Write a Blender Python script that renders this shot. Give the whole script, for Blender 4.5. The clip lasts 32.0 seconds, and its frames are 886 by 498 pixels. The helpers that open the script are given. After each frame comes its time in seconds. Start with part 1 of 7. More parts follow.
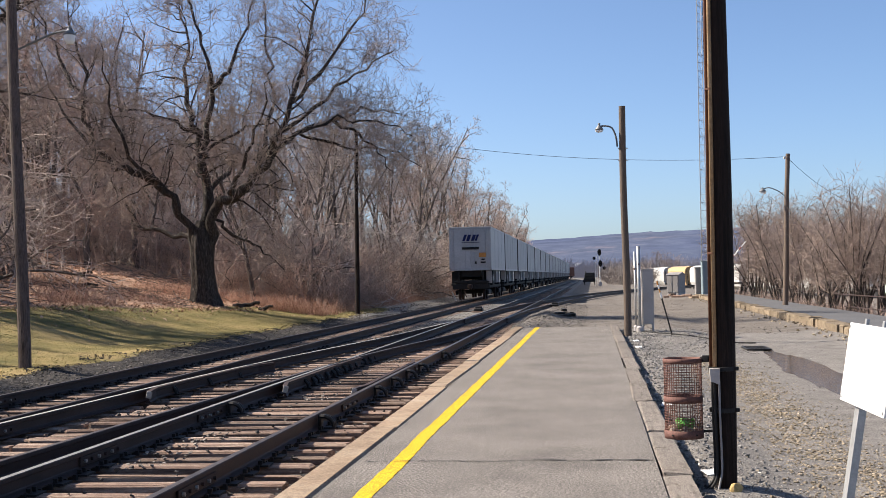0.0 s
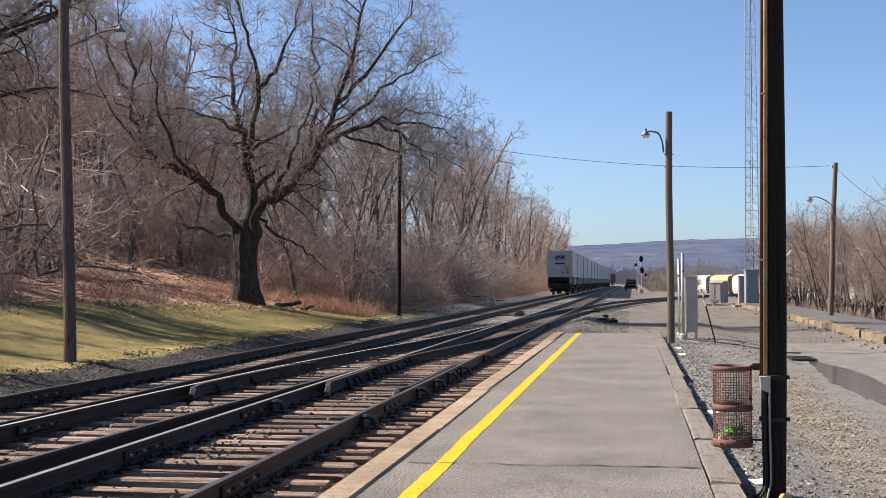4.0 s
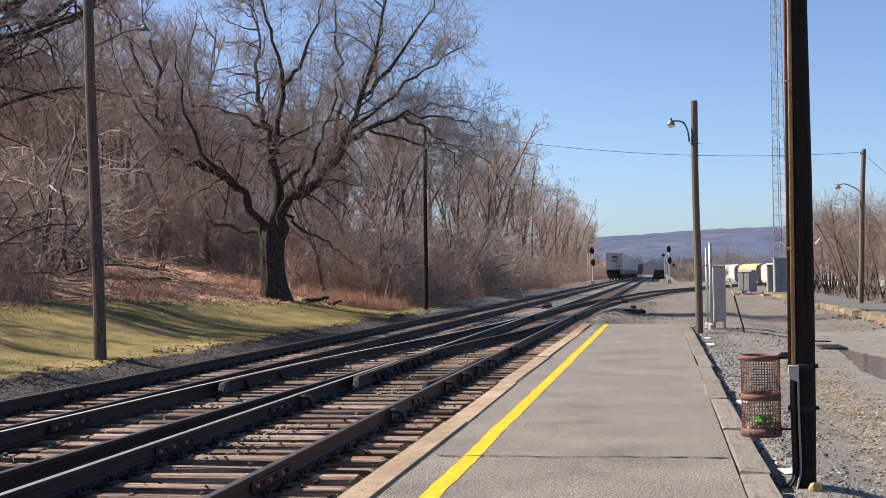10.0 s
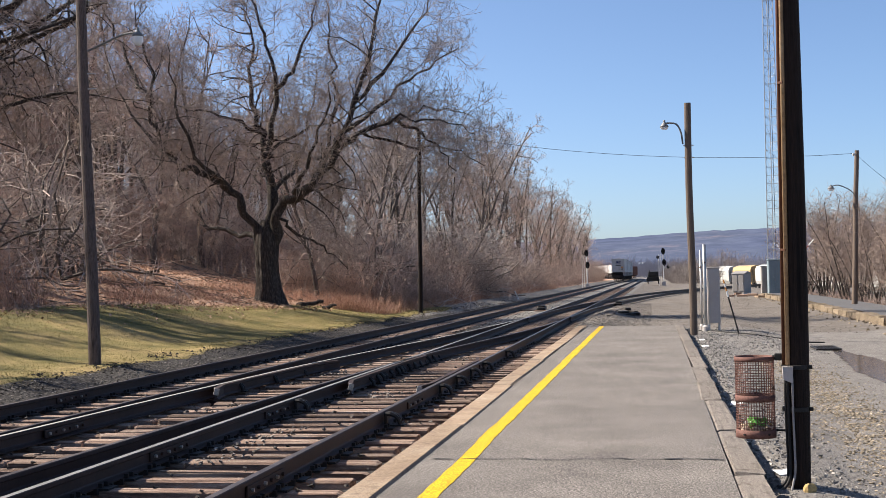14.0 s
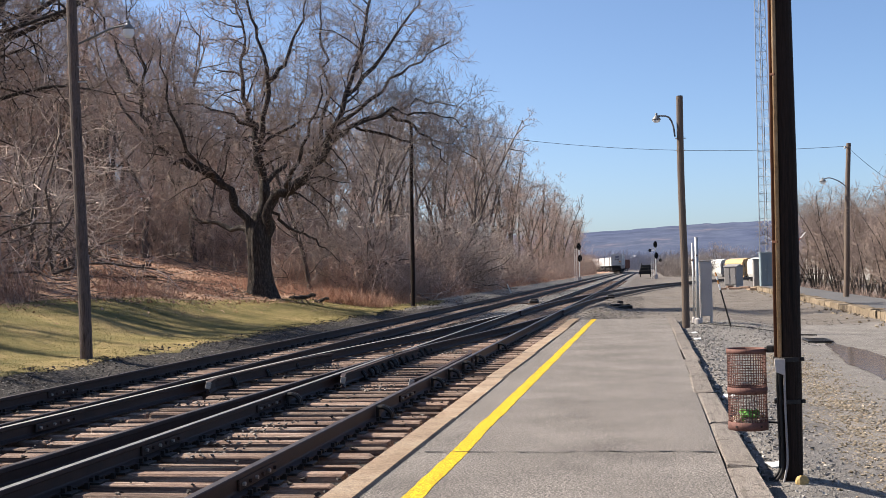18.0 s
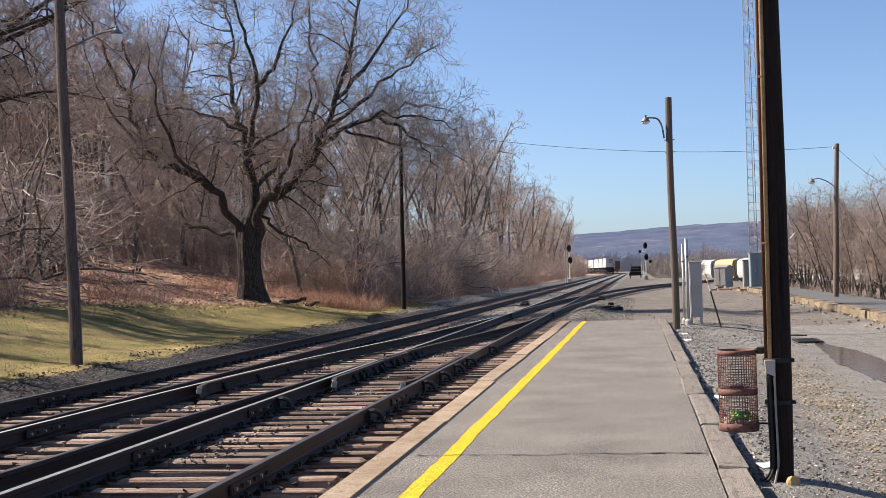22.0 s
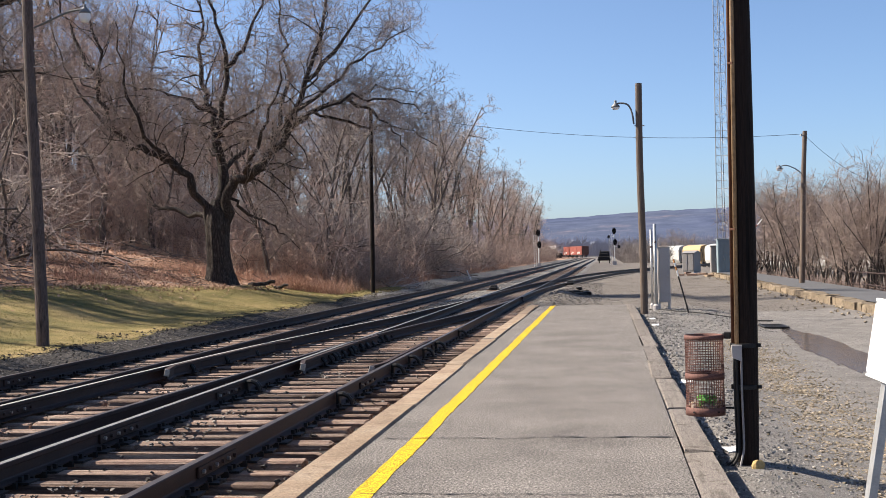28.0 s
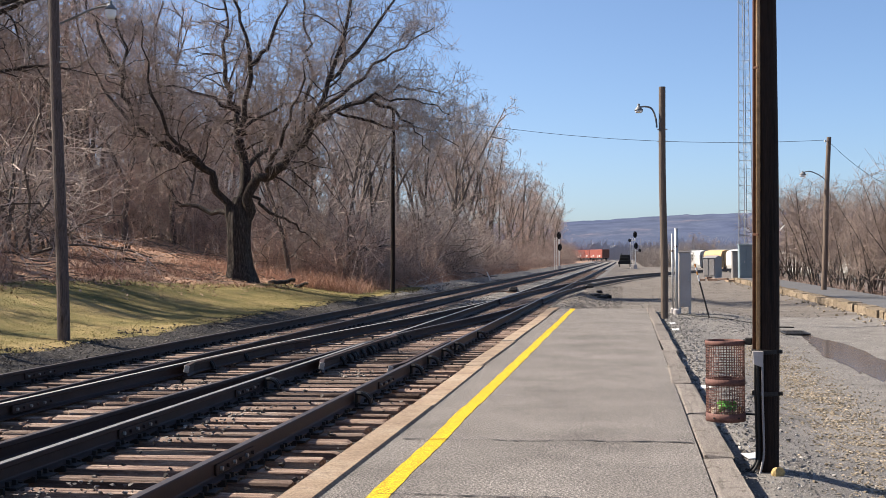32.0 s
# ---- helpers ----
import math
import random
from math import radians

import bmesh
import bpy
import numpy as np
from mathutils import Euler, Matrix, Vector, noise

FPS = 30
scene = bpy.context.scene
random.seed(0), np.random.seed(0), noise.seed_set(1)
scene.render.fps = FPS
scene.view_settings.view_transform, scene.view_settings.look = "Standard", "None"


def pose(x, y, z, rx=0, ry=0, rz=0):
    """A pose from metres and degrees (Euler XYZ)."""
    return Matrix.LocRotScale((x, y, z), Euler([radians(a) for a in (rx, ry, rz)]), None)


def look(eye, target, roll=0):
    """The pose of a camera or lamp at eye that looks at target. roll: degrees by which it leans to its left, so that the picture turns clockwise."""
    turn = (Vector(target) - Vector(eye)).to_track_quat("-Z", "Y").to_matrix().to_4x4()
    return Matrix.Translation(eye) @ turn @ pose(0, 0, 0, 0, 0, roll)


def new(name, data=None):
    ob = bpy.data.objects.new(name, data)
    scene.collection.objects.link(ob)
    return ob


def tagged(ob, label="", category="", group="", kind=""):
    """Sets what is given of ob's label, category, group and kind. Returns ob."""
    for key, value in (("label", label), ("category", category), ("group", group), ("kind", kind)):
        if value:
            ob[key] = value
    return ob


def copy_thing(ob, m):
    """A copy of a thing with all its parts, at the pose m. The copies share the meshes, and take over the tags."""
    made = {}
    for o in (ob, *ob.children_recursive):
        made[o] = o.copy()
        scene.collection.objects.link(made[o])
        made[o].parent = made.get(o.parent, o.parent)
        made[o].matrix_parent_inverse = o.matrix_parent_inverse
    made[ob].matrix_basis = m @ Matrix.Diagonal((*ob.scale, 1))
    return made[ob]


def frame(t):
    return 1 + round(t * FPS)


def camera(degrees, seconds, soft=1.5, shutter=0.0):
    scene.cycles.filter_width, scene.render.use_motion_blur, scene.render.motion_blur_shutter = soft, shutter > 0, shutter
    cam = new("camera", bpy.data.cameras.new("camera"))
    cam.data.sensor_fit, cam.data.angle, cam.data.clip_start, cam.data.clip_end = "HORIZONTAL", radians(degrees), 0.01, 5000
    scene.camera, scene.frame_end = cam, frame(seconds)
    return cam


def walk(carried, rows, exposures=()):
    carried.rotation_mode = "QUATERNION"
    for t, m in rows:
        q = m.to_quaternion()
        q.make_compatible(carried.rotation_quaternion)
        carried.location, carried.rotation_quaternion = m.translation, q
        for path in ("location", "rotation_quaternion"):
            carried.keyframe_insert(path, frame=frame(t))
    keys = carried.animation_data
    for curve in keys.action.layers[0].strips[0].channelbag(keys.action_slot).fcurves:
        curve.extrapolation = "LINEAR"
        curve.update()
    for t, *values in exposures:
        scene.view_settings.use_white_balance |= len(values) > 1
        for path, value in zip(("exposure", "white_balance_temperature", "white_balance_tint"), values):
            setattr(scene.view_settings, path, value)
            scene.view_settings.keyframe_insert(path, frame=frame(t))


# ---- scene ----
cam = camera(40.1, 32.0, soft=0.6)

PATH = [
    (0, (0.054, -0.01, 1.434), (-0.189, 1.974, 1.481), -1.3),
    (0.5, (-0.036, -0.026, 1.431), (-0.281, 1.958, 1.478), -1.2),
    (1, (-0.066, -0.01, 1.428), (-0.286, 1.978, 1.476), -1.3),
    (1.5, (0.004, 0.039, 1.428), (-0.217, 2.026, 1.477), -0.4),
    (2, (0.057, 0.092, 1.418), (-0.191, 2.076, 1.471), -0.0),
    (2.5, (0.043, 0.079, 1.415), (-0.249, 2.057, 1.473), -0.6),
    (3, (0.004, 0.054, 1.418), (-0.289, 2.032, 1.48), -0.6),
    (3.5, (-0.013, 0.023, 1.418), (-0.316, 1.999, 1.47), -0.2),
    (5.5, (0.005, 0.027, 1.419), (-0.331, 1.998, 1.483), -0.7),
    (6, (-0.002, 0.032, 1.418), (-0.346, 2.001, 1.478), -0.7),
    (6.5, (-0.004, 0.036, 1.417), (-0.351, 2.005, 1.476), -0.6),
    (7, (-0.003, 0.028, 1.417), (-0.351, 1.997, 1.469), -0.6),
    (7.5, (-0.004, 0.024, 1.414), (-0.353, 1.993, 1.461), -0.5),
    (8, (-0.002, 0.018, 1.416), (-0.351, 1.987, 1.457), -0.6),
    (8.5, (0.0, 0.027, 1.414), (-0.349, 1.996, 1.452), -0.7),
    (9, (0.002, 0.033, 1.417), (-0.349, 2.001, 1.456), -0.8),
    (9.5, (0.004, 0.021, 1.416), (-0.349, 1.989, 1.458), -0.9),
    (10, (0.004, 0.023, 1.418), (-0.349, 1.991, 1.461), -1.0),
    (10.5, (0.002, 0.019, 1.419), (-0.353, 1.987, 1.463), -1.1),
    (11, (0.004, 0.019, 1.415), (-0.353, 1.987, 1.462), -1.0),
    (11.5, (0.004, 0.021, 1.416), (-0.352, 1.989, 1.463), -1.1),
    (12, (0.001, 0.03, 1.415), (-0.352, 1.998, 1.462), -1.1),
    (12.5, (0.006, 0.032, 1.414), (-0.346, 2.001, 1.459), -1.2),
    (13, (0.006, 0.03, 1.417), (-0.343, 1.998, 1.46), -1.2),
    (13.5, (0.006, 0.025, 1.417), (-0.34, 1.994, 1.462), -1.3),
    (14, (0.008, 0.017, 1.418), (-0.336, 1.987, 1.466), -1.3),
    (14.5, (0.009, 0.026, 1.417), (-0.334, 1.996, 1.469), -1.4),
    (16.5, (0.006, 0.015, 1.416), (-0.33, 1.986, 1.467), -1.7),
    (17, (0.008, 0.033, 1.415), (-0.325, 2.005, 1.462), -1.5),
    (17.5, (0.004, 0.026, 1.414), (-0.329, 1.998, 1.451), -1.4),
    (18, (0.009, 0.043, 1.412), (-0.323, 2.015, 1.449), -1.4),
    (18.5, (0.004, 0.019, 1.418), (-0.325, 1.992, 1.457), -1.5),
    (19, (0.009, 0.021, 1.418), (-0.317, 1.994, 1.46), -1.6),
    (19.5, (0.012, 0.031, 1.417), (-0.311, 2.004, 1.459), -1.8),
    (20, (0.009, 0.03, 1.417), (-0.313, 2.004, 1.461), -1.7),
    (20.5, (0.008, 0.02, 1.417), (-0.311, 1.993, 1.462), -1.8),
    (21, (0.006, 0.03, 1.418), (-0.313, 2.004, 1.464), -1.9),
    (21.5, (0.008, 0.036, 1.414), (-0.311, 2.01, 1.46), -2.0),
    (22, (0.01, 0.035, 1.419), (-0.306, 2.009, 1.46), -1.8),
    (22.5, (0.009, 0.032, 1.417), (-0.305, 2.007, 1.457), -2.0),
    (23, (0.011, 0.027, 1.418), (-0.301, 2.002, 1.46), -1.9),
    (23.5, (0.008, 0.026, 1.417), (-0.309, 2.001, 1.46), -1.4),
    (24, (0.011, 0.031, 1.415), (-0.306, 2.006, 1.451), -1.4),
    (24.5, (0.01, 0.024, 1.409), (-0.287, 2.002, 1.424), -1.2),
    (25, (0.009, 0.045, 1.413), (-0.274, 2.025, 1.422), -1.4),
    (25.5, (0.007, 0.027, 1.414), (-0.268, 2.008, 1.423), -1.4),
    (27.5, (0.005, 0.036, 1.412), (-0.254, 2.019, 1.424), -1.5),
    (28, (0.006, 0.031, 1.417), (-0.261, 2.013, 1.43), -1.4),
    (28.5, (0.004, 0.044, 1.416), (-0.284, 2.023, 1.43), -1.4),
    (29, (0.005, 0.034, 1.415), (-0.298, 2.011, 1.431), -1.4),
    (29.5, (0.003, 0.034, 1.418), (-0.304, 2.01, 1.435), -1.3),
    (30, (0.005, 0.035, 1.415), (-0.301, 2.011, 1.438), -1.4),
    (30.5, (0.003, 0.039, 1.414), (-0.294, 2.016, 1.434), -1.1),
    (31, (0.003, 0.036, 1.42), (-0.283, 2.015, 1.439), -1.6),
    (31.5, (-0.002, 0.034, 1.422), (-0.293, 2.012, 1.439), -0.7),
    (32, (-0.002, 0.045, 1.417), (-0.302, 2.022, 1.432), -0.5),
]
walk(cam, [(t, look(eye, target, roll)) for t, eye, target, roll in PATH])

# ---- world, sun and exposure ----
SUN_AZ, SUN_EL = radians(-80.0), radians(39.5)
world = bpy.data.worlds.new("sky")
scene.world = world
world.use_nodes = True
wn = world.node_tree
sky = wn.nodes.new("ShaderNodeTexSky")
sky.sky_type = "NISHITA"
sky.sun_disc = False
sky.sun_elevation, sky.sun_rotation = SUN_EL, SUN_AZ
sky.altitude, sky.air_density, sky.dust_density, sky.ozone_density = 1000, 0.778, 2.475, 4.2
wn.nodes["Background"].inputs[1].default_value = 0.0782
wn.links.new(sky.outputs[0], wn.nodes["Background"].inputs[0])
sun_data = bpy.data.lights.new("sun", "SUN")
sun_data.energy, sun_data.angle, sun_data.color = 5.0, radians(0.5), (1.0, 0.90, 0.77)
sun = new("sun", sun_data)
sun_way = Vector((math.sin(SUN_AZ) * math.cos(SUN_EL), math.cos(SUN_AZ) * math.cos(SUN_EL), math.sin(SUN_EL)))
sun.rotation_euler = sun_way.to_track_quat("Z", "Y").to_euler()
sun.location = (-40, 40, 60)
scene.view_settings.exposure = 1.2


# ---- materials ----
def shader(name, rough=0.8, metal=0.0, spec=0.4):
    m = bpy.data.materials.new(name)
    m.use_nodes = True
    b = m.node_tree.nodes["Principled BSDF"]
    b.inputs["Roughness"].default_value = rough
    b.inputs["Metallic"].default_value = metal
    b.inputs["Specular IOR Level"].default_value = spec
    return m, m.node_tree.nodes, m.node_tree.links, b


def ramp(nodes, stops):
    r = nodes.new("ShaderNodeValToRGB")
    while len(r.color_ramp.elements) < len(stops):
        r.color_ramp.elements.new(0.5)
    for e, (p, c) in zip(r.color_ramp.elements, stops):
        e.position, e.color = p, (*c, 1)
    return r


def noise_tex(nodes, links, coords, scale, detail=5, rough=0.6, stretch=None):
    n = nodes.new("ShaderNodeTexNoise")
    n.inputs["Scale"].default_value = scale
    n.inputs["Detail"].default_value = detail
    n.inputs["Roughness"].default_value = rough
    if stretch:
        mp = nodes.new("ShaderNodeMapping")
        mp.inputs["Scale"].default_value = stretch
        links.new(coords, mp.inputs[0])
        coords = mp.outputs[0]
    links.new(coords, n.inputs["Vector"])
    return n.outputs["Fac"]


def mix(nodes, links, kind, fac, a, b):
    n = nodes.new("ShaderNodeMix")
    n.data_type, n.blend_type = "RGBA", kind
    for sock, v in ((n.inputs[0], fac), (n.inputs[6], a), (n.inputs[7], b)):
        if isinstance(v, (int, float)):
            sock.default_value = v
        elif isinstance(v, tuple):
            sock.default_value = (*v, 1)
        else:
            links.new(v, sock)
    return n.outputs[2]


def coarse(name, tones, scale=3.0, fine=60.0, fine_amount=0.35, rough=0.85, metal=0.0, spec=0.3, bump=0.4, dist=0.01,
           stretch=None, vary=0.0, island=False, stain=None, speck=False, ripple_shade=0.0):
    """A surface in several tones, mottled at two scales, with fine relief. vary: how far alike pieces differ."""
    m, nodes, links, b = shader(name, rough, metal, spec)
    tc = nodes.new("ShaderNodeTexCoord").outputs["Object"]
    info = nodes.new("ShaderNodeObjectInfo").outputs["Random"]
    if island:
        info = nodes.new("ShaderNodeNewGeometry").outputs["Random Per Island"]
    if vary:
        add = nodes.new("ShaderNodeVectorMath")
        add.operation = "MULTIPLY_ADD"
        links.new(info, add.inputs[0])
        add.inputs[1].default_value = (37, 53, 29)
        links.new(tc, add.inputs[2])
        tc = add.outputs[0]
    big = noise_tex(nodes, links, tc, scale, 6, 0.65, stretch)
    small = noise_tex(nodes, links, tc, fine, 4, 0.7, stretch)
    k = len(tones)
    col = ramp(nodes, [(0.3 + 0.4 * i / max(1, k - 1), tuple(v * DEPTH for v in c)) for i, c in enumerate(tones)])
    links.new(big, col.inputs[0])
    f = ramp(nodes, [(0.3, (1 - fine_amount,) * 3), (0.7, (1 + fine_amount * 0.6,) * 3)])
    links.new(small, f.inputs[0])
    out = mix(nodes, links, "MULTIPLY", 1.0, col.outputs[0], f.outputs[0])
    if speck:      # light and dark aggregate
        for sc, lo, hi in ((78.0, 0.42, 1.7), (170.0, 0.5, 1.6)):
            q = ramp(nodes, [(0.36, (lo,) * 3), (0.64, (hi,) * 3)])
            links.new(noise_tex(nodes, links, tc, sc, 2, 0.6), q.inputs[0])
            out = mix(nodes, links, "MULTIPLY", 1.0, out, q.outputs[0])
    if ripple_shade:     # faint bands across: shading of the paving's undulations, put into the colour
        q = ramp(nodes, [(0.36, (1 - ripple_shade,) * 3), (0.62, (1 + ripple_shade * 0.6,) * 3)])
        links.new(noise_tex(nodes, links, tc, 1.5, 5, 0.6, (0.45, 2.6, 1)), q.inputs[0])
        out = mix(nodes, links, "MULTIPLY", 1.0, out, q.outputs[0])
    if stain:
        sn = ramp(nodes, [(0.55, (0, 0, 0)), (0.68, (1, 1, 1))])
        links.new(noise_tex(nodes, links, tc, scale * 2.7, 8, 0.75), sn.inputs[0])
        out = mix(nodes, links, "MIX", sn.outputs[0], out, stain)
    if vary:
        hv = ramp(nodes, [(0.0, (1 - vary,) * 3), (1.0, (1 + vary,) * 3)])
        links.new(info, hv.inputs[0])
        out = mix(nodes, links, "MULTIPLY", 1.0, out, hv.outputs[0])
    links.new(out, b.inputs["Base Color"])
    bp = nodes.new("ShaderNodeBump")
    bp.inputs["Strength"].default_value, bp.inputs["Distance"].default_value = bump, dist
    links.new(small, bp.inputs["Height"])
    links.new(bp.outputs[0], b.inputs["Normal"])
    rr = nodes.new("ShaderNodeMapRange")
    rr.inputs[3].default_value, rr.inputs[4].default_value = max(0.05, rough - 0.12), min(1.0, rough + 0.1)
    links.new(big, rr.inputs[0])
    links.new(rr.outputs[0], b.inputs["Roughness"])
    return m


DEPTH = 0.86      # all base colours a little deeper than the tones below
M = {}
M["asphalt"] = coarse("asphalt", [(0.158, 0.14, 0.126), (0.215, 0.193, 0.174), (0.267, 0.241, 0.218)], 0.9, 52, 1.0, 0.92, bump=1.0, dist=0.012, speck=True, ripple_shade=0.05)
M["asphalt_dark"] = coarse("asphalt_dark", [(0.10, 0.10, 0.105), (0.14, 0.14, 0.145)], 0.8, 70, 0.4, 0.85, bump=0.5, dist=0.006)
M["yellow_paint"] = coarse("yellow_paint", [(0.55, 0.36, 0.006), (0.66, 0.44, 0.01)], 6, 90, 0.5, 0.75, bump=0.6, dist=0.005, stain=(0.34, 0.24, 0.03), speck=True)
M["edge_beam"] = coarse("edge_beam", [(0.25, 0.17, 0.115), (0.37, 0.27, 0.185), (0.43, 0.34, 0.25)], 2.5, 50, 0.45, 0.9, bump=0.8, dist=0.012, vary=0.12, stain=(0.15, 0.105, 0.08))
M["old_timber"] = coarse("old_timber", [(0.15, 0.125, 0.105), (0.33, 0.287, 0.25), (0.25, 0.21, 0.18)], 3, 40, 0.6, 0.92, bump=0.9, dist=0.016, stretch=(6, 0.5, 6), vary=0.25, stain=(0.07, 0.05, 0.04))
M["tie_wood"] = coarse("tie_wood", [(0.075, 0.043, 0.033), (0.28, 0.185, 0.14), (0.54, 0.43, 0.345)], 3, 45, 0.55, 0.92, bump=0.8, dist=0.012, stretch=(0.5, 7, 7), vary=0.35)
M["rail_steel"] = coarse("rail_steel", [(0.028, 0.0165, 0.0145), (0.066, 0.040, 0.034)], 3, 60, 0.3, 0.66, metal=0.2, spec=0.35, bump=0.2, dist=0.003)
# wheel-polished tops; the sky's reflection is put into these two pale colours
M["rail_top"] = coarse("rail_top", [(0.30, 0.285, 0.275), (0.42, 0.40, 0.385)], 5, 60, 0.15, 0.42, metal=0.45, bump=0.05, dist=0.001)
M["rail_bright"] = coarse("rail_bright", [(0.50, 0.47, 0.43), (0.64, 0.60, 0.55)], 5, 60, 0.15, 0.42, metal=0.4, bump=0.05, dist=0.001)
M["rail_top_dull"] = coarse("rail_top_dull", [(0.085, 0.068, 0.062), (0.15, 0.125, 0.115)], 5, 60, 0.2, 0.42, metal=0.5, bump=0.1, dist=0.001)
M["grease_iron"] = coarse("grease_iron", [(0.014, 0.013, 0.013), (0.03, 0.027, 0.025)], 6, 60, 0.3, 0.6, metal=0.2, bump=0.3, dist=0.004, vary=0.3)
M["worn_iron"] = coarse("worn_iron", [(0.35, 0.32, 0.29), (0.5, 0.47, 0.43)], 8, 60, 0.3, 0.5, metal=0.4, bump=0.2, dist=0.003)
M["ballast"] = coarse("ballast", [(0.022, 0.02, 0.019), (0.07, 0.062, 0.057), (0.22, 0.19, 0.165)], 4, 30, 0.5, 0.95, bump=0.6, dist=0.01, vary=0.6, island=True)
M["soil"] = coarse("soil", [(0.03, 0.024, 0.02), (0.075, 0.06, 0.05)], 4, 30, 0.5, 0.97, bump=0.6, dist=0.01, vary=0.5, island=True)
M["tan_gravel"] = coarse("tan_gravel", [(0.15, 0.12, 0.088), (0.31, 0.25, 0.175), (0.46, 0.39, 0.30)], 4, 30, 0.3, 0.95, bump=0.4, dist=0.006, vary=0.45, island=True)
M["grey_gravel"] = coarse("grey_gravel", [(0.16, 0.15, 0.14), (0.27, 0.252, 0.235), (0.38, 0.36, 0.335)], 4, 30, 0.3, 0.95, bump=0.4, dist=0.006, vary=0.55, island=True)
M["mound_stone"] = coarse("mound_stone", [(0.10, 0.09, 0.08), (0.22, 0.195, 0.175), (0.36, 0.325, 0.29)], 4, 30, 0.3, 0.95, bump=0.4, dist=0.006, vary=0.5, island=True)
M["pole_wood"] = coarse("pole_wood", [(0.006, 0.005, 0.0045), (0.026, 0.017, 0.014), (0.009, 0.007, 0.006)], 3, 30, 0.6, 0.8, spec=0.15, bump=0.8, dist=0.01, stretch=(9, 9, 0.3), vary=0.15)
M["pole_weathered"] = coarse("pole_weathered", [(0.10, 0.075, 0.06), (0.16, 0.12, 0.095), (0.12, 0.09, 0.075)], 3, 30, 0.4, 0.8, bump=0.6, dist=0.01, stretch=(7, 7, 0.35), vary=0.2)
M["pole_aged"] = coarse("pole_aged", [(0.030, 0.022, 0.020), (0.17, 0.125, 0.11), (0.055, 0.040, 0.036)], 4, 30, 0.6, 0.85, bump=0.9, dist=0.012, stretch=(6, 6, 0.7), vary=0.15)
M["conduit"] = coarse("conduit", [(0.24, 0.15, 0.08), (0.40, 0.27, 0.16), (0.46, 0.34, 0.22)], 5, 50, 0.3, 0.6, metal=0.2, bump=0.2, dist=0.003)
M["lamp_grey"] = coarse("lamp_grey", [(0.15, 0.155, 0.16), (0.24, 0.245, 0.25)], 9, 60, 0.2, 0.6, metal=0.3, bump=0.1, dist=0.002, vary=0.1)
M["rust_pipe"] = coarse("rust_pipe", [(0.10, 0.04, 0.025), (0.17, 0.075, 0.04)], 6, 60, 0.3, 0.75, metal=0.2, bump=0.3, dist=0.003)
M["galvanised"] = coarse("galvanised", [(0.40, 0.41, 0.42), (0.52, 0.53, 0.54)], 9, 60, 0.15, 0.45, metal=0.55, bump=0.1, dist=0.002, vary=0.1)
M["rust_red"] = coarse("rust_red", [(0.10, 0.045, 0.037), (0.19, 0.095, 0.078), (0.14, 0.066, 0.055)], 9, 80, 0.35, 0.8, metal=0.1, bump=0.3, dist=0.003)
M["white_paint"] = coarse("white_paint", [(0.72, 0.72, 0.71), (0.8, 0.8, 0.79)], 2, 60, 0.06, 0.5, bump=0.08, dist=0.002)
M["white_dirty"] = coarse("white_dirty", [(0.44, 0.44, 0.42), (0.57, 0.57, 0.55), (0.62, 0.62, 0.60)], 0.8, 12, 0.12, 0.6, bump=0.08, dist=0.003, vary=0.06, stretch=(1, 1, 0.4))
M["trailer_grey"] = coarse("trailer_grey", [(0.44, 0.44, 0.445), (0.55, 0.55, 0.555)], 0.7, 12, 0.15, 0.5, bump=0.08, dist=0.003, vary=0.1)
M["blue_letter"] = coarse("blue_letter", [(0.006, 0.014, 0.08), (0.008, 0.018, 0.11)], 4, 40, 0.1, 0.5)
M["black_steel"] = coarse("black_steel", [(0.012, 0.012, 0.013), (0.025, 0.023, 0.022)], 4, 40, 0.3, 0.7, bump=0.2, dist=0.004)
M["orange_paint"] = coarse("orange_paint", [(0.55, 0.22, 0.045), (0.66, 0.30, 0.08)], 1.2, 30, 0.15, 0.6)
M["hopper_tan"] = coarse("hopper_tan", [(0.50, 0.32, 0.15), (0.62, 0.42, 0.22)], 0.8, 12, 0.15, 0.65)
M["hopper_brown"] = coarse("hopper_brown", [(0.16, 0.125, 0.10), (0.22, 0.175, 0.14)], 0.8, 12, 0.15, 0.8)
M["boxcar_red"] = coarse("boxcar_red", [(0.22, 0.055, 0.04), (0.31, 0.09, 0.065)], 0.9, 20, 0.2, 0.7, bump=0.1)
M["boxcar_brown"] = coarse("boxcar_brown", [(0.11, 0.055, 0.045), (0.16, 0.085, 0.07)], 0.9, 20, 0.2, 0.8, bump=0.1)
M["slate_blue"] = coarse("slate_blue", [(0.20, 0.27, 0.31), (0.27, 0.34, 0.38)], 1.5, 30, 0.12, 0.5, bump=0.1)
M["cabinet_grey"] = coarse("cabinet_grey", [(0.42, 0.385, 0.37), (0.50, 0.465, 0.45)], 1.5, 40, 0.1, 0.55, metal=0.1, bump=0.05)
M["cabinet_dark"] = coarse("cabinet_dark", [(0.26, 0.245, 0.24), (0.33, 0.315, 0.31)], 1.5, 40, 0.15, 0.6, bump=0.05)
M["stone_tan"] = coarse("stone_tan", [(0.10, 0.08, 0.06), (0.26, 0.20, 0.135), (0.35, 0.285, 0.205)], 7, 30, 0.5, 0.9, bump=0.8, dist=0.02, vary=0.25, stain=(0.06, 0.05, 0.04))
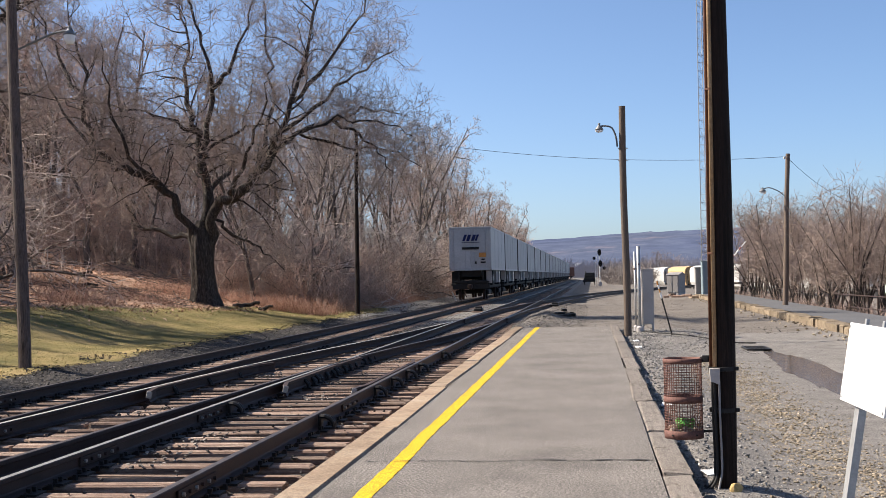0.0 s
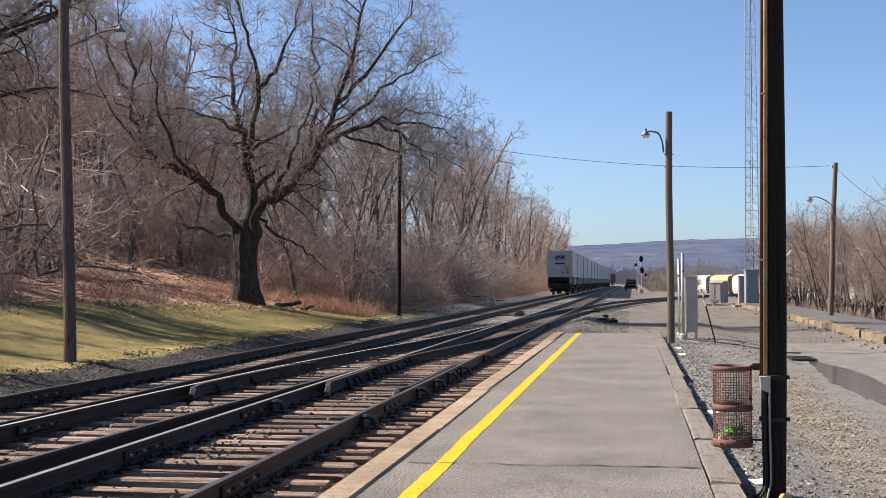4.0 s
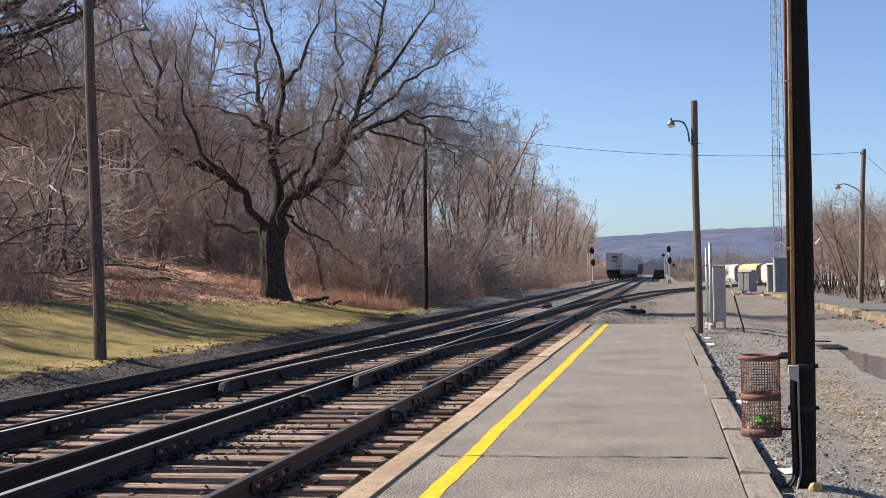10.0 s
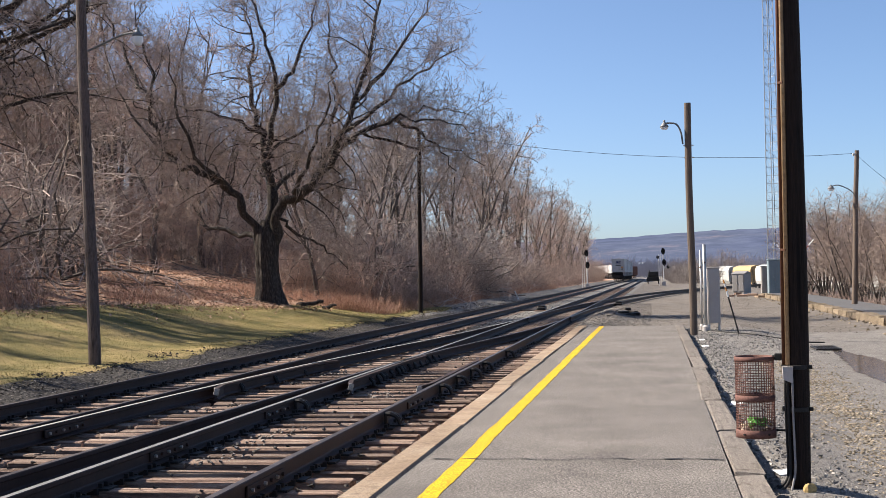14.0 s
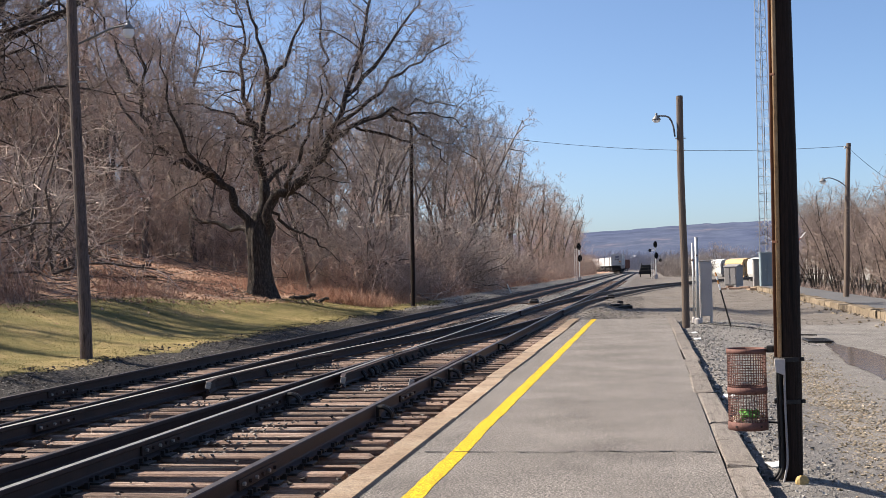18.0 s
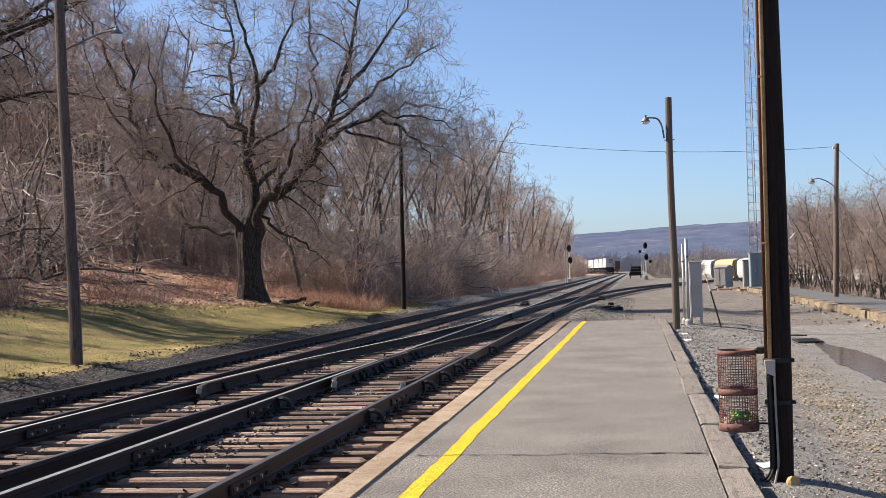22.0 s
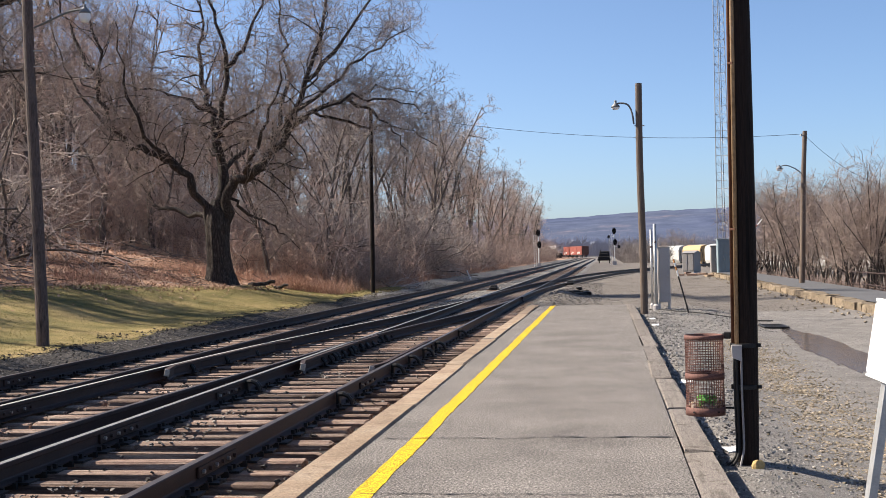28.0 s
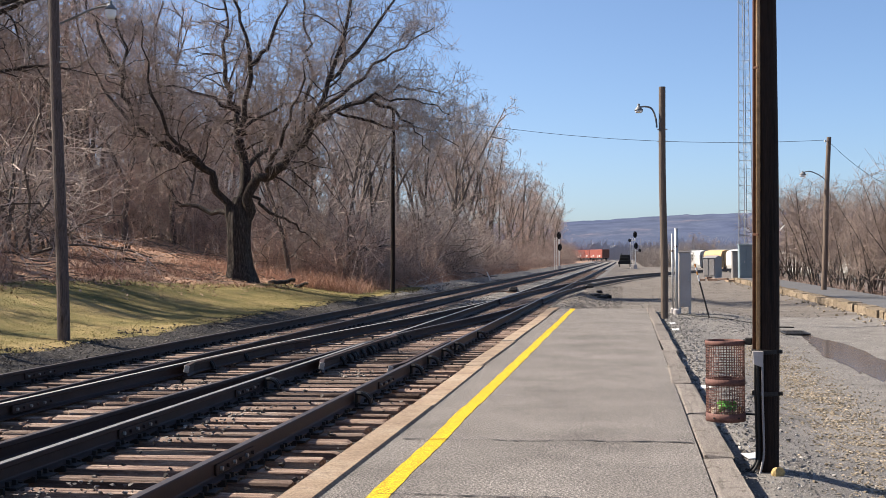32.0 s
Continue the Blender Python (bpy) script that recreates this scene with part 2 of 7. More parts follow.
M["bark"] = coarse("bark", [(0.025, 0.019, 0.017), (0.065, 0.052, 0.045), (0.19, 0.155, 0.135)], 5, 25, 0.6, 0.95, bump=1.0, dist=0.04, stretch=(5, 5, 0.8))
M["bark_pale"] = coarse("bark_pale", [(0.055, 0.044, 0.038), (0.13, 0.105, 0.09), (0.25, 0.205, 0.175)], 3, 25, 0.4, 0.95, bump=0.6, dist=0.02, stretch=(4, 4, 0.7), vary=0.35)
M["twig"] = coarse("twig", [(0.28, 0.212, 0.178), (0.42, 0.332, 0.285)], 0.5, 8, 0.25, 0.95, bump=0.0, vary=0.22)
M["twig_dark"] = coarse("twig_dark", [(0.21, 0.163, 0.139), (0.40, 0.32, 0.275)], 0.5, 8, 0.25, 0.95, bump=0.0, vary=0.22)
M["twig_red"] = coarse("twig_red", [(0.37, 0.255, 0.21), (0.51, 0.375, 0.315)], 0.5, 8, 0.25, 0.95, bump=0.0, vary=0.22)
M["twig_pale"] = coarse("twig_pale", [(0.38, 0.312, 0.275), (0.53, 0.45, 0.40)], 0.5, 8, 0.25, 0.95, bump=0.0, vary=0.22)
M["black_gloss"] = coarse("black_gloss", [(0.008, 0.008, 0.009), (0.014, 0.014, 0.015)], 4, 40, 0.2, 0.35)
M["cable"] = coarse("cable", [(0.012, 0.012, 0.012), (0.02, 0.02, 0.02)], 4, 40, 0.2, 0.6)
M["lamp_glass"] = coarse("lamp_glass", [(0.8, 0.85, 0.9), (0.9, 0.93, 0.96)], 4, 40, 0.05, 0.25)
M["green_can"] = coarse("green_can", [(0.10, 0.40, 0.05), (0.22, 0.62, 0.10), (0.62, 0.74, 0.50)], 28, 60, 0.2, 0.4)
M["litter_mix"] = coarse("litter_mix", [(0.55, 0.3, 0.08), (0.6, 0.55, 0.45), (0.4, 0.1, 0.06)], 20, 60, 0.2, 0.6, island=True, vary=0.4)
M["dry_weed"] = coarse("dry_weed", [(0.30, 0.155, 0.115), (0.46, 0.27, 0.195), (0.54, 0.385, 0.27)], 0.6, 8, 0.2, 0.95, bump=0.0, vary=0.4, island=True)
M["brush"] = coarse("brush", [(0.22, 0.15, 0.125), (0.40, 0.29, 0.245), (0.54, 0.435, 0.375)], 0.3, 8, 0.2, 0.95, bump=0.0, vary=0.4, island=True)
M["grass_blade"] = coarse("grass_blade", [(0.10, 0.102, 0.032), (0.225, 0.19, 0.066), (0.34, 0.262, 0.115)], 0.4, 8, 0.2, 0.9, bump=0.0, vary=0.3, island=True)
M["dead_leaf"] = coarse("dead_leaf", [(0.23, 0.125, 0.08), (0.47, 0.285, 0.19), (0.64, 0.45, 0.32)], 0.6, 20, 0.2, 0.9, bump=0.0, vary=0.45, island=True)
M["wet"] = coarse("wet", [(0.085, 0.067, 0.056), (0.15, 0.122, 0.102)], 3, 20, 0.4, 0.1, spec=0.35, bump=0.02, dist=0.002)
# ridge colour with the distance haze mixed in: bluer than bare brown forest
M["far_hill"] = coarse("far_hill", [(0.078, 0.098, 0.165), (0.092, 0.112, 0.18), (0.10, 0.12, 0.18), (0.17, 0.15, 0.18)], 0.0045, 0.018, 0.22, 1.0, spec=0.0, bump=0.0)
M["mid_twig"] = coarse("mid_twig", [(0.24, 0.205, 0.19), (0.34, 0.30, 0.28)], 0.5, 8, 0.2, 1.0, spec=0.0, bump=0.0, vary=0.25, island=True)
M["far_field"] = coarse("far_field", [(0.36, 0.33, 0.34), (0.42, 0.38, 0.36)], 0.02, 0.1, 0.1, 1.0, spec=0.0, bump=0.0)
# twigs paled and greyed: the valley's haze is put into this colour
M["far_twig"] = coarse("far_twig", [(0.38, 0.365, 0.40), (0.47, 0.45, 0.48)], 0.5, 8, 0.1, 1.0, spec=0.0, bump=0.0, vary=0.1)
M["yellow_stone"] = coarse("yellow_stone", [(0.40, 0.27, 0.11), (0.55, 0.40, 0.18)], 12, 60, 0.3, 0.9, bump=0.4, dist=0.004)
# walls and roofs of the far houses, tinted blue-grey in place of haze
M["far_wall"] = coarse("far_wall", [(0.40, 0.42, 0.47), (0.5, 0.52, 0.56)], 0.2, 2, 0.1, 0.9)
M["far_roof"] = coarse("far_roof", [(0.22, 0.24, 0.3), (0.28, 0.3, 0.36)], 1, 10, 0.2, 0.9)


# ---- building blocks ----
class Bits:
    """Collects the faces of one mesh."""

    def __init__(self):
        self.v, self.f, self.s = [], [], []

    def add(self, verts, faces, slot=0):
        k = len(self.v)
        self.v.extend([tuple(p) for p in verts])
        self.f.extend([tuple(i + k for i in f) for f in faces])
        self.s.extend([slot] * len(faces))
        return self

    def box(self, c, s, turn=(0, 0, 0), cut=0.0, slot=0):
        """A box by its centre and size, its edges chamfered by cut."""
        hx, hy, hz = s[0] / 2, s[1] / 2, s[2] / 2
        r = Euler([radians(a) for a in turn]).to_matrix()
        if cut <= 0:
            p = [(x, y, z) for x in (-hx, hx) for y in (-hy, hy) for z in (-hz, hz)]
            f = [(0, 1, 3, 2), (4, 6, 7, 5), (0, 4, 5, 1), (2, 3, 7, 6), (0, 2, 6, 4), (1, 5, 7, 3)]
        else:
            cut = min(cut, hx * 0.9, hy * 0.9, hz * 0.9)
            p, idx = [], {}
            for sx in (-1, 1):
                for sy in (-1, 1):
                    for sz in (-1, 1):
                        for a in range(3):
                            q = [sx * (hx - cut), sy * (hy - cut), sz * (hz - cut)]
                            q[a] = (sx * hx, sy * hy, sz * hz)[a]
                            idx[(sx, sy, sz, a)] = len(p)
                            p.append(tuple(q))
            f = []
            ring = [(-1, -1), (1, -1), (1, 1), (-1, 1)]
            for a in range(3):
                b, c2 = (a + 1) % 3, (a + 2) % 3
                for sg in (-1, 1):
                    loop = []
                    for u, w in ring:
                        k = [0, 0, 0]
                        k[a], k[b], k[c2] = sg, u, w
                        loop.append(idx[(*k, a)])
                    f.append(tuple(loop if sg > 0 else loop[::-1]))
                for u in (-1, 1):
                    for w in (-1, 1):
                        k1, k2 = [0, 0, 0], [0, 0, 0]
                        k1[a], k2[a] = -1, 1
                        k1[b] = k2[b] = u
                        k1[c2] = k2[c2] = w
                        f.append((idx[(*k1, b)], idx[(*k2, b)], idx[(*k2, c2)], idx[(*k1, c2)]) if u * w > 0 else
                                 (idx[(*k2, b)], idx[(*k1, b)], idx[(*k1, c2)], idx[(*k2, c2)]))
            for sx in (-1, 1):
                for sy in (-1, 1):
                    for sz in (-1, 1):
                        t = tuple(idx[(sx, sy, sz, a)] for a in range(3))
                        f.append(t if sx * sy * sz > 0 else t[::-1])
        o = Vector(c)
        return self.add([r @ Vector(q) + o for q in p], f, slot)

    def tube(self, pts, radii, n=8, caps=True, slot=0):
        """A tapered tube along points."""
        pts = [Vector(p) for p in pts]
        if isinstance(radii, (int, float)):
            radii = [radii] * len(pts)
        verts, faces, up = [], [], None
        for i, p in enumerate(pts):
            d = (pts[min(i + 1, len(pts) - 1)] - pts[max(i - 1, 0)]).normalized()
            ref = Vector((0, 0, 1)) if abs(d.z) < 0.9 else Vector((1, 0, 0))
            u = d.cross(ref).normalized() if up is None else (up - d * up.dot(d)).normalized()
            up = u
            w = d.cross(u)
            for k in range(n):
                a = 2 * math.pi * k / n
                verts.append(p + (u * math.cos(a) + w * math.sin(a)) * radii[i])
        for i in range(len(pts) - 1):
            for k in range(n):
                a, b = i * n + k, i * n + (k + 1) % n
                faces.append((a, b, b + n, a + n))
        if caps:
            faces.append(tuple(range(n))[::-1])
            faces.append(tuple(range((len(pts) - 1) * n, len(pts) * n)))
        return self.add(verts, faces, slot)

    def lathe(self, prof, n=16, at=(0, 0, 0), slot=0):
        """A turned shape round z: prof is a row of (radius, height)."""
        verts = [(at[0] + r * math.cos(2 * math.pi * k / n), at[1] + r * math.sin(2 * math.pi * k / n), at[2] + z) for r, z in prof for k in range(n)]
        faces = [(i * n + k, i * n + (k + 1) % n, (i + 1) * n + (k + 1) % n, (i + 1) * n + k) for i in range(len(prof) - 1) for k in range(n)]
        return self.add(verts, faces, slot)

    def sweep(self, prof, path, slot=0, caps=True, slot_of=None):
        """A closed profile (across, up) carried along points; it stays upright."""
        pts = [Vector(p) for p in path]
        n, verts, faces, slots = len(prof), [], [], []
        for i, p in enumerate(pts):
            d = pts[min(i + 1, len(pts) - 1)] - pts[max(i - 1, 0)]
            side = Vector((d.y, -d.x, 0)).normalized()
            verts += [p + side * a + Vector((0, 0, b)) for a, b in prof]
        for i in range(len(pts) - 1):
            for k in range(n):
                faces.append((i * n + k, i * n + (k + 1) % n, (i + 1) * n + (k + 1) % n, (i + 1) * n + k))
                slots.append(slot_of[k] if slot_of else slot)
        if caps:
            faces += [tuple(range(n))[::-1], tuple(range((len(pts) - 1) * n, len(pts) * n))]
            slots += [slot, slot]
        base = len(self.v)
        self.add(verts, faces, slot)
        self.s[-len(faces):] = slots
        return self

    def mesh(self, name, mats, smooth=False):
        me = bpy.data.meshes.new(name)
        me.from_pydata(self.v, [], self.f)
        for m in (mats if isinstance(mats, (list, tuple)) else [mats]):
            me.materials.append(m)
        if any(self.s):
            me.polygons.foreach_set("material_index", self.s)
        if smooth:
            me.polygons.foreach_set("use_smooth", [True] * len(self.f))
        me.update()
        return me


def part(name, bits, material, parent=None, label="", smooth=False):
    """One mesh object, under a thing or under a part."""
    me = bits if isinstance(bits, bpy.types.Mesh) else bits.mesh(name, material, smooth)
    ob = new(name, me)
    ob.parent = parent
    return tagged(ob, label)


def thing(name, at, label, category, group="", kind="", turn=0.0):
    ob = new(name)
    ob.empty_display_size = 0.1
    ob.matrix_basis = pose(at[0], at[1], at[2], 0, 0, turn)
    return tagged(ob, label, category, group, kind)


# ---- plan ----
RAIL_TOP, TIE_TOP, BED = -0.06, -0.245, -0.285
A, B, C, D = -8.15, -6.65, -4.575, -3.07      # the four main rails, across
CURVE_AT, CURVE_R = 331.0, 450.0              # the main line bends away here
WOOD_EDGE = -13.2


def on_track(centre, s):
    """Place and heading at s metres along a track whose straight lies at x = centre."""
    if s <= CURVE_AT:
        return Vector((centre, s, 0)), 0.0
    r = CURVE_R + centre - 0.5 * (A + B)
    a = (s - CURVE_AT) / CURVE_R
    return Vector((centre - r * (1 - math.cos(a)), CURVE_AT + r * math.sin(a), 0)), a


def smooth(a, b, x):
    t = min(1.0, max(0.0, (x - a) / (b - a)))
    return t * t * (3 - 2 * t)


def lawn_edge(y):
    return -17.4 + 0.135 * max(0.0, min(y, 58) - 26)


def height(x, y):
    far = 1 - smooth(285, 335, y)
    z = BED
    if x < -9.0:
        wob = 0.05 * noise.noise((x * 0.4, y * 0.3, 1.0)) + 0.11 * noise.noise((x * 1.4, y * 1.1, 6.0)) * smooth(-9.3, -9.8, x) * smooth(-11.2, -10.4, x)
        z = BED + (0.17 + wob) * smooth(-9.2, -10.7, x)
        rise = 1.02 * smooth(-10.5, -17.5, x) + 0.13 * noise.noise((x * 0.3, y * 0.22, 5.0)) * smooth(-11, -14, x)
        if y > 40:
            rise *= 1 - 0.35 * smooth(44, 62, y)
        hill = max(0.0, -17.0 - x)
        slope = 0.21 * hill if hill < 60 else 12.6 + 0.10 * (hill - 60)
        slope += 0.35 * noise.noise((x * 0.11, y * 0.09, 9.0)) * smooth(0, 5, hill)
        z += (rise + slope) * far
    elif x < -2.3:
        z = BED - 0.05 * smooth(-9.0, -8.8, x) * smooth(-2.3, -2.6, x) * (1 - smooth(32, 42, y)) + 0.034 * smooth(-9.0, -8.8, x) * smooth(-2.3, -2.6, x) * smooth(36, 48, y)
    elif x > -2.3:
        z = -0.135 + 0.018 * noise.noise((x * 0.9, y * 0.7, 3.0)) + 0.01 * noise.noise((x * 3, y * 3, 3.0))
        z -= 0.17 * (smooth(0.95, 2.1, x) * (1 - smooth(24, 31, y)) + smooth(2.2, 3.6, x) * smooth(24, 31, y))
        z -= 0.05 * math.exp(-((x - 3.78) / 0.6) ** 2 - ((y - 22.4) / 5.2) ** 2)
        z -= 0.16 * smooth(38, 58, y) * (1 - smooth(1.5, 4.0, x))
        if y < 83:
            z += 0.045 * smooth(5.2, 6.5, x) * (1 - smooth(8.5, 9.2, x))
        if y < 33.4 and x < 0.75:
            z = -0.30
        z -= 1.9 * smooth(10.0, 16.0, x) * (1 - smooth(330, 420, y))
    if 33.6 < y < 75 and -2.7 < x < 1.6:
        z += 0.17 * math.exp(-((x + 1.7) / 0.6) ** 2) * smooth(33.6, 36, y) * (1 - smooth(55, 75, y)) * (1 + 0.6 * noise.noise((x * 1.5, y * 1.1, 0.0)))
    return z


def steps(*spans):
    out = []
    for a, b, d in spans:
        n = max(1, round((b - a) / d))
        out += [a + (b - a) * i / n for i in range(n)]
    return out + [spans[-1][1]]


# ---- ground: one sheet out to the horizon ----
gx = steps((-2500, -400, 300), (-400, -80, 32), (-80, -30, 2.5), (-30, -18, 0.8), (-18, -9, 0.3), (-9, -2.4, 0.6), (-2.4, 7, 0.25), (7, 30, 1.2), (30, 120, 8), (120, 2500, 340))
gy = steps((-400, -40, 60), (-40, 0, 4), (0, 12, 0.6), (12, 62, 0.4), (62, 130, 1.7), (130, 345, 7), (345, 900, 40), (900, 4600, 370))
gv = [(x, y, height(x, y) if -120 < x < 120 and y < 500 else (-0.3 if x > -9 or y > 340 else height(max(x, -120), y))) for y in gy for x in gx]
nx = len(gx)
gf = [(j * nx + i, j * nx + i + 1, (j + 1) * nx + i + 1, (j + 1) * nx + i) for j in range(len(gy) - 1) for i in range(nx - 1)]


def cover(x, y):
    """How far a spot is lawn, leaf litter, bare dirt or dark ballast."""
    wob = 0.5 * noise.noise((x * 0.35, y * 0.3, 2.0))
    lawn = smooth(-10.05 + wob * 0.6, -10.6 + wob * 0.6, x) * smooth(lawn_edge(y) - 0.5 + wob, lawn_edge(y) + 0.5 + wob, x) * (1 - smooth(57, 70, y))
    leaf = smooth(lawn_edge(y) + 0.5 + wob, lawn_edge(y) - 0.5 + wob, x) if y < 64 else smooth(-11.0 + wob, -12.2 + wob, x)
    verge = 0.85 * smooth(44, 58, y)
    bed = smooth(-10.7 + wob * 0.6 + verge, -10.1 + wob * 0.6 + verge, x) * (1 - smooth(-2.4, -1.6, x)) * (1 - 0.8 * smooth(28, 50, y) * smooth(-9.6, -8.8, x))
    dirt = smooth(33.0, 37.0, y) * smooth(-2.6, -1.4, x)
    return lawn, leaf, dirt, bed


gm = Bits()
gm.v, gm.f, gm.s = gv, gf, [0] * len(gf)

m, nodes, links, b = shader("ground_cover", 0.95, 0, 0.2)
tc = nodes.new("ShaderNodeTexCoord").outputs["Object"]
at1 = nodes.new("ShaderNodeAttribute")
at1.attribute_name = "cover"
sep = nodes.new("ShaderNodeSeparateColor")
links.new(at1.outputs["Color"], sep.inputs[0])
bedmask = at1.outputs["Alpha"]
n_big, n_mid, n_fine = (noise_tex(nodes, links, tc, s, 7, 0.7) for s in (0.5, 2.2, 38.0))
n_grain = noise_tex(nodes, links, tc, 110.0, 3, 0.7)
vor = nodes.new("ShaderNodeTexVoronoi")
vor.inputs["Scale"].default_value = 26.0
links.new(tc, vor.inputs["Vector"])


def tones(fac, *stops):
    r = ramp(nodes, stops)
    links.new(fac, r.inputs[0])
    return r.outputs[0]


def edged(mask):
    """The mask with its border broken up by noise."""
    a = nodes.new("ShaderNodeMath")
    a.operation = "MULTIPLY_ADD"
    links.new(n_mid, a.inputs[0])
    a.inputs[1].default_value = 0.9
    links.new(mask, a.inputs[2])
    return tones(a.outputs[0], (0.80, (0, 0, 0)), (1.02, (1, 1, 1)))


gravel = mix(nodes, links, "MULTIPLY", 1.0, tones(n_mid, (0.3, (0.17, 0.156, 0.144)), (0.5, (0.245, 0.227, 0.21)), (0.75, (0.32, 0.298, 0.276))), mix(nodes, links, "MULTIPLY", 1.0, tones(n_grain, (0.3, (0.42,) * 3), (0.7, (1.45,) * 3)), tones(n_fine, (0.3, (0.72,) * 3), (0.7, (1.18,) * 3))))
streak = noise_tex(nodes, links, tc, 1.6, 7, 0.75, (0.6, 1.6, 1))
dirt = mix(nodes, links, "MULTIPLY", 1.0, tones(streak, (0.34, (0.115, 0.098, 0.085)), (0.5, (0.185, 0.163, 0.143)), (0.66, (0.255, 0.229, 0.205))), tones(n_fine, (0.3, (0.6,) * 3), (0.7, (1.25,) * 3)))
bed = mix(nodes, links, "MULTIPLY", 1.0, tones(vor.outputs["Color"], (0.1, (0.014, 0.012, 0.012)), (0.6, (0.042, 0.037, 0.035)), (0.95, (0.17, 0.152, 0.138))), tones(n_grain, (0.3, (0.6,) * 3), (0.7, (1.2,) * 3)))
grass = mix(nodes, links, "MULTIPLY", 1.0, tones(n_big, (0.36, (0.125, 0.115, 0.038)), (0.5, (0.27, 0.215, 0.08)), (0.63, (0.40, 0.295, 0.13))), tones(n_fine, (0.3, (0.55,) * 3), (0.7, (1.3,) * 3)))
leaves = mix(nodes, links, "MULTIPLY", 1.0, tones(n_mid, (0.3, (0.24, 0.14, 0.096)), (0.5, (0.49, 0.305, 0.21)), (0.7, (0.62, 0.44, 0.31))), tones(n_fine, (0.3, (0.45,) * 3), (0.7, (1.35,) * 3)))
col = mix(nodes, links, "MIX", edged(sep.outputs[2]), gravel, dirt)
col = mix(nodes, links, "MIX", edged(bedmask), col, bed)
col = mix(nodes, links, "MIX", edged(sep.outputs[1]), col, leaves)
col = mix(nodes, links, "MIX", edged(sep.outputs[0]), col, grass)
col = mix(nodes, links, "MULTIPLY", 1.0, col, (DEPTH,) * 3)
links.new(col, b.inputs["Base Color"])
bp = nodes.new("ShaderNodeBump")
bp.inputs["Strength"].default_value, bp.inputs["Distance"].default_value = 0.8, 0.03
links.new(n_fine, bp.inputs["Height"])
bp2 = nodes.new("ShaderNodeBump")
bp2.inputs["Strength"].default_value, bp2.inputs["Distance"].default_value = 0.6, 0.008
links.new(n_grain, bp2.inputs["Height"])
links.new(bp.outputs[0], bp2.inputs["Normal"])
links.new(bp2.outputs[0], b.inputs["Normal"])
M["ground"] = m

gme = gm.mesh("ground", m, True)
lay = gme.color_attributes.new("cover", "FLOAT_COLOR", "POINT")
lay.data.foreach_set("color", [c for x, y, z in gv for c in cover(x, y)])
tagged(new("ground", gme), "gravel, lawn and leaf-strewn ground beside the tracks", "ground", kind="structure")

# ---- platform ----
PLAT_END, PLAT_START = 33.6, -14.0
slab = Bits()
py = steps((PLAT_START, 4, 2), (4, 34 - 0.4, 0.5))
px = steps((-1.86, 0.5, 0.3))
pv = [(x, y, (0.004 * noise.noise((x * 0.8, y * 0.35, 7.0)) if -1.8 < x < 0.4 else 0.0) - (0.004 if y > 33.5 else 0)) for y in py for x in px]
k = len(px)
slab.add(pv, [(j * k + i, j * k + i + 1, (j + 1) * k + i + 1, (j + 1) * k + i) for j in range(len(py) - 1) for i in range(k - 1)])
slab.box((-0.68, (PLAT_END + PLAT_START) / 2, -0.17), (2.36, PLAT_END - PLAT_START - 0.01, 0.30))
platform = tagged(part("platform", slab, M["asphalt"]), "low worn grey asphalt station platform", "platform", kind="structure")

# the thin crack across the asphalt, and the seams of its strips
for cy, x0, x1, w in ((9.42, -1.75, 0.48, 0.014), (14.6, -1.7, 0.3, 0.006), (19.3, -1.2, 0.45, 0.006), (7.2, -1.5, 0.49, 0.011), (25.2, -1.7, 0.45, 0.008), (29.6, -1.7, 0.45, 0.008), (11.6, -1.2, 0.45, 0.004), (12.9, -1.75, -0.2, 0.004), (16.4, -1.75, 0.4, 0.005), (17.7, -0.9, 0.45, 0.004), (21.2, -1.7, 0.3, 0.006), (23.0, -1.75, 0.45, 0.006), (27.3, -1.7, 0.45, 0.008), (31.2, -1.7, 0.45, 0.01), (8.3, -0.4, 0.48, 0.004)):
    cr = Bits()
    n = 40
    mid = [(x0 + (x1 - x0) * i / n, cy + 0.05 * noise.noise((i * 0.23, cy, 0)) + 0.03 * noise.noise((i * 0.9, cy, 4)), 0.006) for i in range(n + 1)]
    verts = []
    for i, (x, y, z) in enumerate(mid):
        ww = w * (0.4 + abs(noise.noise((i * 0.5, cy, 8))) * 1.5)
        verts += [(x, y - ww, z), (x, y + ww, z)]
    cr.add(verts, [(2 * i, 2 * i + 2, 2 * i + 3, 2 * i + 1) for i in range(n)])
    part("crack", cr, M["black_steel"], platform, "thin dark crack in the asphalt")

line = Bits()
n = 520
verts = []
for i in range(n + 1):
    y = PLAT_START + (PLAT_END - 0.1 - PLAT_START) * i / n
    wl, wr = 0.011 * noise.noise((y * 2.1, 0, 0)) + 0.006 * noise.noise((y * 7, 0, 4)), 0.011 * noise.noise((y * 2.3, 9, 0)) + 0.006 * noise.noise((y * 7, 9, 4))
    c = -1.485 + 0.018 * noise.noise((y * 0.5, 3, 0))
    z = 0.0035 + 0.004 * noise.noise((c * 0.8, y * 0.35, 7.0))
    verts += [(c - 0.066 + wl, y, z), (c + 0.066 + wr, y, z)]
line.add(verts, [(2 * i, 2 * i + 1, 2 * i + 3, 2 * i + 2) for i in range(n)])
part("safety_line", line, M["yellow_paint"], platform, "hand-painted yellow safety line")

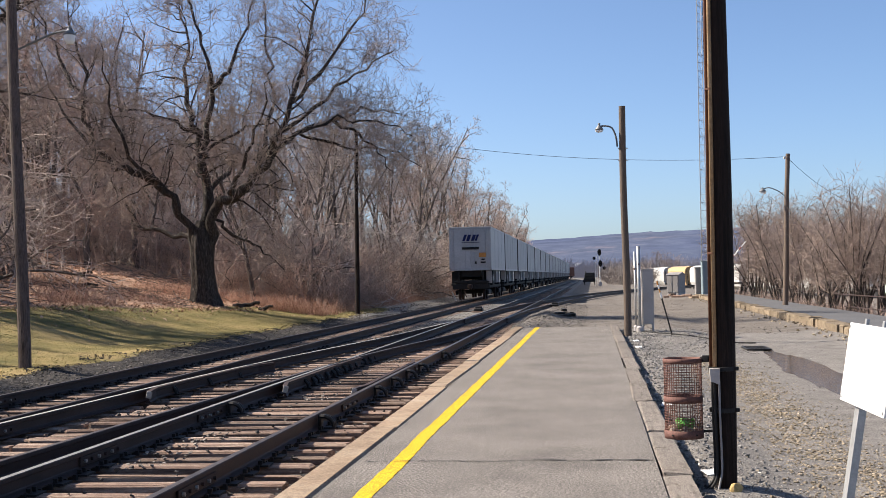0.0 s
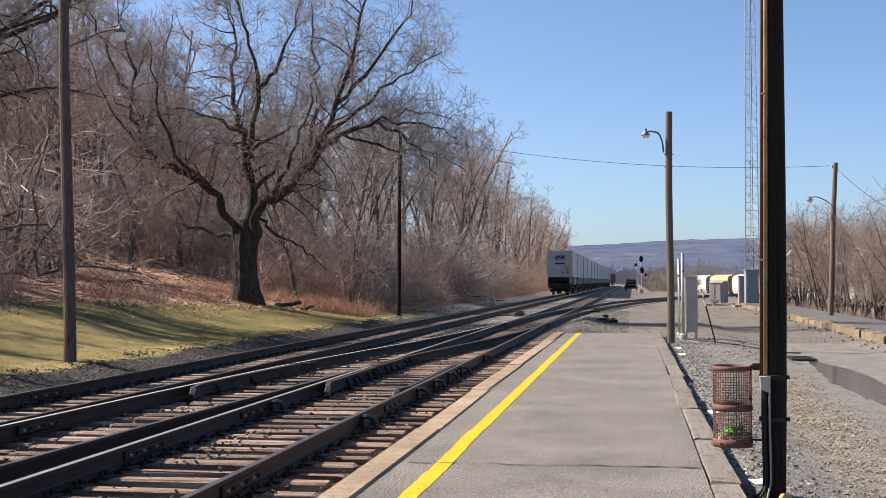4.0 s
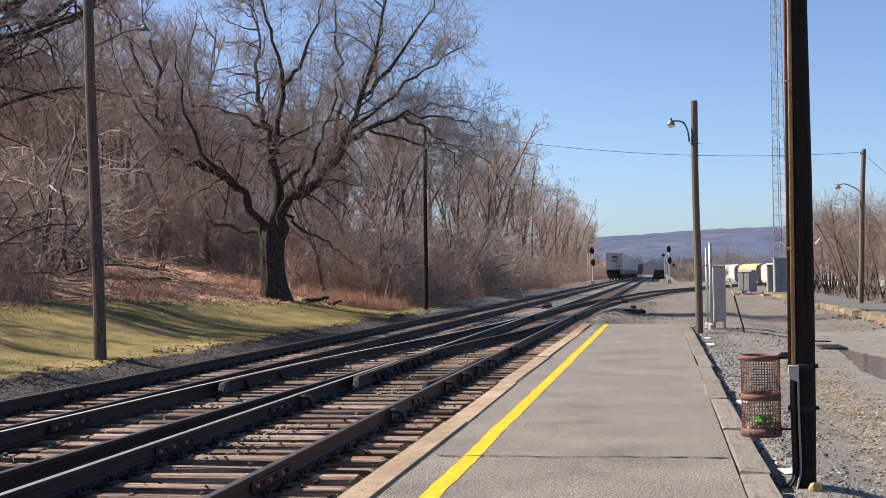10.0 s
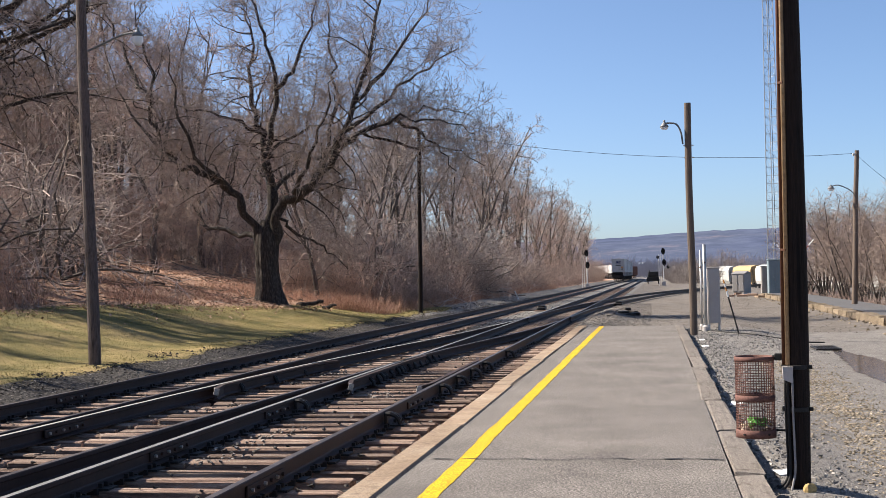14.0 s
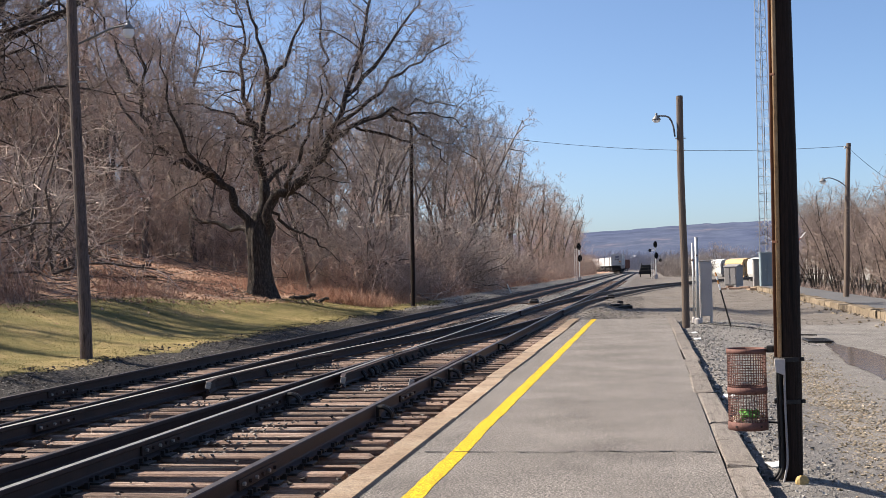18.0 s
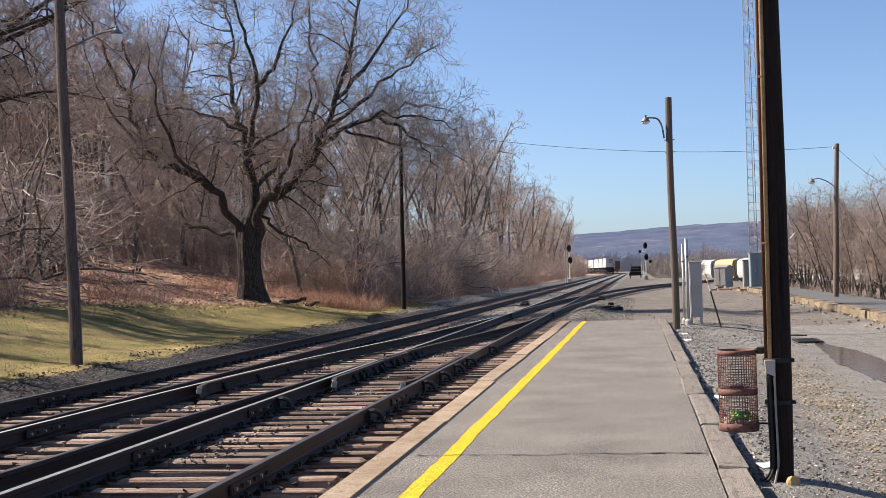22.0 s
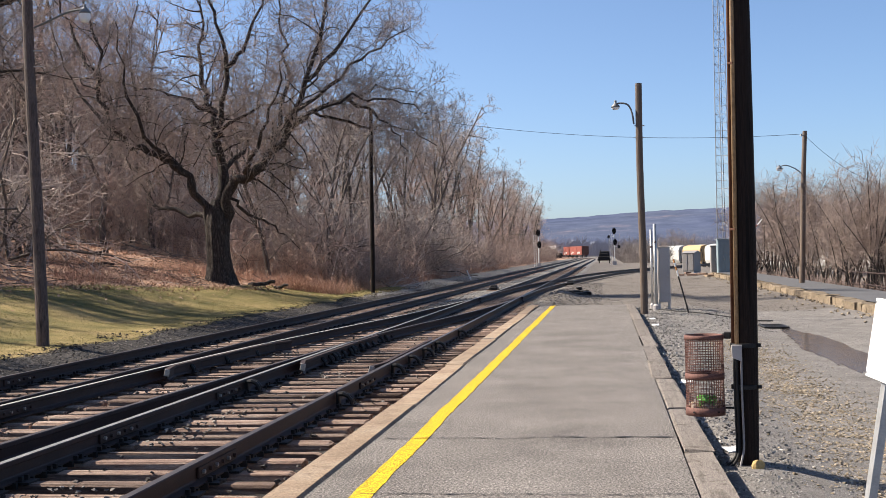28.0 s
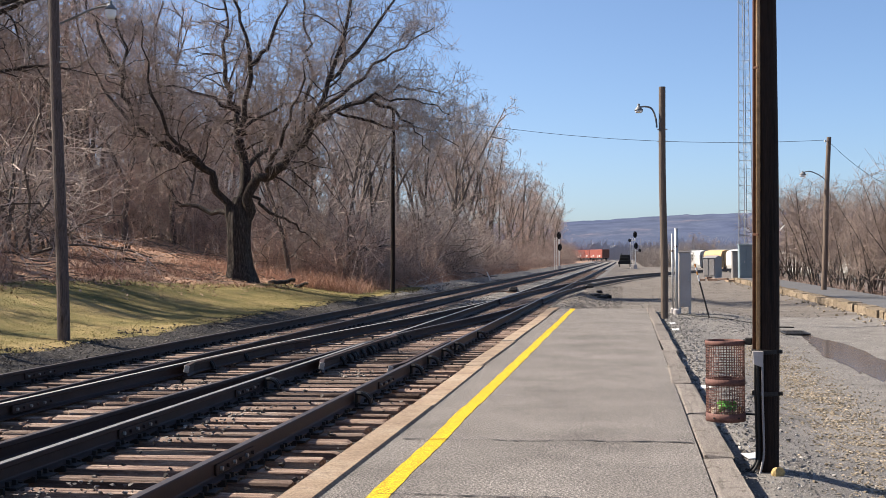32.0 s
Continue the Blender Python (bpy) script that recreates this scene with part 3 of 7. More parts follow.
# ---- rails ----
HEAD, WEB, FOOT = 0.037, 0.009, 0.07
PROFILE = [(-FOOT, -0.17), (FOOT, -0.17), (FOOT, -0.158), (0.018, -0.14), (WEB, -0.125), (WEB, -0.05), (HEAD, -0.036), (HEAD, -0.007), (HEAD - 0.008, 0.0),
           (-HEAD + 0.008, 0.0), (-HEAD, -0.007), (-HEAD, -0.036), (-WEB, -0.05), (-WEB, -0.125), (-0.018, -0.14), (-FOOT, -0.158)]
TOP_SLOT = [1 if i in (8,) else 0 for i in range(16)]


def rail(path, label, top="rail_top"):
    r = Bits()
    r.sweep(PROFILE, [(p[0], p[1], RAIL_TOP + (p[2] if len(p) > 2 else 0)) for p in path], slot_of=TOP_SLOT)
    ob = part("rail", r.mesh("rail", [M["rail_steel"], M[top]]), None)
    return tagged(ob, label, "rail", "rails of the line", "structure")


def main_path(x):
    pts = [on_track(x, s)[0] for s in steps((-40, 331, 53), (331, 560, 8))]
    return [(p.x, p.y) for p in pts]


rails = {k: rail(main_path(x), "brown steel rail with a worn bright top", t) for k, x, t in (("A", A, "rail_top_dull"), ("B", B, "rail_top_dull"), ("C", C, "rail_top"), ("D", D, "rail_top_dull"))}


# the crossover from the far track to the near one: its two rails, read off the plan
left_pts = [(-6.62, 3), (-6.52, 10), (-6.42, 14.4), (-6.30, 18), (-6.12, 21.5), (-5.72, 26), (-5.27, 30.8), (-4.95, 36), (-4.68, 41)]
right_pts = [(-5.30, 3), (-5.10, 8.8), (-4.98, 13), (-4.78, 17), (-4.62, 21), (-4.40, 24.5), (-3.98, 28.5), (-3.62, 32), (-3.30, 36.2), (-3.15, 39.5)]


def spline(pts, n=6):
    out = []
    for i in range(len(pts) - 1):
        p0, p1, p2, p3 = (Vector(pts[max(0, min(len(pts) - 1, i + k))]) for k in (-1, 0, 1, 2))
        for j in range(n):
            t = j / n
            out.append(tuple(0.5 * (2 * p1 + (p2 - p0) * t + (2 * p0 - 5 * p1 + 4 * p2 - p3) * t * t + (3 * p1 - p0 - 3 * p2 + p3) * t ** 3)))
    return out + [tuple(pts[-1])]


rail(spline(left_pts), "crossover rail polished by wheels, the sky's gleam put into its top colour", "rail_bright")
rail(spline(right_pts), "curved rail of the crossover between the tracks", "rail_top_dull")
side_l = [(C + 0.08, 43), (-4.3, 52), (-3.75, 62), (-2.7, 74), (-1.1, 90), (1.5, 105), (5.0, 120), (10, 138), (17, 158), (30, 190)]
side_r = [(D + 0.08, 43), (-2.82, 52), (-2.25, 61), (-1.25, 73), (0.35, 88), (2.9, 103), (6.3, 117.5), (11.2, 135.5), (18.2, 155.5), (31, 187)]
rail(spline(side_l), "rail of the siding that branches off", "rail_top_dull")
rail(spline(side_r), "rail of the siding that branches off", "rail_top_dull")

# guard rails with flared ends
def guard(path, label):
    r = Bits()
    r.sweep([(-0.035, -0.165), (0.035, -0.165), (0.035, -0.15), (0.012, -0.13), (0.012, -0.05), (0.034, -0.035), (0.034, 0.0), (-0.034, 0.0), (-0.034, -0.035), (-0.012, -0.05), (-0.012, -0.13), (-0.035, -0.15)],
            [(x, y, RAIL_TOP + 0.004) for x, y in path])
    ob = part("guard_rail", r, M["rail_steel"])
    end = Bits()
    x, y = path[0]
    end.box((x + 0.012, y - 0.008, RAIL_TOP - 0.045), (0.075, 0.016, 0.10), (0, 14, 12), 0.006)
    part("flared_end", end, M["worn_iron"], ob, "scuffed pale flared end")
    return tagged(ob, label, "guard rail", "guard rails", "structure")


guard([(-6.12, 16.3), (-6.24, 16.9), (-6.22, 18), (-6.08, 20.5), (-5.99, 21.4), (-5.82, 21.9)], "short guard rail beside a crossover rail")
guard([(-4.33, 16.9), (-4.46, 17.5), (-4.46, 21.5), (-4.40, 23.0)], "short guard rail beside a frog")
guard([(-3.24, 16.4), (-3.16, 17.0), (-3.16, 21.5), (-3.28, 22.3)], "short guard rail inside a running rail")


# ---- poles and lamps ----
def wood_pole(name, foot, head, r0, r1, mat_name, label, sides=14):
    t = thing(name, foot, label, "pole")
    dx, dy, h = head[0] - foot[0], head[1] - foot[1], head[2] - foot[2]
    k = Bits()
    pts = [(dx * f + 0.012 * math.sin(f * 7), dy * f, -0.3 + (h + 0.3) * f) for f in [i / 9 for i in range(10)]]
    k.tube(pts, [r0 + (r1 - r0) * i / 9 for i in range(10)], sides)
    part("shaft", k, M[mat_name], t, smooth=False)
    return t


near_pole = wood_pole("utility_pole", (0.974, 9.05, -0.135), (1.038, 9.05, 7.2), 0.084, 0.066, "pole_wood", "dark creosoted wooden pole with conduits beside the platform", 20)
lamp_post = wood_pole("lamp_post", (0.897, 30.7, -0.13), (0.889, 30.7, 5.63), 0.096, 0.083, "pole_weathered", "weathered wooden lamp post at the platform's end")
mid_pole = wood_pole("utility_pole", (-10.38, 53.3, -0.12), (-10.27, 53.3, 8.12), 0.10, 0.075, "pole_wood", "slim dark wooden utility pole beside the far track")
left_pole = wood_pole("lamp_post", (-10.8, 22.2, -0.12), (-11.0, 22.2, 7.6), 0.125, 0.095, "pole_aged", "weathered wooden lamp post on the lawn")
right_pole = wood_pole("lamp_post", (8.0, 52.0, 0.1), (8.28, 52.0, 6.28), 0.12, 0.09, "pole_weathered", "weathered wooden lamp post beside the asphalt path")


def gooseneck(t, pts, drop, label, wide=0.16):
    """A bent arm with a bell-shaped lamp at its end."""
    a = Bits()
    a.tube(spline(pts, 5), 0.022, 8)
    part("arm", a, M["lamp_grey"], t)
    x, y, z = pts[-1]
    hd = Bits()
    hd.lathe([(0.0, 0.085), (0.026, 0.085), (0.034, 0.07), (0.03, 0.045), (0.036, 0.025), (wide * 0.5, 0.0), (wide, -0.06), (wide * 1.02, -0.09), (wide * 0.95, -0.09)], 18, (x, y, z))
    head = part("lamp_head", hd, M["lamp_grey"], t, label, True)
    gl = Bits()
    gl.lathe([(wide * 0.93, -0.085), (wide * 0.9, -0.085 - drop * 0.6), (wide * 0.55, -0.085 - drop), (0.0, -0.09 - drop)], 18, (x, y, z))
    part("globe", gl, M["lamp_glass"], head, "milky glass bowl", True)


gooseneck(lamp_post, [(-0.14, 0, 4.75), (-0.17, 0, 5.0), (-0.26, 0, 5.22), (-0.42, 0, 5.28), (-0.58, 0, 5.27)], 0.06, "small galvanised lamp head", 0.105)
gooseneck(left_pole, [(-0.05, 0, 6.15), (0.3, -0.02, 6.28), (0.7, -0.04, 6.42), (1.02, -0.06, 6.45)], 0.17, "pale lamp head with a boxy glass bowl", 0.115)
gooseneck(right_pole, [(0.12, 0, 4.4), (-0.1, 0, 4.6), (-0.5, 0, 4.78), (-0.78, 0, 4.72)], 0.08, "small galvanised lamp head", 0.14)
for t, z0, n2 in ((lamp_post, 4.4, 2), (left_pole, 5.4, 2)):
    for k in range(n2):
        bt = Bits()
        bt.tube([(-0.13, -0.02, z0 + 0.3 * k), (0.12, -0.02, z0 + 0.3 * k)], 0.014, 6)
        part("bolt", bt, M["galvanised"], t)
ins = Bits()
ins.tube([(0.24, -0.05, 6.0), (0.12, -0.12, 6.0)], 0.02, 6)
ins.lathe([(0.0, 0.06), (0.04, 0.05), (0.045, -0.04), (0.0, -0.05)], 10, (0.12, -0.12, 6.0))
part("insulator", ins, M["white_dirty"], right_pole, "grey porcelain insulator")

# conduits, box and straps of the near pole
for dx, dy, r, mt, z0, z1 in ((-0.084, -0.018, 0.015, "rust_pipe", 0.87, 7.2), (-0.062, -0.056, 0.016, "conduit", 0.87, 7.2)):
    c = Bits()
    c.tube([(dx + 0.0088 * z0, dy, z0), (dx * 0.94 + 0.0088 * (z0 + 3.2), dy * 0.95, z0 + 3.2), (dx * 0.86 + 0.0088 * z1, dy * 0.87, z1)], r, 10)
    part("conduit", c, M[mt], near_pole, "rust-brown steel conduit", True)
for z in (1.7, 2.9, 4.1, 5.6):
    c = Bits()
    c.box((-0.070 + 0.0088 * z, -0.045, z), (0.05, 0.035, 0.018), (0, 0, -40), 0.003)
    part("clamp", c, M["rust_pipe"], near_pole)
jb = Bits()
jb.add([(-0.098, -0.13, 0.868), (-0.026, -0.13, 0.868), (-0.026, -0.065, 0.868), (-0.098, -0.065, 0.868),
        (-0.094, -0.13, 0.778), (-0.029, -0.13, 0.752), (-0.029, -0.065, 0.752), (-0.094, -0.065, 0.778)],
       [(0, 1, 2, 3), (4, 7, 6, 5), (0, 4, 5, 1), (1, 5, 6, 2), (2, 6, 7, 3), (3, 7, 4, 0)])
part("junction_box", jb, M["cabinet_grey"], near_pole, "grey steel junction box with a slanting underside")
for k, (dx, dy, tail) in enumerate(((-0.06, -0.075, -0.10), (-0.03, -0.09, -0.05), (-0.075, -0.055, -0.14))):
    c = Bits()
    c.tube(spline([(dx, dy, 0.78), (dx, dy, 0.5), (dx + 0.005, dy, 0.16), (dx - 0.01, dy - 0.01, 0.06), (dx + tail * 0.6, dy - 0.03, -0.01), (dx + tail, dy - 0.05, -0.05)], 4), (0.011, 0.008, 0.010)[k], 8)
    part("cable_sleeve", c, M["black_steel"] if k != 1 else M["cabinet_dark"], near_pole, "drooping cable sleeve", True)
for z in (0.86, 0.56):
    c = Bits()
    c.lathe([(0.087, -0.016), (0.096, -0.014), (0.096, 0.014), (0.087, 0.016)], 20, (0.0, 0, z))
    c.box((0.1, -0.03, z), (0.03, 0.03, 0.028), (0, 0, 20), 0.004)
    part("strap", c, M["black_steel"], near_pole)

stone = Bits()
g0 = random.Random(3)
prof = [(0.0, 0.085), (0.04, 0.08), (0.072, 0.05), (0.085, 0.015), (0.07, -0.02)]
stone.lathe(prof, 9)
stone.v = [(x * 1.15 + g0.uniform(-0.012, 0.012), y * 0.7 + g0.uniform(-0.012, 0.012), z + g0.uniform(-0.01, 0.01)) for x, y, z in stone.v]
stone.v = [(x * 0.55, y * 0.55, z * 0.6) for x, y, z in stone.v]
st = part("stone", stone, M["yellow_stone"])
st.matrix_basis = pose(1.03, 8.86, -0.13, 0, 0, 20)
tagged(st, "yellowish stone lying at the foot of the pole", "stone")


# ---- mesh litter basket on the pole ----
def litter_basket():
    cx, cy, z0, r, h = 0.697, 9.12, 0.215, 0.137, 0.585
    t = thing("litter_basket", (cx, cy, z0), "rusty red steel-mesh litter basket bracketed to the pole", "litter basket")

    def hoop(za, zb, name):
        b2 = Bits()
        b2.lathe([(r - 0.004, za), (r + 0.006, za), (r + 0.007, (za + zb) / 2), (r + 0.006, zb), (r - 0.004, zb), (r - 0.004, za)], 32)
        part(name, b2, M["rust_red"], t, smooth=True)
    hoop(h - 0.035, h, "rim")
    hoop(0.262, 0.308, "middle_band")
    hoop(0.0, 0.06, "bottom_band")
    fl = Bits()
    fl.lathe([(0.0, 0.015), (r - 0.005, 0.015), (r - 0.005, 0.005), (0, 0.005)], 24)
    part("floor_plate", fl, M["rust_red"], t)
    w = Bits()
    for k in range(44):
        a = 2 * math.pi * k / 44
        w.box((r * math.cos(a), r * math.sin(a), h / 2), (0.0035, 0.0040, h - 0.03), (0, 0, math.degrees(a)))
    for k in range(29):
        z = 0.055 + k * 0.0188
        w.lathe([(r - 0.0015, z - 0.0019), (r + 0.002, z - 0.0019), (r + 0.002, z + 0.0019), (r - 0.0015, z + 0.0019)], 32)
    part("wire_mesh", w, M["rust_red"], t, "square steel mesh")
    for z in (h - 0.01, 0.05):
        b2 = Bits()
        b2.box((0.20, -0.03, z), (0.15, 0.022, 0.035 if z > 0.3 else 0.014), (0, 0, -15), 0.003)
        if z > 0.3:
            b2.box((0.168, -0.03, z + 0.005), (0.05, 0.05, 0.05), (0, 0, -15), 0.005)
        part("bracket", b2, M["black_steel"], t)
    for k in range(5):
        a = k * 1.25 + 0.3
        bo = Bits()
        bo.tube([((r + 0.004) * math.cos(a), (r + 0.004) * math.sin(a), 0.03), ((r + 0.016) * math.cos(a), (r + 0.016) * math.sin(a), 0.03)], 0.007, 6)
        part("rivet", bo, M["black_steel"], t)
    can = Bits()
    can.lathe([(0.0, -0.06), (0.03, -0.06), (0.034, -0.05), (0.026, -0.02), (0.033, 0.0), (0.024, 0.02), (0.034, 0.05), (0.027, 0.06), (0.0, 0.06)], 14)
    can.v = [(x * 0.7, y * 0.7, z * 0.8) for x, y, z in can.v]
    can.v = [(x + 0.005 * math.sin(z * 90 + y * 60), y + 0.005 * math.cos(z * 70), z) for x, y, z in can.v]
    c = part("drink_can", can, M["green_can"], smooth=True)
    c.matrix_basis = pose(cx - 0.02, cy - 0.09, z0 + 0.115, 70, 0, 30)
    tagged(c, "bright green drink can lying in the basket", "can")
    wr = Bits()
    gw = random.Random(5)
    wn2 = 9
    wr.add([(0.13 * (i / (wn2 - 1) - 0.5) + gw.gauss(0, 0.005), gw.gauss(0, 0.016), 0.075 * (j / 4) + gw.gauss(0, 0.006)) for j in range(5) for i in range(wn2)],
           [(j * wn2 + i, j * wn2 + i + 1, (j + 1) * wn2 + i + 1, (j + 1) * wn2 + i) for j in range(4) for i in range(wn2 - 1)])
    o = part("wrapper", wr, M["green_can"])
    o.matrix_basis = pose(cx + 0.015, cy - 0.05, z0 + 0.075, -12, 0, 12)
    tagged(o, "crumpled lime green wrapper in the basket", "wrapper")
    g = random.Random(8)
    lt = Bits()
    for k in range(34):
        a, q = g.uniform(0, 6.28), 0.12 * math.sqrt(g.random())
        lt.box((cx + q * math.cos(a), cy + q * math.sin(a), z0 + 0.03 + 0.05 * g.random()), (0.05 * g.uniform(0.5, 1.3), 0.035, 0.012 * g.uniform(0.5, 3)), (g.uniform(0, 90), g.uniform(0, 90), g.uniform(0, 180)), 0.003)
    tagged(part("litter", lt, M["litter_mix"]), "crumpled orange and white litter in the basket", "litter", kind="stuff")


litter_basket()


# ---- white board sign ----
def board_sign():
    t = thing("sign", (1.322, 6.72, -0.15), "blank white board sign leaning back on a steel post", "sign")
    t.matrix_basis = pose(1.322, 6.72, -0.15, 0, 9.5, 1.5)
    p = Bits()
    p.sweep([(-0.046, -0.02), (-0.046, 0.02), (-0.036, 0.02), (-0.028, -0.012), (0.028, -0.012), (0.036, 0.02), (0.046, 0.02), (0.046, -0.02)], [(0, 0, 0), (0, 1, 0)])
    p.v = [(y0 * 0 + z0, x0, y0 * 1.34 - 0.15) for x0, y0, z0 in p.v]
    post = part("post", p, M["galvanised"], t, "perforated galvanised channel post")
    for k in range(24):
        hb = Bits()
        hb.tube([(-0.0135, 0, 0.02 + k * 0.05), (-0.0105, 0, 0.02 + k * 0.05)], 0.006, 8)
        part("hole", hb, M["black_steel"], post)
    b2 = Bits()
    b2.box((-0.045, -0.18, 1.075), (0.012, 0.92, 0.435), cut=0.003)
    part("board", b2, M["white_paint"], t, "blank white painted board")
    for y in (-0.62, 0.25):
        for z in (0.88, 1.27):
            s2 = Bits()
            s2.tube([(-0.056, y, z), (-0.05, y, z)], 0.009, 8)
            part("screw", s2, M["galvanised"], t)
    for y in (0.0, -0.36):
        s2 = Bits()
        s2.box((-0.03, y, 1.3), (0.02, 0.03, 0.05), cut=0.003)
        part("clip", s2, M["galvanised"], t)


board_sign()


# ---- overhead wire between the poles ----
def wire(name, p, q, sag, r, label):
    b2 = Bits()
    p, q = Vector(p), Vector(q)
    b2.tube([p.lerp(q, i / 24) - Vector((0, 0, sag * 4 * (i / 24) * (1 - i / 24))) for i in range(25)], r, 5)
    return tagged(part(name, b2, M["cable"]), label, "wire")


wire("overhead_wire", (-10.27, 53.3, 8.05), (8.2, 51.9, 6.15), 0.58, 0.009, "dark overhead wire slung between two poles")
wire("overhead_wire", (8.3, 52.1, 6.1), (17.2, 53, 5.9), 2.3, 0.008, "dark overhead wire leading off the pole")


# ---- lineside: cabinet, posts, striped rod, hose ----
def signal_cabinet():
    t = thing("signal_cabinet", (1.48, 33.0, -0.13), "tall grey aluminium lineside cabinet on short legs", "cabinet")
    b2 = Bits()
    b2.box((0.02, 0, 0.92), (0.33, 0.42, 1.45), cut=0.012)
    part("body", b2, M["cabinet_grey"], t)
    d = Bits()
    d.box((0.02, -0.215, 0.92), (0.27, 0.012, 1.33), cut=0.004)
    dr = part("door", d, M["cabinet_grey"], t)
    h = Bits()
    h.box((0.12, -0.235, 0.95), (0.02, 0.03, 0.12), cut=0.004)
    part("handle", h, M["galvanised"], dr)
    tp = Bits()
    tp.box((0.02, 0, 1.66), (0.36, 0.46, 0.03), cut=0.008)
    part("roof", tp, M["cabinet_grey"], t)
    for x, y in ((-0.11, -0.15), (0.15, -0.15), (-0.11, 0.15), (0.15, 0.15)):
        l = Bits()
        l.box((x, y, 0.09), (0.05, 0.05, 0.26), cut=0.006)
        part("leg", l, M["galvanised"], t)


def gate_mast(x, y, h, r, label):
    t = thing("gate_mast", (x, y, -0.13), label, "mast")
    b2 = Bits()
    b2.tube([(0, 0, -0.05), (0, 0, h)], r, 12)
    part("mast", b2, M["galvanised"], t, smooth=True)
    f = Bits()
    f.lathe([(0.0, 0.0), (r * 2.2, 0.0), (r * 2.2, 0.14), (r * 1.2, 0.18), (0, 0.18)], 14, (0, 0, -0.02))
    part("base", f, M["cabinet_grey"], t)
    return t


signal_cabinet()
gm1 = gate_mast(1.28, 32.7, 2.28, 0.045, "slim galvanised mast beside the lineside cabinet")
gate_mast(1.2, 33.3, 2.15, 0.03, "slim galvanised pipe beside the lineside cabinet")
for k, mt in enumerate(("boxcar_brown", "white_dirty", "boxcar_brown")):
    b2 = Bits()
    b2.box((-0.11 + 0.055 * k, -0.05, 1.68 + 0.06 * k), (0.055, 0.02, 0.05), (0, -50, 0), 0.003)
    part("stripe", b2, M[mt], gm1, "red and white striped stub")


def crossing_gate():
    """A raised crossing gate, its white arm slanting up from a mast on the disused platform."""
    t = thing("crossing_gate", (6.62, 62.0, -0.03), "slim crossing gate with a slanting white and red arm", "crossing gate")
    b2 = Bits()
    b2.tube([(0, 0, -0.05), (0, 0, 1.9)], 0.06, 12)
    part("mast", b2, M["galvanised"], t, smooth=True)
    a, b3 = Vector((0.0, -0.08, 1.66)), Vector((1.08, -0.08, 2.94))
    for k in range(9):
        q = Bits()
        q.tube([a.lerp(b3, k / 9), a.lerp(b3, (k + 1) / 9)], 0.034 - 0.001 * k, 8)
        part("arm_band", q, M["white_paint"] if k % 3 else M["boxcar_red"], t)


crossing_gate()


def striped_rod():
    foot, top = Vector((2.0, 30.9, -0.13)), Vector((1.66, 30.95, 1.22))
    t = thing("marker_rod", foot, "leaning marker rod banded orange, white and black", "marker rod")
    w = top - foot
    cuts = [0.0, 0.68, 0.79, 0.86, 0.93, 1.0]
    for k, mt in enumerate(("black_steel", "white_paint", "orange_paint", "white_paint", "orange_paint")):
        b2 = Bits()
        b2.tube([w * cuts[k], w * cuts[k + 1]], 0.02, 8)
        part("band", b2, M[mt], t)


striped_rod()
hose = Bits()
hose.tube([(x, y, height(x, y) + 0.014) for x, y, *_ in spline([(1.1, 32.9), (1.4, 32.5), (1.75, 31.9), (2.3, 30.7), (2.7, 30.2), (3.3, 29.9), (3.9, 29.8)], 6)], 0.018, 7)
tagged(part("hose", hose, M["black_steel"], smooth=True), "black hose lying across the gravel", "hose")


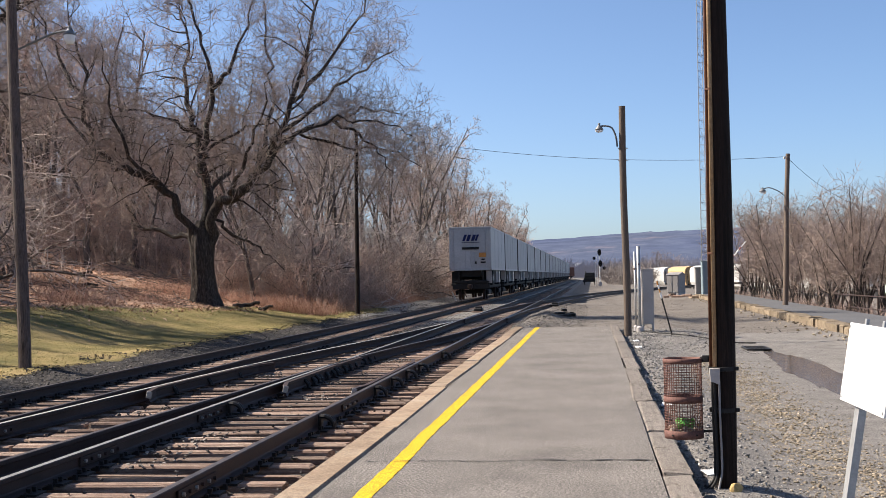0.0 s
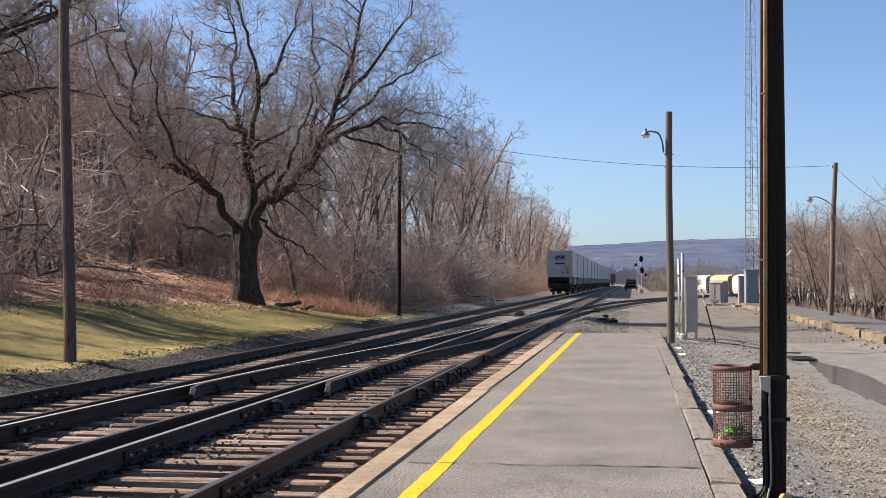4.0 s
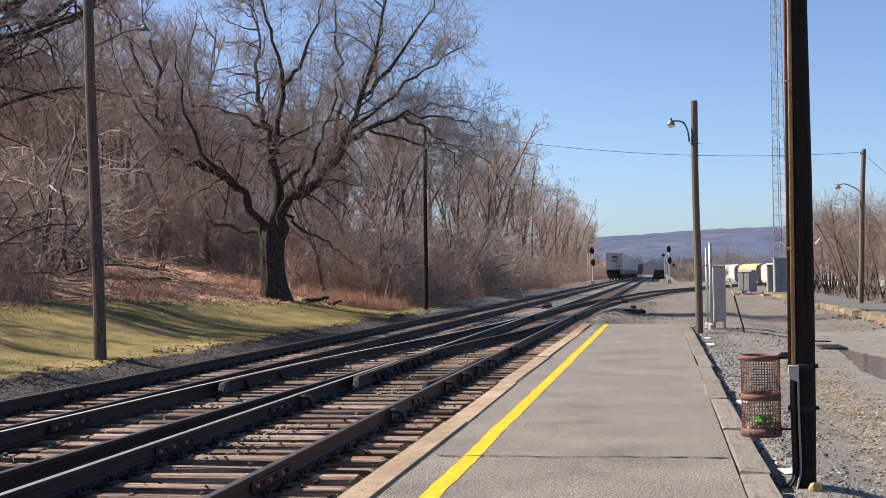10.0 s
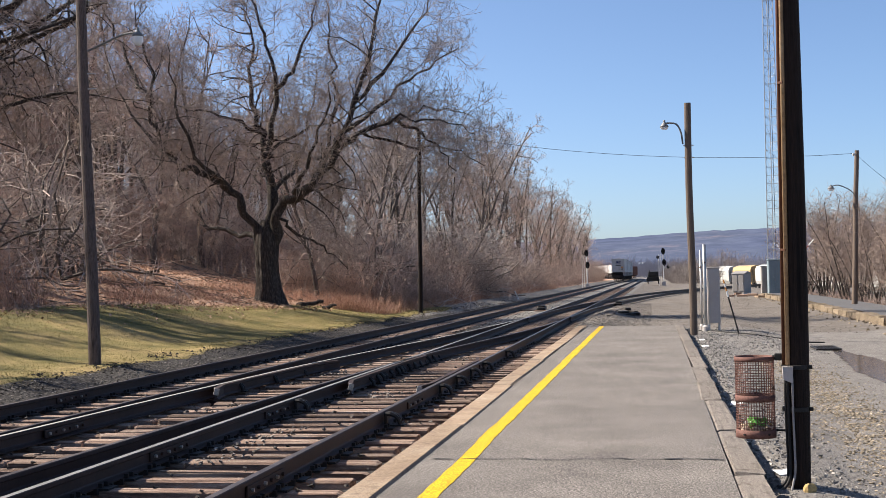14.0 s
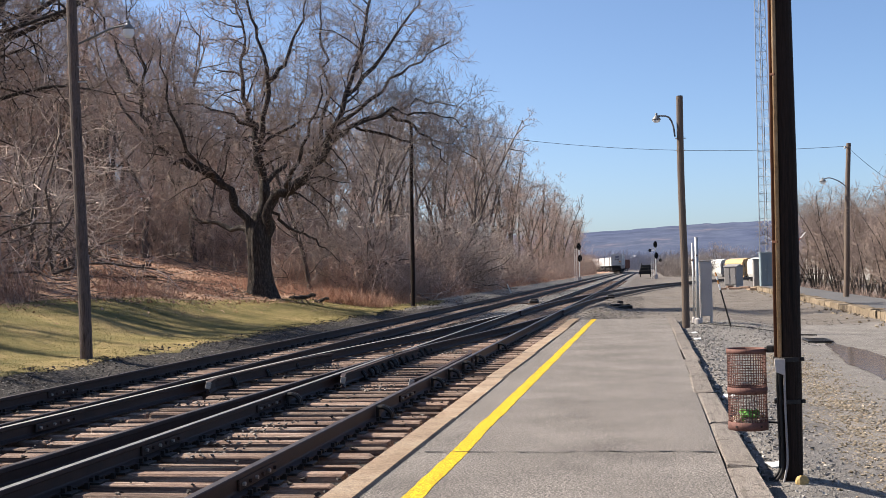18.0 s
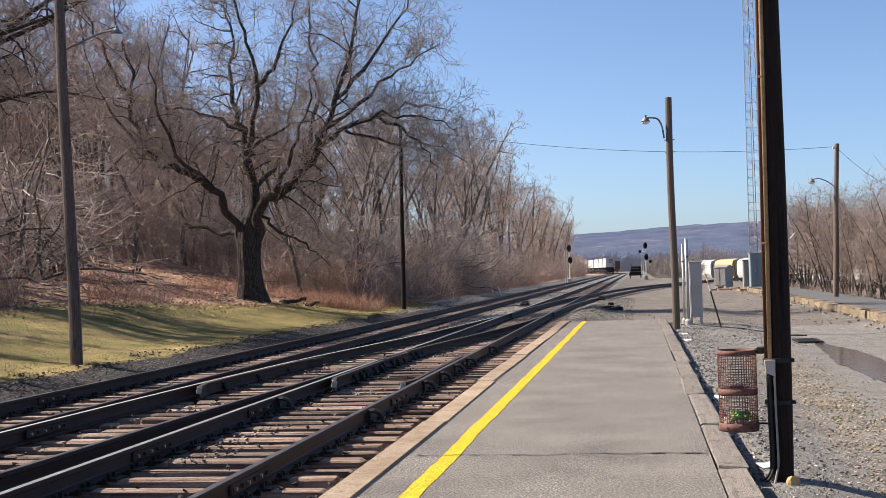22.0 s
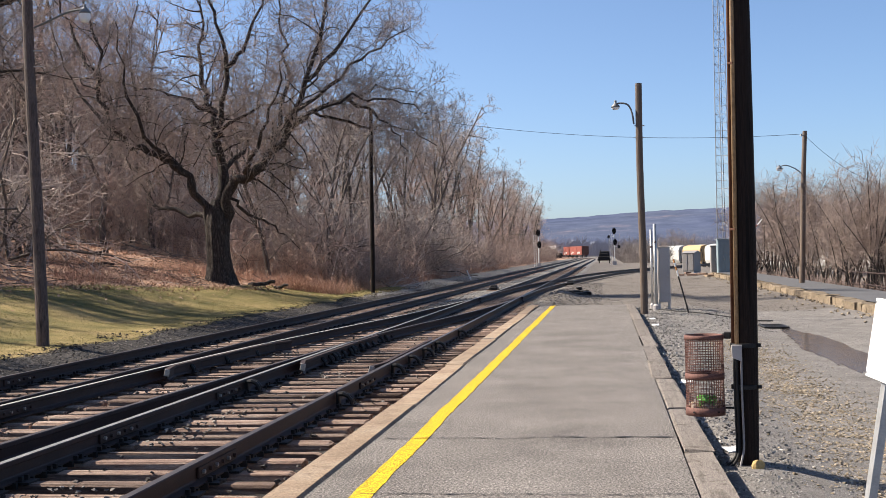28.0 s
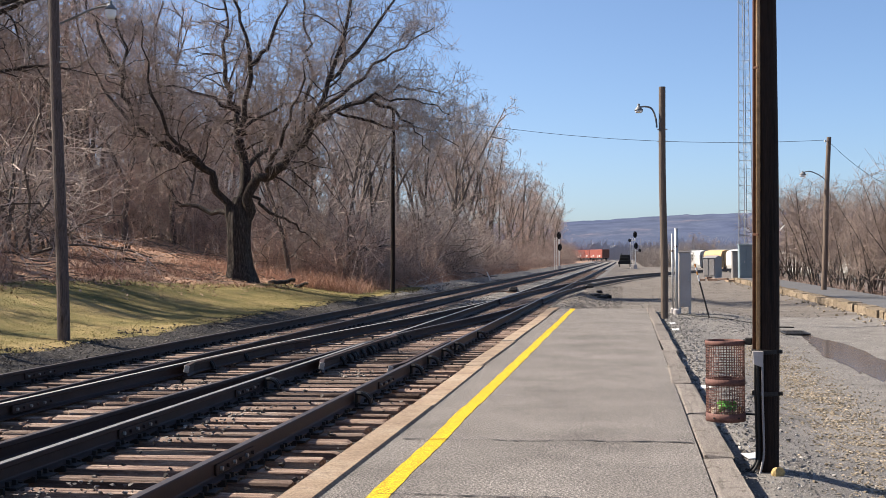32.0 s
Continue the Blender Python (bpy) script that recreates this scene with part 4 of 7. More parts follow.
# ---- bare trees ----
class Grower:
    """Grows limbs, branches and twigs into two meshes: the wood and the fine crown."""

    def __init__(self, seed, twig_r=0.006, keep=1.0, curl=0.5):
        self.rng = random.Random(seed)
        self.wood, self.fine = Bits(), Bits()
        self.twig_r, self.keep, self.curl = twig_r, keep, curl

    def wander(self, start, way, length, bend, lift, n):
        """A crooked line: it kinks at each step and drifts round a slowly changing bend."""
        g, pts, p, d = self.rng, [Vector(start)], Vector(start), Vector(way).normalized()
        drift = Vector((g.gauss(0, bend), g.gauss(0, bend), g.gauss(0, bend))) * self.curl
        for i in range(n):
            d = (d + drift + Vector((g.gauss(0, bend), g.gauss(0, bend), g.gauss(0, bend) + lift))).normalized()
            p = p + d * (length / n)
            pts.append(p.copy())
        return pts

    def stem(self, pts, r0, r1, fine, knots=0.0):
        g, n = self.rng, len(pts) - 1
        radii = [(r0 + (r1 - r0) * (i / n) ** 0.9) * (1 + knots * g.uniform(-1, 1)) for i in range(n + 1)]
        sides = 8 if r0 > 0.15 else 6 if r0 > 0.06 else 4 if r0 > 0.03 else 3
        (self.fine if fine else self.wood).tube(pts, radii, sides, caps=False)

    def branch(self, start, way, length, r, level, last, lift=0.05, bend=0.16):
        n = 6 if level < 2 else 4 if level < last else 2
        pts = self.wander(start, way, length, bend * (1 + 0.25 * level), lift, n)
        self.stem(pts, r, max(self.twig_r * 0.7, r * (0.35 if level < last else 0.5)), r < 0.026)
        if level < last:
            self.sprout(pts, r, length, level, last, lift, bend)

    def sprout(self, pts, r, length, level, last, lift=0.05, bend=0.16, count=None, begin=0.22, spread=0.85):
        g = self.rng
        k = count or (8 if level == 0 else 7 if level == 1 else 6)
        k = max(2, round(k * self.keep))
        for i in range(k):
            f = begin + (1 - begin) * (i + g.random()) / k
            j = min(len(pts) - 2, int(f * (len(pts) - 1)))
            q = f * (len(pts) - 1) - j
            p = pts[j].lerp(pts[j + 1], min(1.0, q))
            d = (pts[j + 1] - pts[j]).normalized()
            side = Vector((g.gauss(0, 1), g.gauss(0, 1), g.gauss(0.15, 0.7)))
            side = (side - d * side.dot(d)).normalized()
            w = d * (1 - spread * 0.45) + side * spread
            self.branch(p, w, length * (0.66 - 0.25 * f) * g.uniform(0.7, 1.3), max(self.twig_r, r * (0.56 - 0.2 * f)), level + 1, last, lift, bend)

    def tree(self, name, label, category, bark, twig, group=""):
        t = thing(name, (0, 0, 0), label, category, group)
        part("trunk", self.wood, bark, t, smooth=True)
        if self.fine.v:
            part("crown", self.fine, twig, t, "bare twiggy crown")
        return t


def forest_tree(seed, tall, bark, twig, forks=2, low=0.2, wide=0.3, keep=0.8, twig_r=0.0088, count=14):
    """A bare woodland tree: a crooked trunk that forks into leaders, limbs from low up, twigs at their ends."""
    g = Grower(seed, twig_r, keep)
    r = tall * 0.0105
    trunk = g.wander((0, 0, -0.3), (g.rng.gauss(0, 0.07), g.rng.gauss(0, 0.07), 1), tall * 0.84, 0.055, 0.03, 9)
    g.stem(trunk, r, r * 0.16, False, 0.08)
    g.sprout(trunk, r * 0.6, tall * wide, 0, 3, lift=0.06, bend=0.2, count=count, begin=low, spread=0.95)
    for k in range(forks):
        j = g.rng.randint(2, 5)
        a = g.rng.uniform(0, 6.28)
        lead = g.wander(trunk[j], (0.5 * math.cos(a), 0.5 * math.sin(a), 1), tall * (0.84 - 0.084 * j) * g.rng.uniform(0.75, 1.0), 0.09, 0.05, 7)
        g.stem(lead, r * (0.85 - 0.09 * j), r * 0.12, False, 0.08)
        g.sprout(lead, r * 0.42, tall * wide * 0.8, 0, 3, lift=0.06, bend=0.2, count=max(4, count * 2 // 3), begin=0.2, spread=0.9)
    return g.tree("bare_tree", "tall bare deciduous tree with grey-brown twigs on the wooded slope", "tree", bark, twig, "trees of the wood")


def shrub(seed, tall, twig, label, stems=11):
    g = Grower(seed, 0.006, 0.8)
    for i in range(stems):
        a = g.rng.uniform(0, 6.28)
        lean = g.rng.uniform(0.1, 0.75)
        p = (0.35 * math.cos(a) * g.rng.random(), 0.35 * math.sin(a) * g.rng.random(), -0.1)
        g.branch(p, (math.cos(a) * lean, math.sin(a) * lean, 1), tall * g.rng.uniform(0.6, 1.0), 0.022, 1, 3, 0.02, 0.17)
    t = thing("shrub", (0, 0, 0), label, "shrub", "shrubs along the wood")
    part("crown", g.fine, twig, t)
    return t


def tangle(seed):
    """A tall ragged shrub of crooked, crossing branches."""
    g = Grower(seed, 0.010, 0.9)
    for i in range(7):
        a = g.rng.uniform(0, 6.28)
        lean = g.rng.uniform(0.15, 0.9)
        g.branch((0.5 * math.cos(a) * g.rng.random(), 0.5 * math.sin(a) * g.rng.random(), -0.1), (math.cos(a) * lean, math.sin(a) * lean, 1), g.rng.uniform(3.6, 5.6), 0.055, 1, 3, 0.0, 0.3)
    return g.tree("tall_shrub", "tall ragged bare shrub with crooked pale branches", "shrub", M["bark_pale"], M["twig_pale"], "tall shrubs of the wood")


def place(t, x, y, turn, scale=1.0, tilt=0.0, z=None):
    m4 = pose(x, y, height(x, y) if z is None else z, tilt, 0, turn)
    c = copy_thing(t, m4)
    c.scale = (scale,) * 3
    return c


def settle(t, x, y, turn, scale=1.0):
    t.matrix_basis = pose(x, y, height(x, y), 0, 0, turn)
    t.scale = (scale,) * 3


def grow_wood():
    g = random.Random(11)
    edge_kinds = [forest_tree(s, h, M["bark_pale"], M[tw], fk, 0.08, wd) for s, h, tw, fk, wd in
                  ((1, 13.5, "twig", 2, 0.27), (2, 12.0, "twig_pale", 3, 0.28), (3, 14.5, "twig", 1, 0.25), (4, 11.0, "twig_red", 2, 0.30), (5, 13.0, "twig_pale", 2, 0.26))]
    slope_kinds = [forest_tree(s, h, M["bark_pale"], M[tw], fk, 0.16, 0.30, 0.95, 0.0085, 17) for s, h, tw, fk in
                   ((14, 14.5, "twig_pale", 2), (15, 13.0, "twig_red", 3), (16, 15.5, "twig_pale", 2))]
    slim_kinds = [forest_tree(s, h, M["bark_pale"], M[tw], 1, 0.42, 0.2, 0.75, 0.012, 13) for s, h, tw in
                  ((24, 16.0, "twig"), (25, 14.5, "twig_pale"), (26, 17.5, "twig"))]
    spots = []
    # the edge of the wood along the line
    y = 56.0
    while y < 292:
        spots.append((edge_kinds, WOOD_EDGE - 1.6 - g.uniform(0, 2.2), y, g.uniform(0.86, 1.08) * (1 + 0.40 * smooth(60, 105, y)) * (1 - 0.2 * smooth(150, 285, y))))
        y += 2.6 + y * 0.012
    # one more rank behind it
    y = 70.0
    while y < 290:
        spots.append((edge_kinds, WOOD_EDGE - 6.5 - g.uniform(0, 5), y, g.uniform(0.90, 1.10) * (1 + 0.38 * smooth(60, 105, y)) * (1 - 0.2 * smooth(150, 285, y))))
        y += 6.0 + y * 0.024
    # tall trees on the slope behind the lawn
    for f2, yy, s2 in ((0.50, 64, 1.3), (0.46, 70, 1.35), (0.43, 62, 1.3), (0.41, 74, 1.4), (0.385, 66, 1.2), (0.53, 70, 1.3), (0.475, 80, 1.4), (0.57, 66, 1.25)):
        spots.append((slope_kinds, -f2 * yy, yy, s2))
    for i in range(24):
        yy = 60 + 45 * g.random() ** 0.9
        xx = -yy * g.uniform(0.37, 0.63)
        spots.append((slope_kinds, xx, yy, g.uniform(0.85, 1.12)))
    # slim trunks that show behind the old tree
    for i in range(54):
        yy = 76 + 64 * g.random()
        xx = -yy * g.uniform(0.19, 0.42)
        if xx > WOOD_EDGE - 4:
            continue
        spots.append((slim_kinds, xx, yy, g.uniform(0.72, 1.0)))
    # and the deep wood beyond
    for i in range(84):
        yy = 80 + 125 * g.random() ** 1.1
        xx = -20 - (0.62 * yy - 10) * g.random() ** 0.6
        spots.append((edge_kinds if i % 3 else slim_kinds, xx, yy, g.uniform(0.85, 1.15)))
    tufted = forest_tree(31, 15.5, M["bark_pale"], M["twig"], 0, 0.42, 0.13, 1.2, 0.013, 34)
    tagged(tufted, "tall tree with a tufted vine-hung top in the wood")
    settle(tufted, -15.4, 120.0, 40, (14.2 - height(-15.4, 120.0)) / 13.0)
    for i in range(56):
        yy = 92 + 130 * g.random()
        xx = -34 - (0.45 * yy - 20) * g.random()
        spots.append((edge_kinds if i % 2 else slope_kinds, xx, yy, g.uniform(0.9, 1.2)))
    used = set()
    for kinds, x, y, s in spots:
        t = kinds[g.randrange(len(kinds))]
        turn = g.uniform(0, 360)
        if t.name in used:
            place(t, x, y, turn, s, 0, height(x, y) - 0.3)
        else:
            used.add(t.name)
            settle(t, x, y, turn, s)
    for kinds in (edge_kinds, slope_kinds, slim_kinds):
        for t in kinds:
            if t.name not in used:
                settle(t, -40 - g.uniform(0, 20), 120 + g.uniform(0, 40), 0)
    bushes = [shrub(s, h, M[tw], lb) for s, h, tw, lb in
              ((21, 3.2, "twig_red", "reddish bare brush at the foot of the wood"), (22, 2.4, "twig_red", "reddish bare brush at the foot of the wood"), (23, 4.2, "twig", "tall grey-brown bare shrub at the foot of the wood"))]
    spots = []
    y = 58.0
    while y < 290:
        for k in range(2):
            spots.append((WOOD_EDGE + 1.0 - g.uniform(0, 2.6), y + g.uniform(-1, 1), g.uniform(0.7, 1.15)))
        y += 1.7 + y * 0.012
    for i in range(110):
        yy = g.uniform(24, 64)
        back = g.random()
        if yy > 32 and back < 0.8 and yy < 64 and i % 12:
            continue
        spots.append((lawn_edge(yy) - 4.0 - 22 * back, yy, g.uniform(0.5, 0.9) + 0.9 * back))
    tangles = [tangle(s) for s in (61, 62, 63)]
    for i in range(130):        # tall tangled understorey up the slope
        yy = 66 + 34 * g.random()
        xx = lawn_edge(yy) - 8.0 - 26 * g.random() ** 1.1
        if i % 10 == 0:
            yy = 29 + 18 * g.random()
            xx = -0.575 * yy - 1.5 - 6 * g.random()
        if i % 20 == 5:
            yy = 31 + 20 * g.random()
            xx = -yy * g.uniform(0.5, 0.6)
        if i % 5 > 2:
            yy = 56 + 74 * g.random()
            xx = WOOD_EDGE - 0.3 - 4.5 * g.random()
        if i < 3:
            settle(tangles[i], xx, yy, g.uniform(0, 360), 1.0)
        else:
            place(tangles[i % 3], xx, yy, g.uniform(0, 360), g.uniform(0.7, 1.25))
    for i, (x, y, s) in enumerate(spots):
        if i < 3:
            settle(bushes[i], x, y, g.uniform(0, 360), s)
        else:
            place(bushes[g.randrange(3)], x, y, g.uniform(0, 360), s)


def big_tree():
    """The old spreading tree at the edge of the lawn; its limbs are set one by one, x along the line's left and z up."""
    g = Grower(77, 0.0058, 1.08, 0.8)
    trunk = [Vector(p) for p in ((0.05, 0, -0.4), (0.04, 0, -0.05), (0.03, 0, 0.25), (0.02, 0, 0.6), (0.0, 0, 1.0), (-0.03, 0, 1.5), (-0.02, 0.02, 2.05), (0.0, 0.03, 2.6), (0.05, 0.1, 3.1))]
    girth, sides, k0 = [0.70, 0.61, 0.535, 0.485, 0.455, 0.45, 0.49, 0.45, 0.30], 32, len(g.wood.v)
    g.wood.tube(trunk, girth, sides, caps=False)
    for i in range(k0, len(g.wood.v)):      # ridged bark and root flare
        ring, a = divmod(i - k0, sides)
        q = a / sides * 2 * math.pi
        c = trunk[ring]
        flare = max(0.0, 1 - ring / 3.5)
        s2 = 1 + 0.07 * noise.noise((math.cos(q) * 5, math.sin(q) * 5, ring * 0.25)) + 0.05 * (1 if a % 3 == 0 else -0.6) + flare * 0.16 * math.sin(5 * q + 0.8)
        v = Vector(g.wood.v[i])
        g.wood.v[i] = (c.x + (v.x - c.x) * s2, c.y + (v.y - c.y) * s2, v.z)
    limbs = [
        (0.24, [(-0.3, 0, 2.1), (-0.9, -0.6, 3.7), (-1.7, -1.2, 4.7), (-3.0, -1.6, 5.3), (-3.7, -2.0, 6.4), (-3.8, -2.4, 7.8), (-3.95, -2.8, 9.7), (-4.2, -3.0, 11.6)]),
        (0.30, [(0.1, 0.1, 2.4), (0.12, 0.3, 4.0), (-0.12, 0.6, 5.7), (-0.45, 0.9, 6.7), (-0.9, 1.2, 8.5), (-1.0, 1.5, 10.6), (-1.3, 1.6, 12.6)]),
        (0.17, [(-0.12, 0.6, 5.7), (0.25, 0.2, 6.7), (0.45, 0.0, 8.5), (0.12, -0.3, 10.6), (-0.35, -0.5, 12.2), (-0.5, -0.6, 13.6)]),
        (0.12, [(0.45, 0.0, 8.4), (1.35, 0.5, 9.7), (1.7, 0.9, 11.2), (1.9, 1.1, 13.0)]),
        (0.30, [(0.3, 0, 2.3), (0.75, -0.5, 3.7), (1.65, -0.9, 4.1), (2.8, -1.2, 5.0), (3.5, -1.4, 6.1), (4.2, -1.7, 7.5), (4.9, -1.9, 9.4), (5.4, -2.0, 11.6), (5.6, -2.1, 13.2)]),
        (0.15, [(2.8, -1.2, 5.0), (4.1, -0.3, 6.5), (5.3, 0.3, 7.0), (6.9, 0.8, 7.5), (8.2, 1.2, 7.2)]),
        (0.13, [(2.5, -1.0, 4.8), (2.8, 0.4, 7.3), (2.7, 1.0, 9.0), (2.4, 1.4, 11.0), (2.3, 1.6, 12.6)]),
        (0.15, [(-0.5, 0, 2.5), (-2.1, 0.7, 2.8), (-3.2, 1.1, 3.2), (-3.9, 1.4, 4.1), (-4.4, 1.5, 5.0)]),
        (0.11, [(-0.2, 0.8, 6.7), (-1.6, 0.3, 7.4), (-3.2, 0.0, 7.8), (-4.6, -0.2, 8.2)]),
        (0.10, [(0.45, 0.2, 3.2), (1.4, 1.0, 2.5), (2.2, 1.4, 1.8), (2.9, 1.7, 1.1)]),
        (0.10, [(0.2, 0.2, 6.0), (1.6, 0.9, 6.9), (2.9, 1.5, 7.4), (3.6, 1.8, 8.6)]),
        (0.12, [(-3.8, -2.4, 7.8), (-4.9, -2.1, 9.3), (-5.8, -1.9, 11.0), (-6.2, -1.8, 12.8)]),
        (0.13, [(-3.0, -1.6, 5.3), (-4.5, -1.1, 6.5), (-5.8, -0.6, 8.2), (-6.8, -0.2, 10.4)]),
        (0.13, [(4.2, -1.7, 7.5), (5.5, -1.3, 9.0), (6.7, -1.0, 10.6), (7.3, -0.8, 12.4)]),
        (0.12, [(3.5, -1.4, 6.1), (5.2, -0.2, 7.9), (6.7, 0.5, 9.1), (7.9, 0.9, 9.9)]),
        (0.10, [(5.3, 0.3, 7.0), (6.4, -0.4, 6.5), (7.4, -0.8, 5.6), (8.0, -1.0, 4.7)]),
        (0.09, [(4.1, -0.3, 6.5), (5.8, 0.6, 6.0), (7.4, 1.0, 5.9), (8.8, 1.2, 5.1)]),
        (0.09, [(3.5, -1.4, 6.1), (5.6, -1.8, 6.7), (7.4, -2.0, 6.6), (8.9, -2.1, 6.0)]),
        (0.14, [(1.6, -0.9, 4.1), (2.4, -2.6, 4.9), (3.4, -3.8, 6.2), (4.2, -4.6, 8.0)]),
        (0.14, [(-1.2, -0.8, 4.2), (-1.8, -2.8, 5.4), (-2.2, -3.9, 7.4), (-2.3, -4.4, 9.6)]),
        (0.14, [(0.1, 0.4, 4.2), (0.6, 2.4, 5.6), (0.9, 3.6, 7.6), (1.0, 4.2, 10.0)]),
    ]
    for r, pts in limbs:
        smooth_pts = [Vector(p) for p in spline(pts, 4)]
        for i, p in enumerate(smooth_pts[1:-1]):
            p += Vector((g.rng.gauss(0, 0.085), g.rng.gauss(0, 0.085), g.rng.gauss(0, 0.08)))
        r *= 0.82
        g.stem(smooth_pts, r, max(0.016, r * 0.08), False, 0.14)
        size = sum((b2 - a2).length for a2, b2 in zip(smooth_pts, smooth_pts[1:]))
        g.sprout(smooth_pts, max(0.042, r * 0.36), 3.6, 0, 3, lift=0.02, bend=0.21, count=max(12, int(size * 2.9)), begin=0.22, spread=0.95)
    t = g.tree("old_tree", "old spreading bare tree with a thick trunk at the lawn's edge", "tree", M["bark"], M["twig_dark"])
    t.matrix_basis = pose(-15.45, 47.2, 0.80, 0, 0, 0)


def strands(name, label, category, material, spots, tall, lean, wide, seed, kink=0.05, forks=0):
    """Thin upright stems, one joined piece: spots gives (x, y, factor)."""
    g = random.Random(seed)
    v, f = [], []
    for x, y, k in spots:
        z = height(x, y) - 0.05
        h = tall * k * g.uniform(0.55, 1.2)
        a, l = g.uniform(0, 6.28), lean * g.uniform(0.2, 1.3)
        tx, ty = math.cos(a) * l * h, math.sin(a) * l * h
        bx, by = tx * 0.3 + g.gauss(0, kink * h), ty * 0.3 + g.gauss(0, kink * h)
        w = wide * g.uniform(0.6, 1.4)
        c = len(v)
        for px2, py2, pz2, ww in ((0, 0, 0, w), (bx, by, h * 0.55, w * 0.75), (tx, ty, h, w * 0.25)):
            for r2 in range(3):
                q = a + r2 * 2.094
                v.append((x + px2 + ww * math.cos(q), y + py2 + ww * math.sin(q), z + pz2))
        for s2 in (0, 3):
            for r2 in range(3):
                n2 = (r2 + 1) % 3
                f.append((c + s2 + r2, c + s2 + n2, c + s2 + 3 + n2, c + s2 + 3 + r2))
        for k2 in range(forks):
            q, b0 = g.uniform(0, 6.28), g.uniform(0.35, 0.95)
            sx, sy, sz = x + bx * b0, y + by * b0, z + h * 0.55 * b0
            l2 = h * g.uniform(0.3, 0.65)
            ex, ey, ez = sx + math.cos(q) * l2, sy + math.sin(q) * l2, sz + l2 * g.uniform(-0.15, 0.7)
            c = len(v)
            v += [(sx, sy, sz - w * 0.6), (sx - math.sin(q) * w * 0.6, sy + math.cos(q) * w * 0.6, sz + w * 0.4), (sx + math.sin(q) * w * 0.6, sy - math.cos(q) * w * 0.6, sz + w * 0.4), (ex, ey, ez)]
            f += [(c, c + 1, c + 3), (c + 1, c + 2, c + 3), (c + 2, c, c + 3)]
    bt = Bits()
    bt.v, bt.f, bt.s = v, f, [0] * len(f)
    ob = part(name, bt, M[material])
    return tagged(ob, label, category, kind="stuff")


